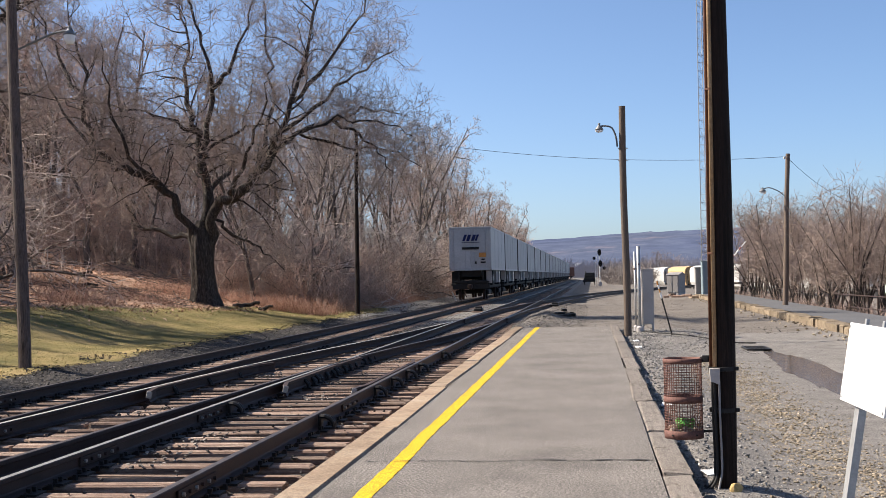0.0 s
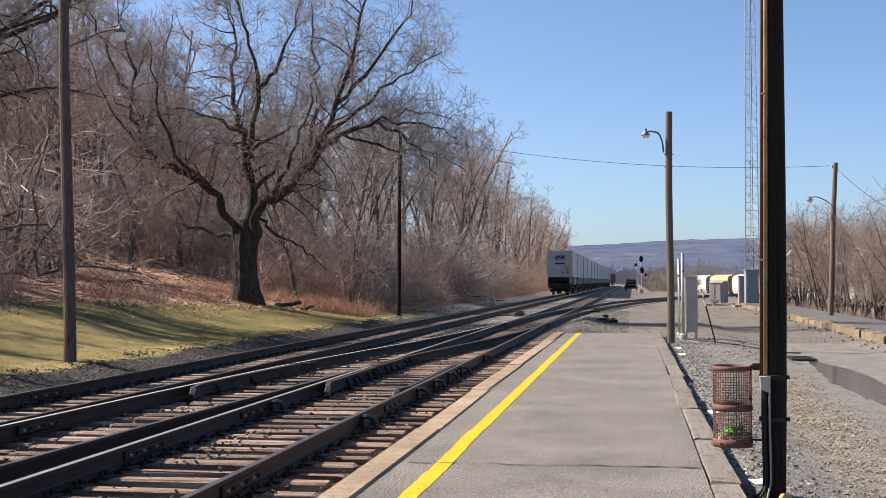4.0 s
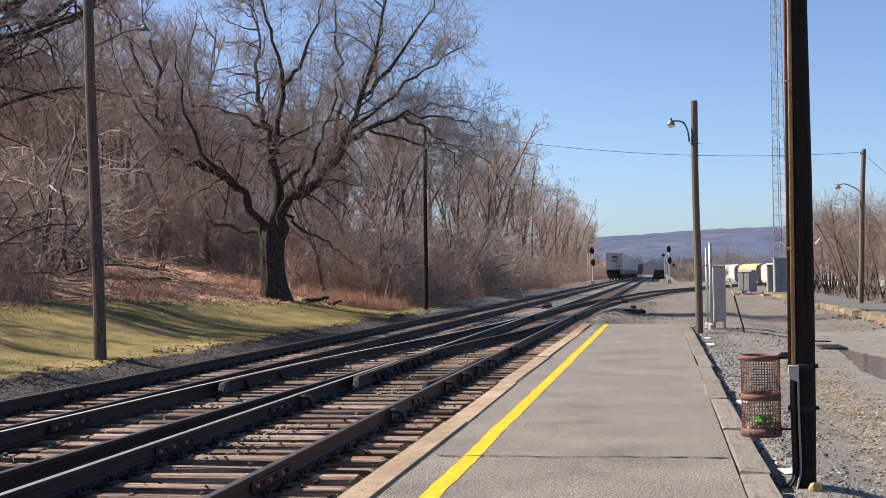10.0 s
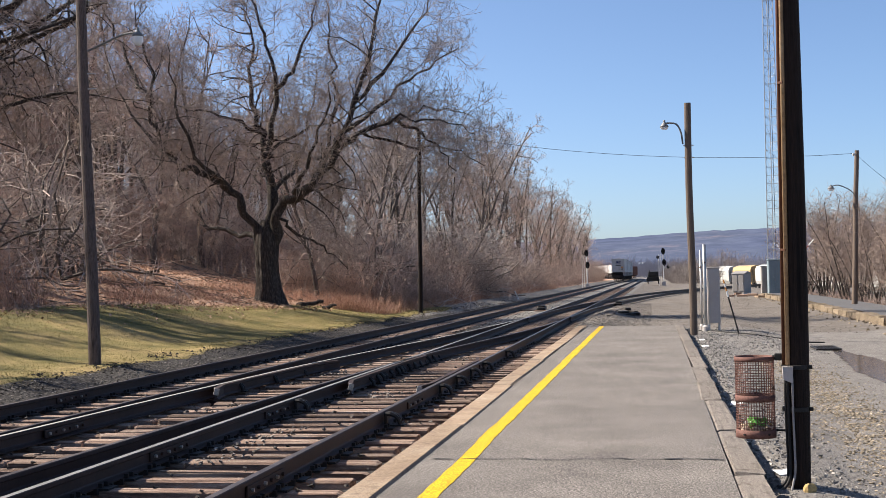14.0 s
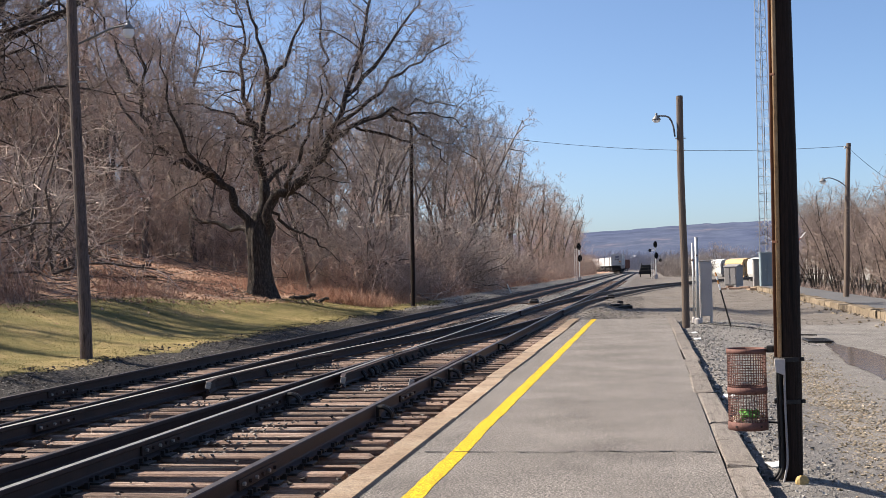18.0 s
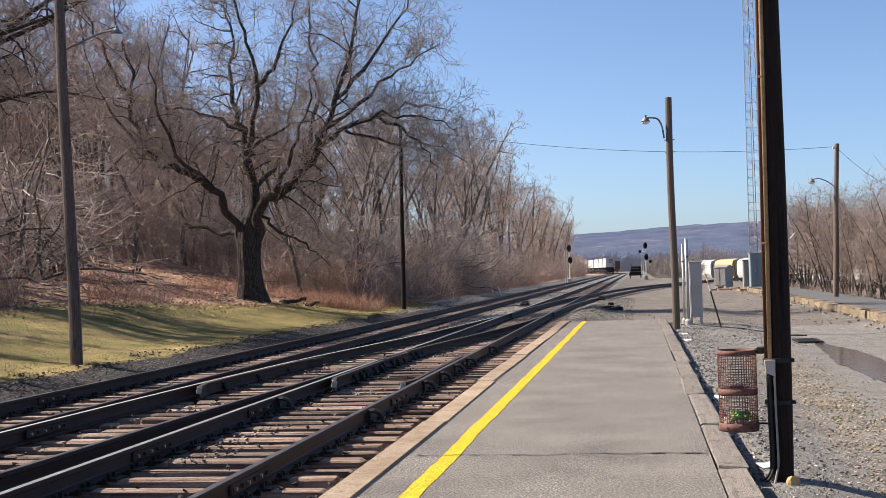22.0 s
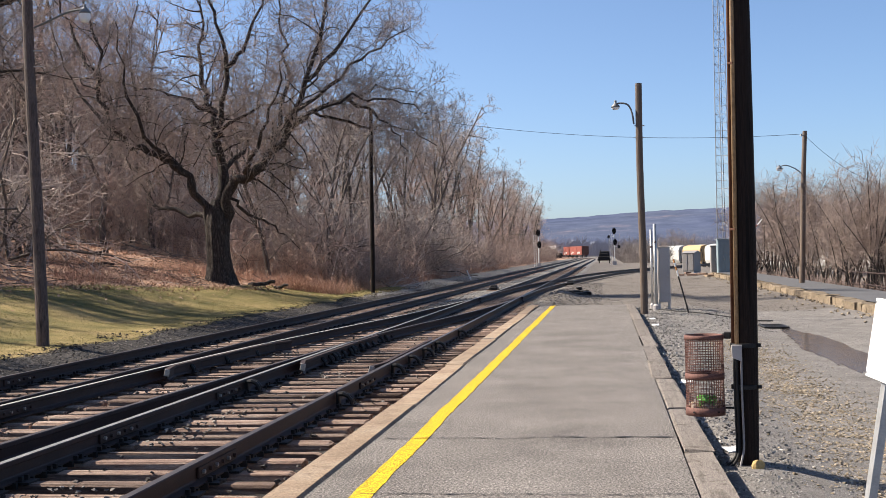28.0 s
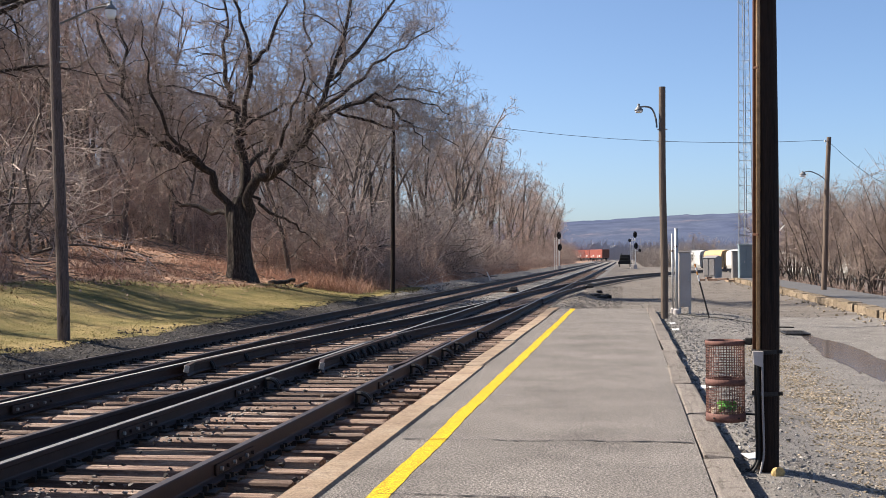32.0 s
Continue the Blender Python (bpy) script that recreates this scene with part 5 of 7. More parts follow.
def undergrowth():
    g = random.Random(31)
    spots = []
    for i in range(5200):       # saplings and brush on the slope
        y = 24 + 80 * g.random() ** 1.2
        x = lawn_edge(y) - 4.5 - 36 * g.random() ** 1.2
        if 33 < y < 66 and x > lawn_edge(y) - 19 and i % 14:
            continue
        spots.append((x, y, g.uniform(0.5, 1.5)))
    for i in range(3800):
        y = 64 + 26 * g.random()
        spots.append((-y * g.uniform(0.19, 0.5), y, g.uniform(0.9, 2.6)))
    for i in range(450):
        y = 30 + 22 * g.random()
        spots.append((-y * g.uniform(0.54, 0.66), y, g.uniform(0.4, 1.3)))
    strands("brush", "grey-brown saplings and bare brush on the slope", "brush", "brush", spots, 2.2, 0.9, 0.011, 1, 0.16, 3)
    spots = []
    for i in range(7000):       # thicket along the line
        y = 57 + 235 * g.random() ** 1.7
        x = WOOD_EDGE + 1.3 - 7.0 * g.random() ** 1.3
        spots.append((x, y, g.uniform(0.5, 1.4) * (0.6 + 0.5 * smooth(WOOD_EDGE + 1.3, WOOD_EDGE - 2.5, x))))
    strands("thicket", "dense reddish-brown bare thicket along the line", "thicket", "brush", spots, 2.4, 0.9, 0.012, 2, 0.17, 3)
    for i in range(2200):        # its far end
        y = 232 + 108 * g.random()
        spots.append((WOOD_EDGE - 1.0 - 9.0 * g.random(), y, g.uniform(1.2, 2.4)))
    strands("thicket", "bare thicket closing the wood's far end", "thicket", "brush", spots[-2200:], 2.4, 0.8, 0.03, 12, 0.17, 4)
    spots = []
    for i in range(9000):        # dry weeds between lawn and wood
        y = 24 + 40 * g.random()
        x = lawn_edge(y) - 0.2 - 5.5 * g.random() ** 1.4
        if noise.noise((x * 0.25, y * 0.2, 4)) > 0.06 or y > 50:
            spots.append((x, y, g.uniform(0.5, 1.3) * (2.0 - smooth(30, 42, y))))
    for i in range(9000):
        y = 50 + 90 * g.random() ** 1.5
        spots.append((-11.2 - 2.8 * g.random(), y, g.uniform(0.5, 1.6) * (1 + 0.6 * noise.noise((y * 0.35, 4.0, 1.0)))))
    strands("dry_weeds", "reddish dry weeds and tall dead grass", "weeds", "dry_weed", spots, 0.5, 0.7, 0.007, 3, 0.12, 1)
    v, f = [], []
    for i in range(90000):       # short winter grass
        y = 14 + 48 * g.random() ** 1.3
        x = -10.1 - (abs(lawn_edge(y)) - 9.9) * g.random()
        z, a, w, h = height(x, y) - 0.005, g.uniform(0, 3.14), g.uniform(0.006, 0.012), g.uniform(0.012, 0.03)
        c, dx, dy = len(v), math.cos(a) * w, math.sin(a) * w
        v += [(x - dx, y - dy, z), (x + dx, y + dy, z), (x + g.gauss(0, 0.02), y + g.gauss(0, 0.02), z + h)]
        f.append((c, c + 1, c + 2))
    gr = Bits()
    gr.v, gr.f, gr.s = v, f, [0] * len(f)
    tagged(part("grass", gr, M["grass_blade"]), "short patchy green and straw-coloured winter lawn", "grass", kind="stuff")
    # fallen leaves
    v, f = [], []
    for i in range(42000):
        y = 22 + 42 * g.random()
        x = lawn_edge(y) + 1.2 - 17 * g.random() ** 0.9 + (2.4 * g.random() if i % 9 == 0 else 0)
        z, a, s2 = height(x, y) + 0.01 + 0.05 * g.random(), g.uniform(0, 6.28), g.uniform(0.02, 0.05)
        c, t1, t2 = len(v), g.gauss(0, 0.6), g.gauss(0, 0.6)
        for k in range(4):
            q = a + k * 1.5708
            dx, dy = math.cos(q) * s2, math.sin(q) * s2 * 0.7
            v.append((x + dx, y + dy, z + dx * t1 + dy * t2))
        f.append((c, c + 1, c + 2, c + 3))
    lv = Bits()
    lv.v, lv.f, lv.s = v, f, [0] * len(f)
    tagged(part("fallen_leaves", lv, M["dead_leaf"]), "brown fallen leaves strewn over the slope", "leaves", kind="stuff")


def fallen_wood():
    """Dead branches and logs among the leaves."""
    g = random.Random(91)
    b2 = Bits()
    for i in range(420):
        y = 26 + 52 * g.random()
        x = lawn_edge(y) - 0.4 - 15 * g.random() ** 1.2
        a, ln = g.uniform(-0.7, 0.7) + (0 if g.random() < 0.7 else 1.5), g.uniform(0.5, 2.6)
        pts = []
        for k in range(5):
            f2 = k / 4 - 0.5
            px2, py2 = x + math.cos(a) * ln * f2 + g.gauss(0, 0.05), y + math.sin(a) * ln * f2 + g.gauss(0, 0.05)
            pts.append((px2, py2, height(px2, py2) + 0.05 + 0.12 * abs(g.gauss(0, 1)) * (k in (0, 4))))
        r = g.uniform(0.008, 0.028)
        b2.tube(pts, [r, r, r * 0.9, r * 0.7, r * 0.4], 5)
    tagged(part("fallen_branches", b2, M["bark_pale"]), "dead grey branches lying among the leaves", "branches", kind="stuff")
    for x, y, ln, r, a, up, mt in ((-19.0, 43.5, 1.3, 0.06, 20, 2, "bark"), (-14.1, 48.6, 1.1, 0.10, 35, 8, "bark"), (-13.4, 48.9, 0.8, 0.08, -40, 12, "bark"),
                                   (-17.9, 60.5, 5.2, 0.075, 15, 52, "twig_pale"), (-19.5, 63.0, 4.0, 0.06, 190, 40, "twig_pale"), (-22.0, 50.0, 1.6, 0.07, 60, 3, "bark")):
        lg = Bits()
        n = 7
        lg.tube([(ln * (k / n - 0.5), 0.04 * g.gauss(0, 1), 0.03 * g.gauss(0, 1)) for k in range(n + 1)], [r * (1.1 - 0.4 * k / n) * g.uniform(0.9, 1.1) for k in range(n + 1)], 9)
        for k in range(3 if ln > 1.4 else 0):
            f2 = g.uniform(-0.3, 0.45) * ln
            lg.tube([(f2, 0, 0), (f2 + 0.12, g.gauss(0, 0.12), 0.08 + r), (f2 + 0.3, g.gauss(0, 0.2), 0.15 + r)], [r * 0.4, r * 0.3, r * 0.12], 5)
        o = part("log", lg, M[mt])
        o.matrix_basis = pose(x, y, height(x, y) + 0.06 + 0.5 * ln * math.sin(radians(up)), 0, -up, a)
        tagged(o, "fallen dead trunk lying on the leafy slope" if up < 20 else "pale dead trunk leaning in the brush", "log", "fallen trunks")


def corner_tree():
    """A second large tree up the slope, whose dark limbs reach over the lawn."""
    g = Grower(78, 0.0065, 0.85, 0.7)
    trunk = [Vector(p) for p in ((0, 0, -0.4), (0.1, 0, 1.5), (0.0, 0.1, 3.2), (0.15, 0.1, 5.0))]
    g.wood.tube(trunk, [0.5, 0.4, 0.36, 0.3], 12, caps=False)
    for r, pts in ((0.2, [(0.1, 0, 4.2), (1.4, -0.6, 5.6), (3.2, -1.2, 6.6), (5.2, -1.6, 7.2), (7.0, -1.8, 7.9)]),
                   (0.2, [(0.0, 0, 4.8), (-0.8, -0.2, 7.0), (-1.2, -0.5, 9.4), (-1.0, -0.8, 12.0)]),
                   (0.18, [(0.1, 0, 4.9), (1.2, 0.8, 7.2), (2.6, 1.4, 9.0), (4.2, 1.8, 10.2), (5.6, 2.0, 11.6)]),
                   (0.15, [(0.1, 0, 3.6), (1.6, -1.0, 5.0), (3.2, -1.6, 6.0), (4.8, -2.0, 6.4)]),
                   (0.16, [(0.1, 0, 4.6), (1.8, 0.4, 6.4), (3.6, 0.7, 8.0), (5.4, 0.9, 9.0), (7.2, 1.0, 9.4)]),
                   (0.14, [(0.1, 0, 4.8), (1.2, -0.8, 7.6), (2.6, -1.4, 9.8), (3.8, -1.8, 11.6)]),
                   (0.13, [(0.1, 0, 4.4), (2.0, 1.2, 5.4), (3.8, 2.0, 5.9), (5.6, 2.6, 5.6)]),
                   (0.15, [(0.1, 0, 3.8), (-1.6, 1.0, 5.4), (-3.2, 1.6, 7.2), (-4.2, 2.0, 9.2)])):
        sm = [Vector(p) for p in spline(pts, 4)]
        g.stem(sm, r, r * 0.12, False, 0.12)
        g.sprout(sm, r * 0.5, 4.0, 0, 3, lift=-0.02, bend=0.26, count=20, begin=0.15, spread=1.0)
    t = g.tree("old_tree", "large bare tree with spreading dark limbs up the slope", "tree", M["bark"], M["twig"])
    settle(t, -22.9, 35.5, 0)
    for x, y, turn, s in ((-22.8, 31.8, 25, 0.95), (-25.5, 25.0, 140, 0.9), (-22.5, 20.0, 215, 0.8)):
        place(t, x, y, turn, s)


big_tree()
corner_tree()
grow_wood()
undergrowth()
fallen_wood()


# ---- the freight train ----
TRAIN_SPEED, TRAIN_REAR = 12.3, 74.4
MAIN = 0.5 * (A + B)
moving = []


def flatcar(length):
    """A spine car under a trailer: sill, trucks with wheels, couplers, hitch."""
    t = thing("flatcar", (0, 0, 0), "black skeleton flatcar that carries a road trailer", "railcar", "cars of the train")
    s = Bits()
    s.box((0, length / 2, 0.96), (2.0, length - 0.5, 0.5), cut=0.04)
    for y in (1.1, length * 0.5, length - 1.1):
        s.box((0, y, 0.98), (2.6, 0.35, 0.14), cut=0.02)
    s.box((0, 0.35, 0.85), (2.3, 0.22, 0.36), cut=0.03)
    s.box((0, length - 0.35, 0.85), (2.3, 0.22, 0.36), cut=0.03)
    part("sill", s, M["black_steel"], t)
    for y0 in (1.9, length - 1.9):
        b2 = Bits()
        b2.box((0, y0, 0.5), (2.0, 0.4, 0.24), cut=0.03)
        for x in (-0.98, 0.98):
            b2.box((x, y0, 0.47), (0.14, 2.1, 0.3), cut=0.05)
        tk = part("truck", b2, M["black_steel"], t)
        for yy in (-0.85, 0.85):
            for x in (-0.75, 0.75):
                w = Bits()
                w.tube([(x - 0.065, y0 + yy, 0.42 + RAIL_TOP + 0.06), (x + 0.065, y0 + yy, 0.42 + RAIL_TOP + 0.06)], 0.42, 18)
                part("wheel", w, M["rail_steel"], tk)
    c = Bits()
    c.box((0, -0.25, 0.84), (0.26, 0.7, 0.28), cut=0.05)
    c.tube([(-0.35, -0.1, 0.6), (-0.3, -0.2, 0.35), (-0.25, -0.15, 0.2)], 0.03, 6)
    part("coupler", c, M["rail_steel"], t)
    h = Bits()
    h.box((0, length - 2.6, 1.35), (0.9, 0.5, 0.7), cut=0.06)
    part("hitch", h, M["black_steel"], t)
    return t


def road_trailer(length, lettered, tone):
    t = thing("road_trailer", (0, 0, 0), "boxy pale grey road trailer riding on a flatcar" if not lettered else "pale grey road trailer with dark blue lettering on its doors", "trailer", "trailers of the train")
    w, z0, z1 = 2.59, 1.84, 4.52
    bx = Bits()
    bx.box((0, length / 2, (z0 + z1) / 2), (w, length, z1 - z0), cut=0.03)
    body = part("body", bx, M[tone], t)
    for x in (-w / 2, w / 2):
        e = Bits()
        for z in (z0 + 0.05, z1 - 0.06):
            e.box((x, length / 2, z), (0.05, length + 0.02, 0.12), cut=0.01)
        for y in steps((0.03, length - 0.03, 2.6)):
            e.box((x, y, (z0 + z1) / 2), (0.02, 0.05, z1 - z0), cut=0.0)
        part("side_rail", e, M["galvanised"], body)
    for x in (-0.64, 0.64):
        d = Bits()
        d.box((x, -0.02, (z0 + z1) / 2), (1.24, 0.04, z1 - z0 - 0.2), cut=0.01)
        door = part("door", d, M[tone] if lettered else M["cabinet_grey"], t)
        for dx in (-0.35, 0.35):
            rd = Bits()
            rd.tube([(x + dx, -0.06, z0 + 0.1), (x + dx, -0.06, z1 - 0.1)], 0.017, 6)
            part("lock_rod", rd, M["galvanised"], door)
    fr = Bits()
    for x in (-w / 2 + 0.05, w / 2 - 0.05):
        fr.box((x, -0.03, (z0 + z1) / 2), (0.1, 0.07, z1 - z0), cut=0.01)
    fr.box((0, -0.03, z1 - 0.06), (w, 0.07, 0.12), cut=0.01)
    fr.box((0, -0.03, z0 + 0.06), (w, 0.07, 0.14), cut=0.01)
    part("door_frame", fr, M["galvanised"] if lettered else M["black_steel"], t)
    b2 = Bits()
    for x in (-0.75, 0.75):
        b2.box((x, 0.02, 1.45), (0.09, 0.08, 0.75), cut=0.01)
    b2.box((0, 0.0, 1.12), (2.3, 0.09, 0.12), cut=0.01)
    part("bumper", b2, M["black_steel"], t)
    sl = Bits()
    sl.box((0, 2.1, 1.62), (1.25, 3.4, 0.42), cut=0.03)
    for y in (1.5, 2.75):
        sl.box((0, y, 1.36), (1.5, 0.2, 0.2), cut=0.03)
    part("axle_slider", sl, M["black_steel"], t)
    for x in (-0.95, 0.95):
        fl = Bits()
        fl.box((x, 0.82, 1.36), (0.62, 0.03, 0.8), cut=0.004)
        part("mud_flap", fl, M["black_steel"], t)
    for y in (1.5, 2.75):
        for x in (-0.95, 0.95):
            k = Bits()
            k.tube([(x - 0.24, y, 1.36), (x + 0.24, y, 1.36)], 0.48, 18)
            tyre = part("wheel", k, M["black_steel"], t)
            hb = Bits()
            hb.tube([(x - 0.25, y, 1.36), (x + 0.25, y, 1.36)], 0.2, 12)
            part("hub", hb, M["galvanised"], tyre)
    for y, ln, mt in ((0.55, 0.12, "cabinet_grey"), (4.9, 1.2, "cabinet_dark"), (length - 4.6, 0.9, "galvanised")):
        tb = Bits()
        tb.box((1.08, y, 1.42), (0.34, ln, 0.78), cut=0.02)
        part("side_box", tb, M[mt], t)
    lg = Bits()
    for x in (-0.7, 0.7):
        lg.box((x, length - 3.2, 1.5), (0.12, 0.12, 0.7), cut=0.01)
    lg.box((0, length * 0.45, 1.72), (1.0, length * 0.7, 0.16), cut=0.02)
    part("landing_gear", lg, M["black_steel"], t)
    if lettered:
        # the carrier's mark as slanting plain bars, and the lines of small print
        y = -0.09
        for x, ws in ((-0.36, 0.16), (-0.12, 0.20), (0.18, 0.20), (0.42, 0.12)):
            q = Bits()
            q.add([(x - 0.11, y, 3.66), (x - 0.11 + ws, y, 3.66), (x + 0.10 + ws * 0.6, y, 4.04), (x + 0.02, y, 4.04)], [(0, 1, 2, 3)])
            part("mark", q, M["blue_letter"], t, "dark blue slanting mark")
        for z, h2, x0, x1, mt in ((3.56, 0.03, -0.5, 0.6, "blue_letter"), (3.2, 0.15, -0.48, 0.56, "black_steel"), (2.78, 0.28, 0.55, 0.98, "orange_paint"), (2.38, 0.4, 0.6, 1.0, "cabinet_grey"), (2.3, 0.16, 0.28, 0.4, "black_steel"), (2.5, 0.1, 0.7, 0.9, "black_steel"), (2.32, 0.1, 0.65, 0.95, "black_steel")):
            q = Bits()
            q.box(((x0 + x1) / 2, y + 0.004 - (0.006 if mt == "black_steel" else 0), z), (x1 - x0, 0.006, h2))
            part("print_bar", q, M[mt], t)
    return t


def make_train():
    g = random.Random(5)
    first_car, first_box = flatcar(12.0), road_trailer(11.7, True, "trailer_grey")
    car, box, box2 = flatcar(14.9), road_trailer(13.8, False, "trailer_grey"), road_trailer(13.8, False, "white_dirty")
    s = 0.0
    for i in range(26):
        c, b2 = (first_car, first_box) if i == 0 else (car, box) if i == 1 else (copy_thing(car, pose(0, 0, 0)), box2 if i == 3 else copy_thing(box if i % 3 else box2, pose(0, 0, 0)) if i != 3 else box2)
        moving.append((c, s))
        moving.append((b2, s + 0.2))
        s += 12.4 if i == 0 else 15.2


make_train()


def ride(offset):
    """The rows of a car whose tail stands offset metres ahead of the train's rear."""
    rows = []
    for i in range(17):
        t = 2.0 * i
        p, a = on_track(MAIN, TRAIN_REAR + TRAIN_SPEED * t + offset)
        q, a2 = on_track(MAIN, TRAIN_REAR + TRAIN_SPEED * t + offset + 12)
        rows.append((t, pose(p.x, p.y, 0.0, 0, 0, math.degrees(math.atan2(p.x - q.x, q.y - p.y)))))
    return rows


def motions():
    for ob, offset in moving:
        walk(ob, ride(offset))


# ---- right side: old raised platform, railing, trees ----
OLD_X, OLD_TOP = 6.5, -0.02


def old_edge(y):
    return OLD_X + 0.006 * (y - 33)


op = Bits()
oy = steps((-12, 82, 2.0))
verts = []
for y in oy:
    e = old_edge(y)
    for x, z in ((e + 0.3, OLD_TOP), (e + 1.2, OLD_TOP + 0.015 * noise.noise((y * 0.3, 1, 0))), (e + 2.3, OLD_TOP - 0.02), (e + 2.75, -0.32)):
        verts.append((x, y, z))
op.add(verts, [(4 * j + i, 4 * j + i + 1, 4 * j + 5 + i, 4 * j + 4 + i) for j in range(len(oy) - 1) for i in range(3)])
n = len(oy) - 1
op.add([(old_edge(82) + 0.02, 82, -0.3), (old_edge(82) + 2.75, 82, -0.3), (old_edge(82) + 2.3, 82, OLD_TOP - 0.02), (old_edge(82) + 0.02, 82, OLD_TOP)], [(0, 1, 2, 3)])
old_platform = tagged(part("old_platform", op, M["asphalt_dark"]), "disused raised asphalt platform with a stone edge", "platform", kind="structure")


def railing():
    t = thing("railing", (9.15, 47.5, -0.55), "dark rusty pipe railing behind the disused platform", "railing")
    for k in range(13):
        b2 = Bits()
        b2.tube([(0.035 * k, -1.25 * k, -0.5), (0.035 * k, -1.25 * k, 1.05)], 0.028, 8)
        part("post", b2, M["rail_steel"], t)
    for z in (1.03, 0.6):
        b2 = Bits()
        b2.tube([(0, 0.2, z), (0.035 * 12, -15.2, z)], 0.024, 8)
        part("rail", b2, M["rail_steel"], t)


railing()


def right_trees():
    g = random.Random(19)

    def thin_tree(seed, tall):
        q = Grower(seed, 0.0058, 1.15, 0.5)
        for k in range(q.rng.randint(4, 7)):
            a = q.rng.uniform(0, 6.28)
            st2 = q.wander((0.25 * math.cos(a), 0.25 * math.sin(a), -0.3), (0.24 * math.cos(a), 0.24 * math.sin(a), 1), tall * q.rng.uniform(0.7, 0.98), 0.06, 0.01, 9)
            q.stem(st2, 0.05, 0.009, False, 0.1)
            q.sprout(st2, 0.024, tall * 0.32, 1, 3, lift=0.07, bend=0.12, count=26, begin=0.24, spread=0.62)
        return q.tree("bare_tree", "thin many-stemmed bare tree behind the disused platform", "tree", M["bark"], M["twig"], "trees behind the disused platform")
    kinds = [thin_tree(s, h) for s, h in ((41, 5.3), (42, 5.9), (43, 4.8))]
    spots = [(9.25 + g.uniform(0, 1.6), 46 + 1.9 * k + g.uniform(-0.8, 0.8), g.uniform(0.9, 1.12) * (1 + 0.36 * smooth(56, 86, 46 + 1.9 * k))) for k in range(19)]
    spots += [(9.4 + g.uniform(0, 5), 36 + 2.6 * k, g.uniform(0.8, 1.0)) for k in range(6)]
    spots += [(12 + g.uniform(0, 6), 50 + 4.2 * k, g.uniform(1.0, 1.3)) for k in range(8)]
    for i, (x, y, s) in enumerate(spots):
        z = max(height(x, y), -0.5)
        if i < 3:
            kinds[i].matrix_basis = pose(x, y, z, 0, 0, g.uniform(0, 360))
            kinds[i].scale = (s,) * 3
        else:
            place(kinds[g.randrange(3)], x, y, g.uniform(0, 360), s, 0, z)
    sp = []
    for i in range(2600):
        y = 32 + 55 * g.random()
        sp.append((8.9 + 5 * g.random() ** 1.5, y, g.uniform(0.3, 1.2)))
    strands("brush", "pale brown weeds and suckers behind the disused platform", "brush", "brush", sp, 0.7, 0.6, 0.008, 6, 0.14, 2)


right_trees()


# ---- hut, mast, boxes ----
def lattice_mast():
    t = thing("lattice_mast", (7.72, 82.2, 0.0), "tall slim galvanised lattice radio mast", "mast")
    H, w0, w1 = 34.0, 0.92, 0.42

    def leg(k, z):
        w = w0 + (w1 - w0) * z / H
        a = radians(90 + 120 * k)
        return Vector((w * 0.577 * math.cos(a), w * 0.577 * math.sin(a), z))
    for k in range(3):
        b2 = Bits()
        b2.tube([leg(k, 0), leg(k, H)], [0.035, 0.028], 6)
        part("leg", b2, M["galvanised"], t)
    n2 = 62
    for k in range(3):
        b2 = Bits()
        for i in range(n2):
            za, zb = H * i / n2, H * (i + 1) / n2
            p, q = (k, (k + 1) % 3) if i % 2 else ((k + 1) % 3, k)
            b2.tube([leg(p, za), leg(q, zb)], 0.011, 4, False)
            b2.tube([leg(k, zb), leg((k + 1) % 3, zb)], 0.011, 4, False)
        tagged(part("bracing", b2, M["galvanised"], t), kind="stuff")
    b2 = Bits()
    b2.tube([(0.1, 0.0, 0), (0.06, 0.0, H)], 0.02, 5)
    part("feed_line", b2, M["cable"], t)


lattice_mast()


def steel_box(name, at, size, mat_name, label, turn=0.0, roof="flat", doors=1):
    t = thing(name, at, label, "cabinet", turn=turn)
    w, d, h = size
    b2 = Bits()
    b2.box((0, 0, h / 2), (w, d, h), cut=0.02)
    body = part("body", b2, M[mat_name], t)
    r = Bits()
    if roof == "flat":
        r.box((0, 0, h + 0.03), (w + 0.08, d + 0.08, 0.06), cut=0.015)
    else:
        r.add([(-w / 2 - 0.05, -d / 2 - 0.05, h), (w / 2 + 0.05, -d / 2 - 0.05, h), (w / 2 + 0.05, d / 2 + 0.05, h), (-w / 2 - 0.05, d / 2 + 0.05, h), (-w / 2 - 0.05, 0, h + 0.18), (w / 2 + 0.05, 0, h + 0.18)],
              [(0, 1, 5, 4), (2, 3, 4, 5), (1, 2, 5), (3, 0, 4), (0, 3, 2, 1)])
    part("roof", r, M[mat_name], t)
    for k in range(doors):
        x = (k - (doors - 1) / 2) * w / max(1, doors)
        dd = Bits()
        dd.box((x, -d / 2 - 0.012, h * 0.5), (w / doors - 0.1, 0.02, h * 0.86), cut=0.006)
        dr = part("door", dd, M[mat_name], t)
        hh = Bits()
        hh.box((x + w / doors * 0.3, -d / 2 - 0.04, h * 0.5), (0.03, 0.03, 0.16), cut=0.005)
        part("handle", hh, M["galvanised"], dr)
    for x in (-w / 2 + 0.1, w / 2 - 0.1):
        l = Bits()
        l.box((x, 0, -0.06), (0.14, d, 0.12), cut=0.01)
        part("skid", l, M["cabinet_grey"], t)
    return t


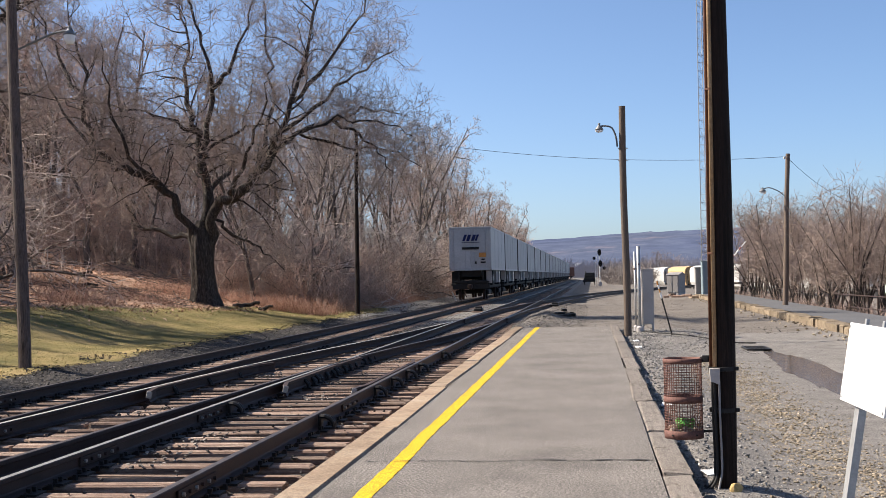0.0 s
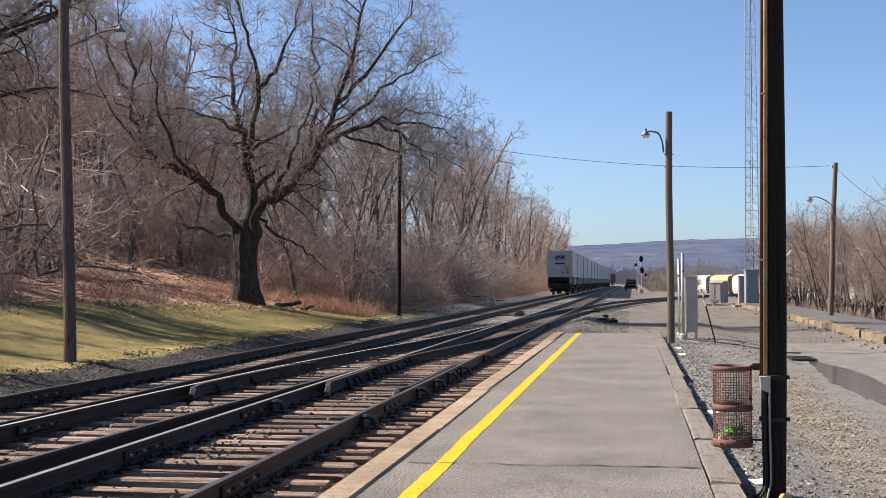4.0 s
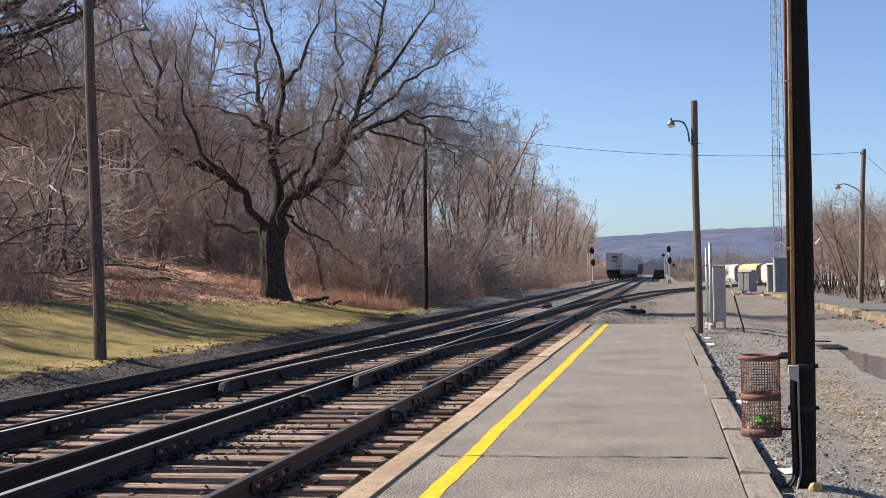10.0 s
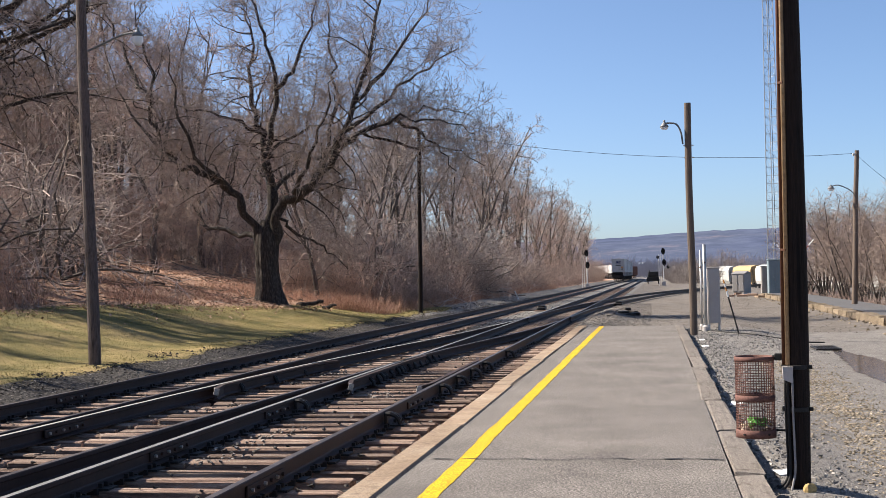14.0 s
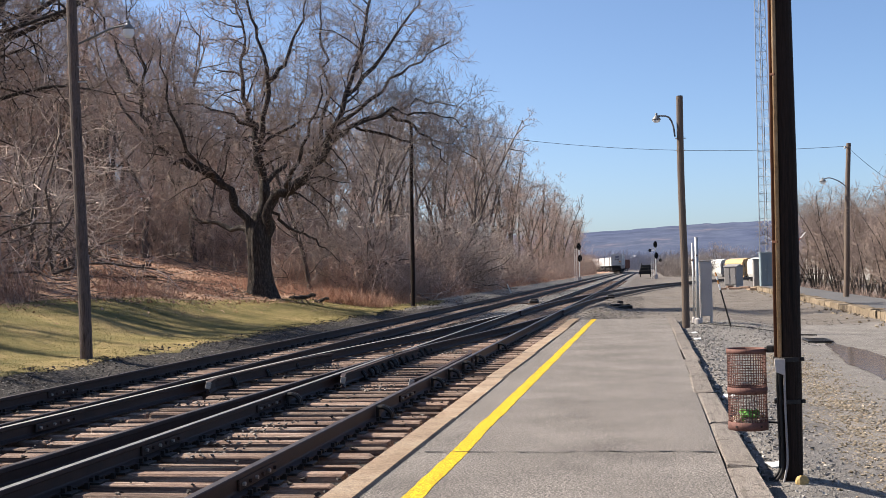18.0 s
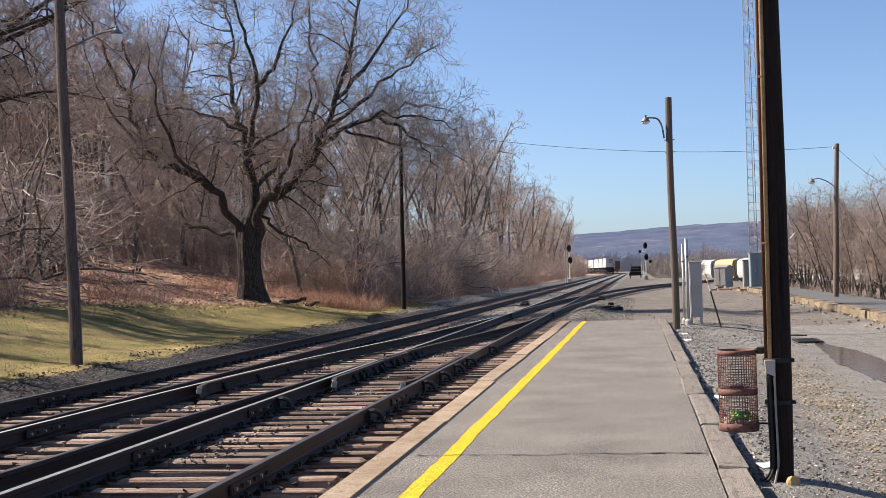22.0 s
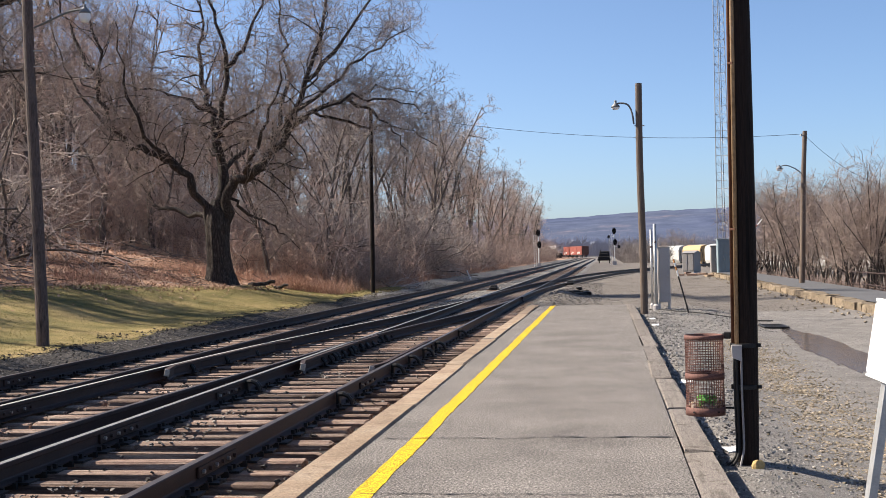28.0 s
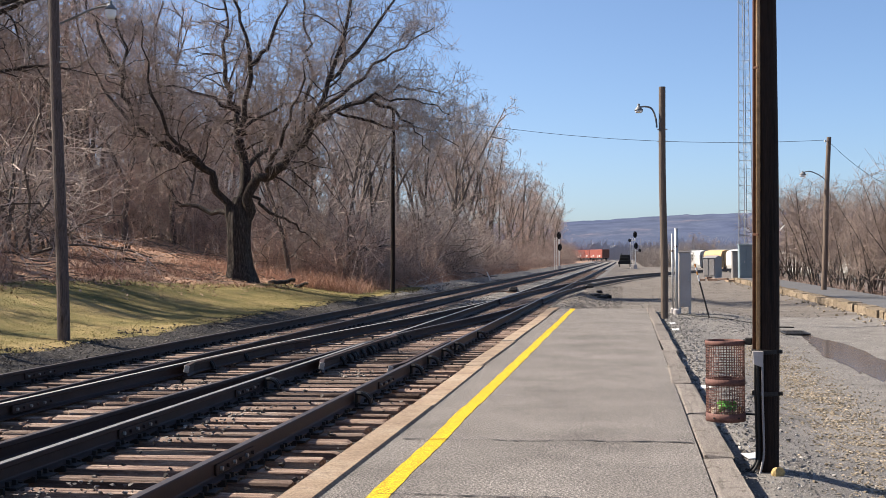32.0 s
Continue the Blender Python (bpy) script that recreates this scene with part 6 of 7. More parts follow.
steel_box("equipment_hut", (7.5, 80.3, -0.08), (0.82, 1.0, 2.16), "slate_blue", "tall blue-grey steel equipment hut at the mast's foot", 0, "flat", 2)
steel_box("equipment_cabinet", (6.95, 81.6, -0.08), (0.36, 0.7, 1.76), "cabinet_dark", "narrow dark grey equipment cabinet beside the hut")
steel_box("equipment_cabinet", (6.1, 90.0, -0.10), (0.92, 1.2, 1.36), "cabinet_dark", "squat grey steel cabinet with a shallow pitched roof", -28, "gable", 2)
pl = Bits()
pl.box((7.2, 80.8, -0.26), (1.7, 3.0, 0.3), cut=0.03)
tagged(part("concrete_pad", pl, M["edge_beam"]), "worn concrete pad under the equipment hut", "pad", kind="structure")
g1 = random.Random(2)
for k in range(6):
    b2 = Bits()
    b2.box((0, 0, 0.08), (0.6 * g1.uniform(0.5, 1.1), 0.2, 0.13), cut=0.02)
    o = part("timber", b2, M["tie_wood"])
    o.matrix_basis = pose(5.2 + g1.uniform(-0.7, 0.5), 76 + g1.uniform(-2.2, 2.2), -0.13 + (0.08 if k % 3 == 0 else 0), 0, 0, g1.uniform(-40, 40))
    tagged(o, "rotting timber lying by the disused platform", "timber", "loose timbers")


# ---- signals ----
def signal(at, heads, left_arm, label):
    t = thing("railway_signal", at, label, "signal")
    b2 = Bits()
    b2.tube([(0, 0, -0.2), (0, 0, 4.9)], 0.07, 10)
    part("mast", b2, M["white_paint"], t)
    ld = Bits()
    for x in (-0.62, -0.34):
        ld.tube([(x, 0.1, 0), (x, 0.1, 4.3)], 0.025, 6)
    part("ladder", ld, M["white_paint"], t)
    lad = bpy.data.objects[t.name].children[-1]
    for k in range(14):
        r = Bits()
        r.tube([(-0.62, 0.1, 0.3 + 0.3 * k), (-0.34, 0.1, 0.3 + 0.3 * k)], 0.016, 5)
        part("rung", r, M["white_paint"], lad)
    for z, dx, s in heads:
        h = Bits()
        n3 = 20
        prof2 = [(0.27 * s * math.cos(2 * math.pi * i / n3), (0.46 if s > 0.8 else 0.3) * s * math.sin(2 * math.pi * i / n3)) for i in range(n3)]
        vs = [(dx + a, -0.12, z + c) for a, c in prof2] + [(dx + a, -0.09, z + c) for a, c in prof2]
        h.add(vs, [tuple(range(n3))[::-1], tuple(range(n3, 2 * n3))] + [(i, (i + 1) % n3, n3 + (i + 1) % n3, n3 + i) for i in range(n3)])
        hd = part("signal_head", h, M["black_steel"], t, "black oval signal head")
        for dz in ((-0.24, 0.0, 0.24) if s > 0.8 else (0.0,)):
            hood = Bits()
            hood.tube([(dx, -0.12, z + dz * s), (dx, -0.4, z + dz * s - 0.02)], 0.1 * s, 10, caps=False)
            part("hood", hood, M["black_gloss"], hd)
        if abs(dx) > 0.1:
            ar = Bits()
            ar.box((dx / 2, 0, z), (abs(dx), 0.06, 0.06), cut=0.01)
            part("arm", ar, M["white_paint"], t)
    bx = Bits()
    bx.box((0.0, 0.0, 0.25), (0.5, 0.5, 0.7), cut=0.03)
    part("base_box", bx, M["cabinet_grey"], t)


signal((-8.85, 160.0, -0.3), ((4.55, 0.0, 1.0), (3.0, 0.1, 1.0)), 0, "two-headed railway signal on a white mast beside the wood")
signal((1.1, 171.0, -0.3), ((4.75, 0.0, 1.0), (3.2, 0.1, 1.0), (3.95, -0.75, 0.75), (2.55, 0.62, 0.75)), 1, "several-headed railway signal on a white mast with a ladder")


# ---- parked track machine ----
def track_machine():
    t = thing("track_machine", (-0.35, 173.0, RAIL_TOP), "small dark rusty track machine parked on a stub track", "track machine")
    b2 = Bits()
    b2.box((0, 1.5, 0.75), (1.7, 3.6, 0.5), cut=0.06)
    b2.box((0, -0.2, 0.55), (1.9, 0.25, 0.3), cut=0.03)
    part("frame", b2, M["black_steel"], t)
    c = Bits()
    c.box((0.05, 2.0, 1.35), (1.4, 1.8, 0.75), cut=0.08)
    cab = part("cab", c, M["black_steel"], t)
    for x in (-0.36, 0.4):
        w = Bits()
        w.box((x, 1.09, 1.45), (0.5, 0.02, 0.36), cut=0.005)
        part("window", w, M["black_gloss"], cab)
    e = Bits()
    e.box((-0.1, 0.5, 1.2), (1.2, 0.9, 0.42), cut=0.06)
    part("engine_hood", e, M["grease_iron"], t)
    for x in (-0.72, 0.72):
        for y in (0.3, 2.7):
            w = Bits()
            w.tube([(x - 0.06, y, 0.35), (x + 0.06, y, 0.35)], 0.35, 14)
            part("wheel", w, M["black_steel"], t)
    m2 = Bits()
    m2.tube([(-0.5, 0.6, 1.4), (-0.5, 0.6, 1.95)], 0.05, 8)
    part("exhaust", m2, M["black_steel"], t)


track_machine()


# ---- standing freight cars ----
def boxcar(length, tone, label, group):
    t = thing("boxcar", (0, 0, 0), label, "railcar", group)
    b2 = Bits()
    b2.box((0, length / 2, 2.75), (2.9, length, 3.2), cut=0.05)
    body = part("body", b2, M[tone], t)
    for k in range(int(length / 0.9)):
        for x in (-1.46, 1.46):
            r = Bits()
            r.box((x, 0.5 + 0.9 * k, 2.75), (0.05, 0.08, 3.1))
            part("side_post", r, M[tone], body)
    for x in (-1.48, 1.48):
        d = Bits()
        d.box((x, length / 2, 2.7), (0.06, 3.0, 2.9), cut=0.01)
        dr = part("door", d, M[tone], t)
        for k, (y, z, w, h) in enumerate(((-4.6, 1.9, 1.6, 0.7), (-2.4, 1.7, 0.7, 0.9), (3.2, 2.0, 1.9, 0.6), (5.2, 1.6, 0.9, 0.5))):
            gbar = Bits()
            gbar.box((x * 1.012, length / 2 + y, z), (0.015, w, h), (0, 0, 0), 0.004)
            part("graffiti", gbar, M["white_dirty"], t, "pale scrawl of paint")
    e = Bits()
    e.box((0, -0.02, 2.75), (2.84, 0.05, 3.12), cut=0.01)
    for z in (1.5, 2.1, 2.7, 3.3, 3.9):
        e.box((0, -0.05, z), (2.7, 0.08, 0.12), cut=0.01)
    # darker than the red body: the shade on the end is in its colour
    part("end_panel", e, M["boxcar_brown"], t, "ribbed end, its shade put into a darker brown")
    u = Bits()
    u.box((0, length / 2, 0.95), (2.4, length - 1.0, 0.3), cut=0.03)
    part("underframe", u, M["black_steel"], t)
    for y in (2.2, length - 2.2):
        for dy in (-0.85, 0.85):
            for x in (-0.75, 0.75):
                w = Bits()
                w.tube([(x - 0.07, y + dy, 0.42), (x + 0.07, y + dy, 0.42)], 0.42, 14)
                part("wheel", w, M["black_steel"], t)
    return t


bc = boxcar(15.2, "boxcar_red", "faded red boxcar with pale graffiti on a far track", "standing boxcars")
th = radians(19)
for k in range(3):
    m4 = pose(-8.0 - math.sin(th) * 16.0 * k, 462 + math.cos(th) * 16.0 * k, RAIL_TOP - 0.1, 0, 0, 19 + 2 * k)
    if k == 0:
        bc.matrix_basis = m4
    else:
        copy_thing(bc, m4)


def hopper(length, tone, label):
    t = thing("hopper_car", (0, 0, 0), label, "railcar", "standing hopper cars")
    b2 = Bits()
    prof3 = [(-1.5, 1.6), (-1.2, 0.9), (1.2, 0.9), (1.5, 1.6), (1.55, 3.6), (1.3, 4.2), (0.5, 4.45), (-0.5, 4.45), (-1.3, 4.2), (-1.55, 3.6)]
    b2.sweep(prof3, [(0, 1.2, 0), (0, length - 1.2, 0)])
    part("body", b2, M[tone], t)
    for y0, y1 in ((0.1, 1.3), (length - 1.3, length - 0.1)):
        e = Bits()
        e.box((0, (y0 + y1) / 2, 1.1), (2.6, 1.2, 0.25), cut=0.03)
        for x in (-1.2, 1.2):
            e.tube([(x, y0 if y0 < 2 else y1, 1.2), (x, y1 if y0 < 2 else y0, 3.8)], 0.06, 6)
        part("end_frame", e, M["black_steel"], t)
    for k in range(3):
        h = Bits()
        y = length * (0.28 + 0.22 * k)
        h.add([(-1.0, y - 1.2, 1.0), (1.0, y - 1.2, 1.0), (1.0, y + 1.2, 1.0), (-1.0, y + 1.2, 1.0), (-0.3, y - 0.3, 0.3), (0.3, y - 0.3, 0.3), (0.3, y + 0.3, 0.3), (-0.3, y + 0.3, 0.3)],
              [(0, 1, 5, 4), (1, 2, 6, 5), (2, 3, 7, 6), (3, 0, 4, 7), (4, 5, 6, 7)])
        part("chute", h, M[tone], t)
    for y in (1.6, length - 1.6):
        for dy in (-0.85, 0.85):
            for x in (-0.75, 0.75):
                w = Bits()
                w.tube([(x - 0.07, y + dy, 0.42), (x + 0.07, y + dy, 0.42)], 0.42, 14)
                part("wheel", w, M["black_steel"], t)
    rb = Bits()
    rb.box((0, length / 2, 4.5), (0.9, length - 2.4, 0.06), cut=0.01)
    part("roof_walk", rb, M["galvanised"], t)
    return t


hop = {"white_dirty": hopper(16.0, "white_dirty", "dusty white covered hopper car in the yard"), "hopper_tan": hopper(16.0, "hopper_tan", "faded tan-orange covered hopper car in the yard")}
line0, way = Vector((13.2, 262.0, 0.0)), Vector((0.174, -0.985, 0))
used = set()
for k, tone in enumerate(("white_dirty", "hopper_tan", "white_dirty", "white_dirty", "white_dirty", "white_dirty", "white_dirty")):
    p = line0 + way * 17.0 * k
    m4 = pose(p.x, p.y, -1.95, 0, 0, 180 + 10)
    if tone in used:
        copy_thing(hop[tone], m4)
    else:
        hop[tone].matrix_basis = m4
        used.add(tone)


# ---- beyond: buildings, houses, far woods, ridge ----
def warehouse(at, size, turn, label):
    t = thing("warehouse", at, label, "building", turn=turn)
    w, d, h = size
    b2 = Bits()
    b2.box((0, 0, h / 2), (w, d, h))
    wall = part("wall", b2, M["hopper_brown"], t)
    r = Bits()
    r.add([(-w / 2 - 0.3, -d / 2 - 0.3, h), (w / 2 + 0.3, -d / 2 - 0.3, h), (w / 2 + 0.3, d / 2 + 0.3, h), (-w / 2 - 0.3, d / 2 + 0.3, h), (-w / 2 - 0.3, 0, h + 3.6), (w / 2 + 0.3, 0, h + 3.6)], [(0, 1, 5, 4), (2, 3, 4, 5), (1, 2, 5), (3, 0, 4), (0, 3, 2, 1)])
    part("roof", r, M["galvanised"], t)
    for k in range(int(w / 5)):
        q = Bits()
        q.box((-w / 2 + 2.5 + 5 * k, -d / 2 - 0.02, 1.6), (2.6, 0.06, 3.0), cut=0.01)
        part("door", q, M["cabinet_grey"], t)
    for k in range(int(w / 0.8)):
        q = Bits()
        q.box((-w / 2 + 0.4 + 0.8 * k, -d / 2 - 0.01, h / 2), (0.06, 0.03, h))
        part("rib", q, M["hopper_brown"], wall)


warehouse((62, 196, -2.3), (36, 16, 5.6), -20, "brown metal warehouse with a pale roof beyond the yard")


def van(at, turn):
    t = thing("van", at, "white box van parked below the trees", "van", turn=turn)
    b2 = Bits()
    b2.box((0, 0, 1.55), (2.1, 4.2, 2.2), cut=0.06)
    part("box_body", b2, M["white_paint"], t)
    c = Bits()
    c.box((0, -2.9, 1.15), (1.9, 1.5, 1.5), cut=0.18)
    cab = part("cab", c, M["white_paint"], t)
    w = Bits()
    w.box((0, -3.62, 1.45), (1.6, 0.06, 0.6), (-12, 0, 0), 0.02)
    part("windscreen", w, M["black_gloss"], cab)
    for x in (-0.9, 0.9):
        for y in (-2.8, 1.2):
            k = Bits()
            k.tube([(x - 0.12, y, 0.38), (x + 0.12, y, 0.38)], 0.38, 14)
            part("wheel", k, M["black_steel"], t)


van((16.6, 62, -2.03), 70)
van((19.5, 74, -2.03), 80)


def house(at, w, d, h, turn, mat_name):
    t = thing("house", at, "small distant house with a pitched roof", "house", "houses of the far town", turn=turn)
    b2 = Bits()
    b2.box((0, 0, h / 2), (w, d, h))
    part("wall", b2, M[mat_name], t)
    r = Bits()
    r.add([(-w / 2 - 0.4, -d / 2 - 0.4, h), (w / 2 + 0.4, -d / 2 - 0.4, h), (w / 2 + 0.4, d / 2 + 0.4, h), (-w / 2 - 0.4, d / 2 + 0.4, h), (0, -d / 2 - 0.4, h + w * 0.4), (0, d / 2 + 0.4, h + w * 0.4)], [(0, 4, 5, 3), (1, 2, 5, 4), (0, 1, 4), (2, 3, 5), (0, 3, 2, 1)])
    part("roof", r, M["far_roof"], t)
    for x in (-w / 4, w / 4):
        for z in (h * 0.3, h * 0.72):
            q = Bits()
            q.box((x, -d / 2 - 0.03, z), (1.2, 0.08, 1.5))
            part("window", q, M["black_gloss"], t)


gh = random.Random(6)
for k in range(9):
    y = 1150 + 90 * k
    house((-0.006 * y + (k % 6) * 0.016 * y - 0.02 * y + gh.uniform(-6, 6), y, -0.3 + 8 * smooth(900, 1700, y) + gh.uniform(0, 3)), gh.uniform(7, 11), gh.uniform(8, 11), gh.uniform(4, 6), gh.uniform(-40, 40), "far_wall")

def far_woods():
    g = random.Random(14)
    v, f = [], []
    for k in range(1000):
        y = g.uniform(480, 1000)
        x = y * g.uniform(-0.09, 0.17)
        tall = g.uniform(3.5, 10.5)
        for q in range(26):
            a, lean, h0 = g.uniform(0, 6.28), g.uniform(0.05, 0.7), g.uniform(0.0, 0.35) * tall
            jx, jy = g.gauss(0, 2.2), g.gauss(0, 2.2)
            h = tall * g.uniform(0.55, 1.0)
            w = 0.10
            ox, oy = math.cos(a) * lean * (h - h0), math.sin(a) * lean * (h - h0)
            c = len(v)
            for px2, py2, pz2, ww in ((0, 0, h0, w), (ox * 0.45, oy * 0.45, h0 + (h - h0) * 0.55, w * 0.8), (ox, oy, h, w * 0.4)):
                for r2 in range(3):
                    v.append((x + jx + px2 + ww * math.cos(r2 * 2.094), y + jy + py2 + ww * math.sin(r2 * 2.094), -0.4 + pz2))
            for s2 in (0, 3):
                for r2 in range(3):
                    n2 = (r2 + 1) % 3
                    f.append((c + s2 + r2, c + s2 + n2, c + s2 + 3 + n2, c + s2 + 3 + r2))
    bt = Bits()
    bt.v, bt.f, bt.s = v, f, [0] * len(f)
    tagged(part("far_wood", bt, M["far_twig"]), "bare woods of the far valley, haze put into their pale grey colour", "wood", kind="stuff")
    sp3 = []
    for i in range(8500):
        y = 186 + 290 * g.random() ** 0.9
        sp3.append((2.4 + (0.049 * y - 2.4) * g.random() ** 0.8, y, g.uniform(0.5, 1.25)))
    strands("far_brush", "pale bare brush and saplings beyond the signals", "brush", "mid_twig", sp3, 3.6, 0.55, 0.022, 15, 0.15, 4)
    mid = [o for o in scene.objects if o.name == "bare_tree"][0]
    for k in range(9):
        y = g.uniform(285, 360)
        x = y * g.uniform(0.045, 0.075)
        place(mid, x, y, g.uniform(0, 360), g.uniform(0.6, 0.9), 0, height(x, y) - 0.8)


far_woods()


def ridge(name, dist, base, label, mat_name, seed, crest):
    b2 = Bits()
    xs = steps((-1500, 2600, 22))
    verts, rows2 = [], 9
    for j in range(rows2):
        f2 = j / (rows2 - 1)
        for x in xs:
            h = crest(x) * (1 + 0.05 * noise.noise((x * 0.004, seed, 0))) + 2.2 * noise.noise((x * 0.03, seed, 1)) * f2
            verts.append((x, dist + 900 * f2 + 60 * noise.noise((x * 0.003, f2 * 3, seed)), base + h * f2 ** 0.8 + 7 * noise.noise((x * 0.006, f2 * 4, seed + 2)) * f2 * (1 - f2) * 4))
    w = len(xs)
    b2.add(verts, [(j * w + i, j * w + i + 1, (j + 1) * w + i + 1, (j + 1) * w + i) for j in range(rows2 - 1) for i in range(w - 1)])
    tagged(part(name, b2, M[mat_name], smooth=True), label, "hill", kind="structure")


ridge("backdrop_ridge", 2300, -1.0, "long wooded ridge on the horizon, distance haze put into its blue colour", "far_hill", 5.0, lambda x: 102 + 26 * smooth(150, 1100, x) + 10 * math.sin(x * 0.004))


# ---- platform edge, kerb, old platform stones ----
gp = random.Random(51)


def rough_box(w, d, h, seed, wear=0.012):
    """A worn block: a box with its long edges cut and every corner a little off."""
    g = random.Random(seed)
    b2 = Bits()
    b2.box((0, 0, 0), (w, d, h), cut=min(0.02, h * 0.2))
    b2.v = [(x + g.uniform(-wear, wear), y + g.uniform(-wear, wear), z + g.uniform(-wear, wear) * 0.5) for x, y, z in b2.v]
    return b2


y, k = PLAT_START, 0
while y < PLAT_END - 0.5:
    L = min(gp.uniform(3.6, 4.9), PLAT_END + 0.3 - y)
    drift = -0.0 if y < 9 else -0.05 * smooth(9, 22, y)
    x = -1.97 + drift + gp.uniform(-0.018, 0.018)
    o = part("edge_beam", rough_box(0.255, L - 0.02, 0.34, k, 0.008), M["edge_beam"], platform)
    o.matrix_basis = pose(x, y + L / 2, -0.155 + gp.uniform(-0.006, 0.006), 0, gp.uniform(-1, 1), gp.uniform(-0.3, 0.3))
    y, k = y + L, k + 1
y = PLAT_START
while y < PLAT_END:
    L = min(gp.uniform(2.3, 2.7), PLAT_END + 0.4 - y)
    o = part("kerb_timber", rough_box(0.215, L - 0.045, 0.2, 100 + k, 0.02), M["old_timber"], platform, "grey weathered timber kerb")
    o.matrix_basis = pose(0.612 + gp.uniform(-0.022, 0.022), y + L / 2, -0.088 + gp.uniform(-0.02, 0.008), gp.uniform(-0.25, 0.25), gp.uniform(-2, 2), gp.uniform(-0.5, 0.5))
    y, k = y + L, k + 1

y = 4.0
while y < 81:
    L = gp.uniform(0.5, 1.6)
    o = part("edge_stone", rough_box(0.42, L - 0.02 - 0.07 * gp.random(), 0.40, 300 + k, 0.032), M["stone_tan"], old_platform)
    o.matrix_basis = pose(old_edge(y) + 0.18 + gp.uniform(-0.03, 0.03), y + L / 2, -0.222 + gp.uniform(-0.035, 0.012), gp.uniform(-1.5, 1.5), gp.uniform(-2, 2), gp.uniform(-1, 1))
    y, k = y + L, k + 1

# ---- puddle, drain ----
pd = Bits()
n = 110
rim = []
for i in range(n):
    a = 2 * math.pi * i / n
    r = 1 + 0.28 * noise.noise((math.cos(a) * 1.5, math.sin(a) * 1.5, 2)) + 0.22 * noise.noise((math.cos(a) * 5, math.sin(a) * 5, 6)) + 0.16 * noise.noise((math.cos(a) * 17, math.sin(a) * 17, 8))
    rim.append((3.78 + (0.40 - 0.17 * math.sin(a)) * r * math.cos(a) + 0.04 * math.sin(a), 22.2 + 5.0 * r * math.sin(a), -0.318))
pd.add(rim + [(3.78, 22.2, -0.318)], [(i, (i + 1) % n, n) for i in range(n)])
tagged(part("puddle", pd, M["wet"]), "dark wet puddle on the gravel lane", "puddle", kind="structure")
dg = thing("drain", (3.62, 27.6, -0.30), "black iron drain grate sunk in the gravel", "drain")
b2 = Bits()
for x in (-0.24, 0.24):
    b2.box((x, 0, 0.012), (0.05, 1.1, 0.03), cut=0.005)
for y in (-0.53, 0.53):
    b2.box((0, y, 0.012), (0.43, 0.05, 0.03), cut=0.005)
part("frame", b2, M["grease_iron"], dg)
for i in range(9):
    b2 = Bits()
    b2.box((0, -0.44 + 0.11 * i, 0.008), (0.43, 0.05, 0.024), cut=0.004)
    part("bar", b2, M["grease_iron"], dg)
# flat black sheet among the bars, in place of the shade down the pit
b2 = Bits()
b2.box((0, 0, -0.0), (0.44, 1.02, 0.006))
part("pit", b2, M["black_steel"], dg)

# ---- ties ----
def tie_mesh(w, seed):
    g = random.Random(seed)
    b2 = Bits()
    b2.box((0, 0, -0.09), (w, 0.17, 0.18), cut=0.016)
    b2.v = [(x + g.uniform(-0.02, 0.02), y + g.uniform(-0.012, 0.012), z + g.uniform(-0.008, 0.006)) for x, y, z in b2.v]
    return b2.mesh("tie", M["tie_wood"])


near_ties = [tie_mesh(3.62, s) for s in range(5)]
far_ties = [tie_mesh(2.55, s) for s in range(5, 10)]
track_near = tagged(new("near_track"), "timber ties of the near track, some split and bleached", "track", kind="structure")
track_far = tagged(new("far_track"), "timber ties of the far track", "track", kind="structure")
Y_NEAR = 36.0
for tr, kinds, cx, step2 in ((track_near, near_ties, -4.30, 0.487), (track_far, far_ties, -7.42, 0.487)):
    y = 4.5
    while y < Y_NEAR:
        o = part("tie", kinds[gp.randrange(5)], None, tr)
        o.matrix_basis = pose(cx + gp.uniform(-0.05, 0.05), y + gp.uniform(-0.03, 0.03), TIE_TOP + gp.uniform(-0.006, 0.004), 0, gp.uniform(-0.3, 0.3), gp.uniform(-1.0, 1.0) + (180 if gp.random() < 0.5 else 0))
        y += step2
    rest = Bits()
    y = Y_NEAR
    while y < 150:
        rest.box((cx + (0.5 if cx > -6 else 0) + gp.uniform(-0.05, 0.05), y, TIE_TOP - 0.09), (2.6, 0.225, 0.18), (0, 0, gp.uniform(-1, 1)))
        y += step2
    y = -20
    while y < 4.3:
        rest.box((cx, y, TIE_TOP - 0.09), (2.6 if cx < -6 else 3.6, 0.225, 0.18))
        y += step2
    tagged(part("tie_row", rest, M["tie_wood"], tr), kind="stuff")

# ---- tie plates, spikes, braces, joint bars ----
fit_steel, spikes = Bits(), Bits()
for x in (A, B, C, D):
    y = 4.5
    while y < 60:
        fit_steel.box((x, y, TIE_TOP + 0.008), (0.34, 0.19, 0.018))
        if y < 30:
            for dx in (-0.085, 0.085):
                for dy in (-0.05, 0.05):
                    spikes.box((x + dx, y + dy, TIE_TOP + 0.035), (0.035, 0.03, 0.04))
            # anchors clipped under the rail on both sides of a tie
            for dy in (-0.14, 0.14):
                spikes.box((x, y + dy, TIE_TOP + 0.0), (0.2, 0.03, 0.05))
        y += 0.487
tagged(part("tie_plate", fit_steel, M["grease_iron"], track_near), kind="stuff")
tagged(part("spike", spikes, M["grease_iron"], track_near), kind="stuff")


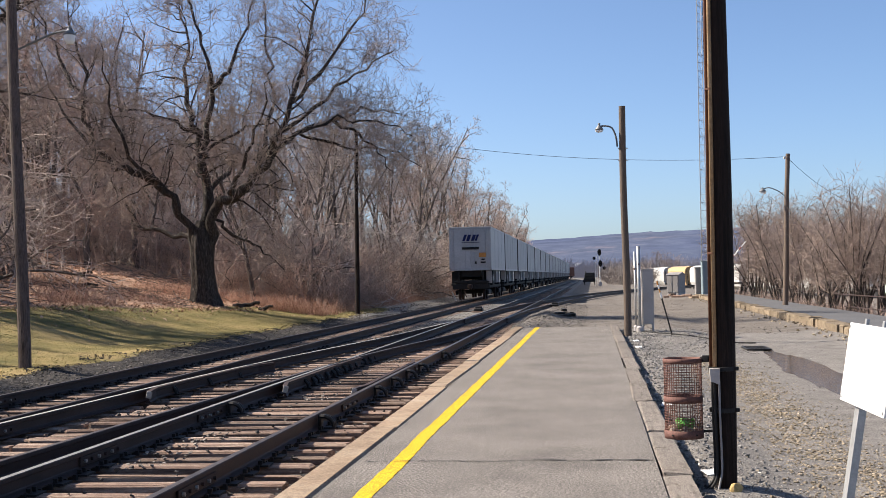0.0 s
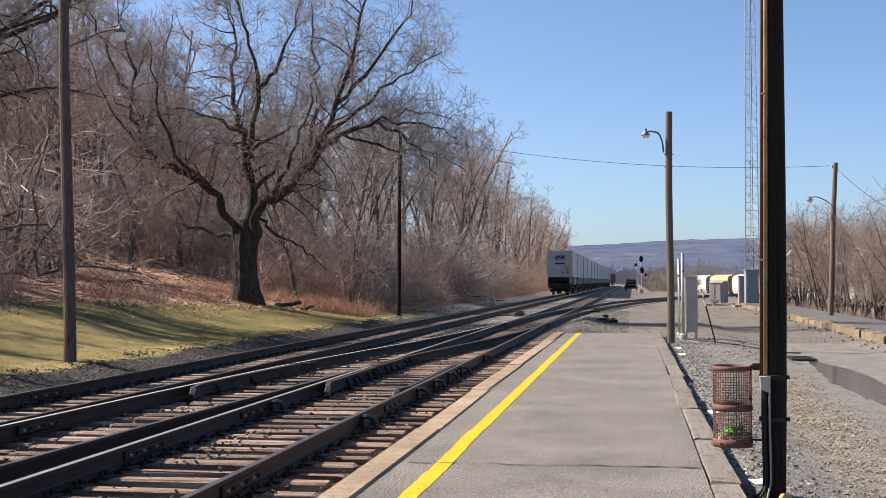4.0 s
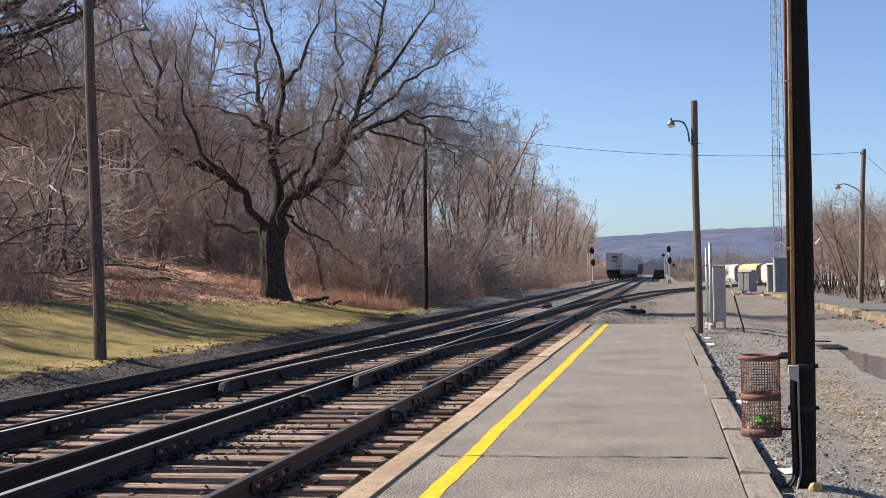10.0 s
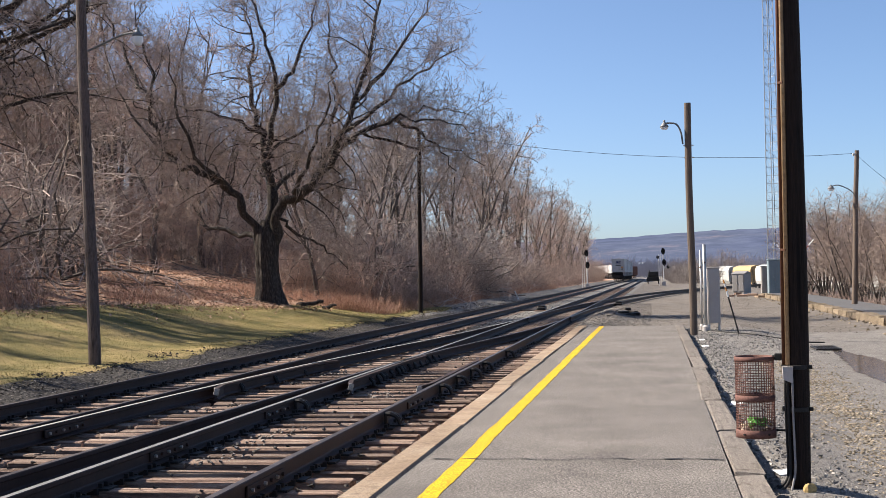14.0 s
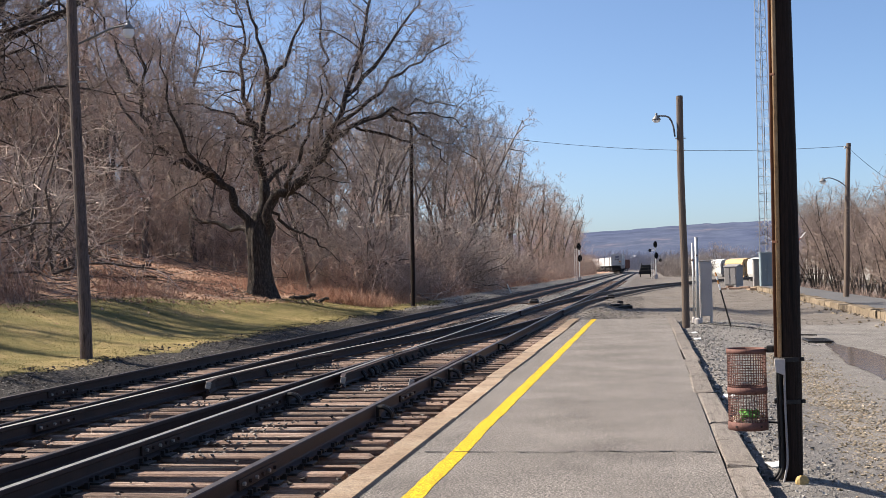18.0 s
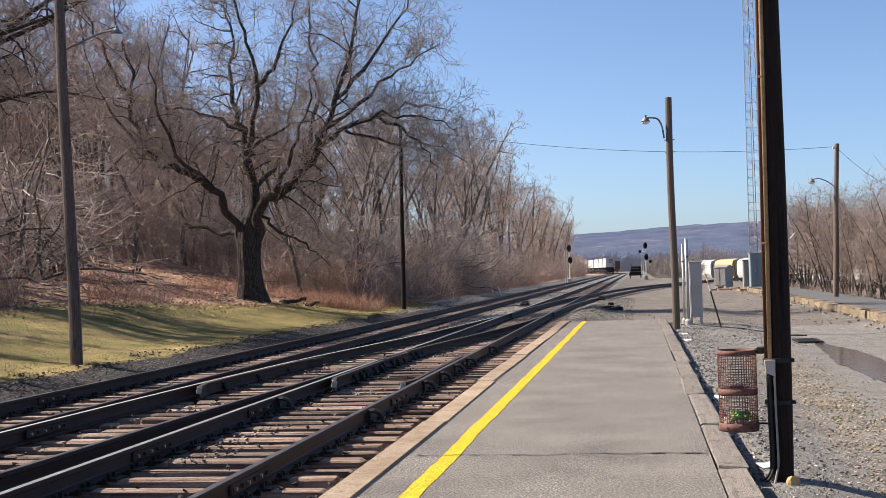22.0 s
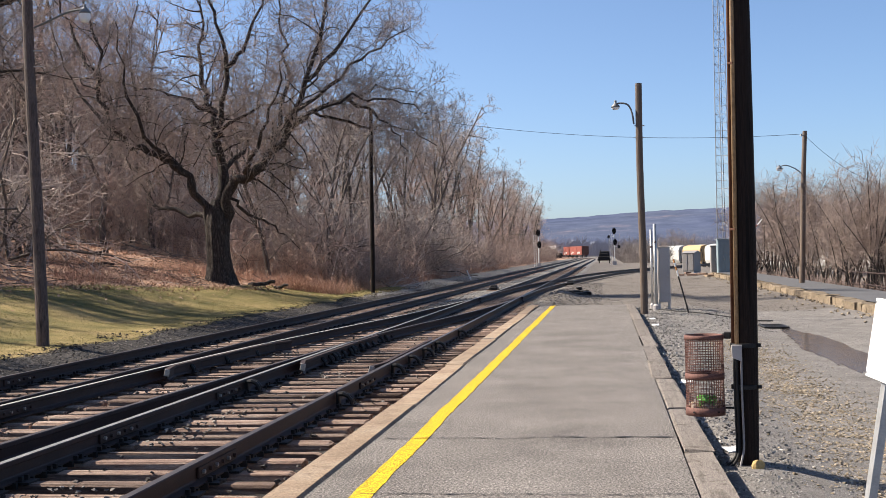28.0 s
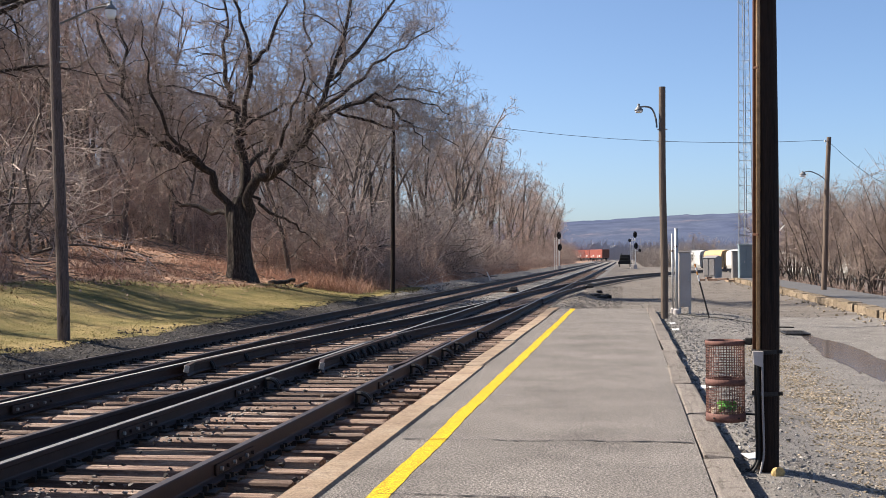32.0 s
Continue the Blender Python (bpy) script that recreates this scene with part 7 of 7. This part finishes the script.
def brace():
    b2 = Bits()
    b2.box((0.14, 0, -0.158), (0.24, 0.12, 0.018), cut=0.004)
    for y in (-0.032, 0.032):
        b2.tube([(0.03, y, -0.035), (0.10, y, -0.03), (0.16, y, -0.055), (0.195, y, -0.10), (0.205, y, -0.155)], [0.024, 0.026, 0.026, 0.024, 0.022], 6)
    b2.box((0.045, 0, -0.09), (0.04, 0.10, 0.12), cut=0.008)
    return b2.mesh("rail_brace", M["grease_iron"])


brace_mesh = brace()
spots = [(D + 0.005, 16.9 + 1.46 * i) for i in range(4)] + [(D + 0.005, 13.4), (D + 0.005, 24.6)]
spots += [(-6.36 + 0.0 * i, 17.6 + 1.46 * i) for i in range(4)]
spots += [(C + 0.005, 14.9), (C + 0.005, 19.3), (C + 0.005, 20.76)]
for x, y in spots:
    o = part("rail_brace", brace_mesh, None, track_near)
    if x < -6:
        x = -6.40 + 0.17 * smooth(16, 22, y)
    o.matrix_basis = pose(x, y, RAIL_TOP, 0, 0, 0)
for i in range(15):       # close-set chairs beside the frog
    o = part("chair_plate", brace_mesh, None, track_near)
    o.matrix_basis = pose(C - 0.01, 18.6 + 0.487 * i, RAIL_TOP - 0.02, 0, 0, gp.uniform(-4, 4))
for x, y in ((D, 9.2), (C, 10.9), (A, 16.0), (B, 13.2), (-6.46, 12.5), (D, 21.4), (C, 14.2), (D, 15.2)):
    jb = Bits()
    for sx in (-1, 1):
        jb.box((sx * 0.022, 0, -0.088), (0.022, 0.92, 0.085), cut=0.006)
    o = part("joint_bar", jb, M["rail_steel"], track_near)
    o.matrix_basis = pose(x, y, RAIL_TOP)
    for i in range(6):
        bo = Bits()
        bo.tube([(0.033, -0.38 + 0.152 * i, -0.088), (0.056, -0.38 + 0.152 * i, -0.088)], 0.017, 6)
        part("bolt", bo, M["worn_iron"] if i % 2 == 0 else M["rail_steel"], o)


# ---- switch machines and lineside lumps ----
def switch_machine(x, y, turn):
    t = thing("switch_machine", (x, y, TIE_TOP - 0.02), "low black electric switch machine bolted beside the rail", "switch machine", "switch machines", turn=turn)
    b2 = Bits()
    b2.box((0, 0, 0.12), (0.4, 0.9, 0.18), cut=0.04)
    part("case", b2, M["grease_iron"], t)
    c = Bits()
    c.box((0, 0.16, 0.24), (0.34, 0.42, 0.09), cut=0.04)
    part("lid", c, M["grease_iron"], t)
    r = Bits()
    r.tube([(-0.2, -0.3, 0.08), (-1.0, -0.3, 0.06)], 0.025, 6)
    part("throw_rod", r, M["rail_steel"], t)
    for yy in (-0.4, 0.4):
        p = Bits()
        p.box((0, yy, 0.02), (0.62, 0.24, 0.09), cut=0.03)
        part("base_timber", p, M["tie_wood"], t)


for x, y, a in ((-5.35, 57.5, 0), (-1.9, 63.0, 0), (-1.15, 46.5, 30)):
    switch_machine(x, y, a)
for i in range(3):
    b2 = Bits()
    b2 = rough_box(0.4 * gp.uniform(0.5, 1.1), 0.22, 0.14, 70 + i, 0.035)
    o = part("timber", b2, M["grease_iron"])
    o.matrix_basis = pose(-0.6 + gp.uniform(-0.9, 1.3), 50 + gp.uniform(-6, 8), -0.12, 0, 0, gp.uniform(-60, 60))
    tagged(o, "broken old tie lying on the gravel", "timber", "loose timbers")
mk = Bits()
mk.box((0, 0, 0.3), (0.09, 0.05, 0.75), (0, -22, 0), 0.01)
o = part("marker_post", mk, M["white_paint"])
o.matrix_basis = pose(-9.75, 86, -0.25)
tagged(o, "short leaning white marker post by the track", "marker post")


# ---- loose stones ----
def stones(name, label, mat_name, spots, seed, flat=0.7):
    g = random.Random(seed)
    base = []
    for q in range(6):
        pts = []
        for i in range(8):
            d = Vector((g.gauss(0, 1), g.gauss(0, 1), g.gauss(0, 1))).normalized()
            pts.append(d * g.uniform(0.75, 1.1))
        bmx = bmesh.new()
        for p in pts:
            bmx.verts.new(p)
        bmesh.ops.convex_hull(bmx, input=bmx.verts)
        lone = [v for v in bmx.verts if not v.link_faces]
        bmesh.ops.delete(bmx, geom=lone, context="VERTS")
        bmx.verts.index_update()
        base.append((np.array([v.co[:] for v in bmx.verts]), [tuple(v.index for v in f.verts) for f in bmx.faces]))
        bmx.free()
    V, F, c = [], [], 0
    for x, y, z, s in spots:
        vs, fs = base[g.randrange(6)]
        a = g.uniform(0, 6.28)
        ca, sa = math.cos(a) * s, math.sin(a) * s
        rot = np.array([[ca, -sa, 0], [sa, ca, 0], [0, 0, s * flat]])
        V.append(vs @ rot.T + np.array((x, y, z)))
        F.extend([tuple(i + c for i in f) for f in fs])
        c += len(vs)
    bt = Bits()
    bt.v, bt.f, bt.s = np.concatenate(V).tolist(), F, [0] * len(F)
    return tagged(part(name, bt, M[mat_name]), label, "stones", kind="stuff")


sp = []
for i in range(17000):
    y = 5 + 40 * gp.random() ** 1.5
    x = gp.uniform(-9.5, -2.15)
    f = ((y - 4.5) / 0.487) % 1.0
    on_tie = f < 0.24 or f > 0.76
    if on_tie and gp.random() < 0.8:
        continue
    heap = 0.05 * max(0, noise.noise((x * 0.8, y * 0.6, 3)))
    sp.append((x, y, (TIE_TOP if on_tie else BED - 0.045) + 0.012 + heap, gp.uniform(0.014, 0.038)))
shoulder = []
for i in range(7000):            # the shoulder beyond the far rail
    y = 12 + 75 * gp.random() ** 1.4
    x = -9.1 - 1.15 * gp.random() ** 1.2
    (sp if i % 2 else shoulder).append((x, y, height(x, y) + 0.004, gp.uniform(0.010, 0.030)))
tops = []
for i in range(9000):            # grey ballast spilt in heaps over the ties
    y, x = 8 + 22 * gp.random(), gp.uniform(-8.0, -3.3)
    if noise.noise((x * 1.1, y * 0.55, 12)) > 0.30 and min(abs(x - q) for q in (A, B, C, D)) > 0.12:
        tops.append((x, y, TIE_TOP + 0.008, gp.uniform(0.012, 0.032)))
for i in range(6500):            # and farther along, up to the tie tops
    y = 34 + 62 * gp.random() ** 1.5
    x = gp.uniform(-9.0, -2.3)
    if min(abs(x - q) for q in (A, B, C, D)) > 0.12:
        tops.append((x, y, max(height(x, y), TIE_TOP - 0.02) + 0.006, gp.uniform(0.016, 0.04)))
clods = []
for i in range(2600):            # dark soil crumbling along the lawn's edge
    y = 14 + 60 * gp.random() ** 1.3
    x = -10.32 + 0.55 * noise.noise((2.0, y * 0.3, 2.0)) + gp.gauss(0, 0.14)
    clods.append((x, y, height(x, y) + 0.01, 0.008 + 0.034 * gp.random() ** 2.5))
stones("soil_clods", "dark crumbling soil and clods along the lawn's edge", "soil", clods, 23)
stones("spilt_ballast", "pale grey ballast spilt over ties and shoulder", "mound_stone", tops + shoulder, 9)
stones("ballast_stones", "loose grey and brown ballast stones between the ties", "ballast", sp, 1)
sp = []
for i in range(4200):
    y = 33.7 + 36 * gp.random() ** 1.6
    x = -2.6 + 2.4 * gp.random() ** 1.5
    sp.append((x, y, height(x, y) + 0.006, gp.uniform(0.014, 0.042)))
for i in range(2600):
    y = 34 + 50 * gp.random() ** 1.5
    x = -2.4 + 8.0 * gp.random()
    sp.append((x, y, height(x, y) + 0.004, gp.uniform(0.008, 0.035)))
stones("mound_stones", "grey ballast heaped beyond the platform's end", "mound_stone", sp, 7)
sp = []
for i in range(13000):
    y = 8 + 16 * gp.random() ** 1.25
    x = 2.12 + 0.012 * (y - 8) + 0.30 * gp.gauss(0, 1)
    if x > 1.1:
        sp.append((x, y, height(x, y) + 0.002, 0.006 + 0.02 * gp.random() ** 2.2))
stones("pale_stones", "pale tan stones scattered in a strip over the gravel", "tan_gravel", sp, 2)
sp = []
for i in range(17000):
    y = 6.5 + 26 * gp.random() ** 1.7
    x = 0.74 + (4.9 if y > 10 else 3.0) * gp.random() ** 1.25
    sp.append((x, y, height(x, y) + 0.001, gp.uniform(0.005, 0.014)))
stones("gravel_chips", "grey gravel chips on the lane beside the platform", "grey_gravel", sp, 3)
sp = []
for i in range(500):
    y = 4 + 76 * gp.random() ** 1.3
    x = old_edge(y) - 0.1 - 0.7 * gp.random() ** 2
    sp.append((x, y, height(x, y) + 0.02, gp.uniform(0.02, 0.07)))
grit = []
for i in range(3000):
    y = 9 + 25 * gp.random()
    x = 0.76 + 0.75 * gp.random() ** 1.6
    grit.append((x, y, height(x, y) + 0.004, gp.uniform(0.007, 0.03)))
for i in range(1500):            # about the cabinet and the rod
    x, y = 1.3 + 2.2 * gp.random(), 26 + 8 * gp.random()
    grit.append((x, y, height(x, y) + 0.004, gp.uniform(0.007, 0.03)))
stones("kerb_grit", "coarse grey grit and clods lying against the kerb", "grey_gravel", grit, 17)
stones("rubble", "tan rubble fallen from the stone edge", "tan_gravel", sp, 4)
for x, y, a in ((0.93, 9.6, 30), (0.9, 14.5, -20), (0.98, 25.8, 10), (1.0, 28.2, 40)):
    b2 = Bits()
    b2.add([(-0.07, -0.05, 0.0), (0.06, -0.06, 0.01), (0.08, 0.03, 0.035), (0.0, 0.07, 0.012), (-0.08, 0.04, 0.03), (0, 0, 0.03), (-0.07, -0.05, -0.004), (0.06, -0.06, -0.004), (0.0, 0.07, -0.004)],
           [(0, 1, 5), (1, 2, 5), (2, 3, 5), (3, 4, 5), (4, 0, 5), (6, 8, 7), (0, 6, 7, 1), (3, 8, 6, 4), (1, 7, 8, 2)])
    o = part("paper_scrap", b2, M["white_paint"])
    o.matrix_basis = pose(x, y, height(x, y) + 0.004, 0, 0, a)
    tagged(o, "crumpled white scrap of paper by the kerb", "litter", "scraps of paper")


motions()
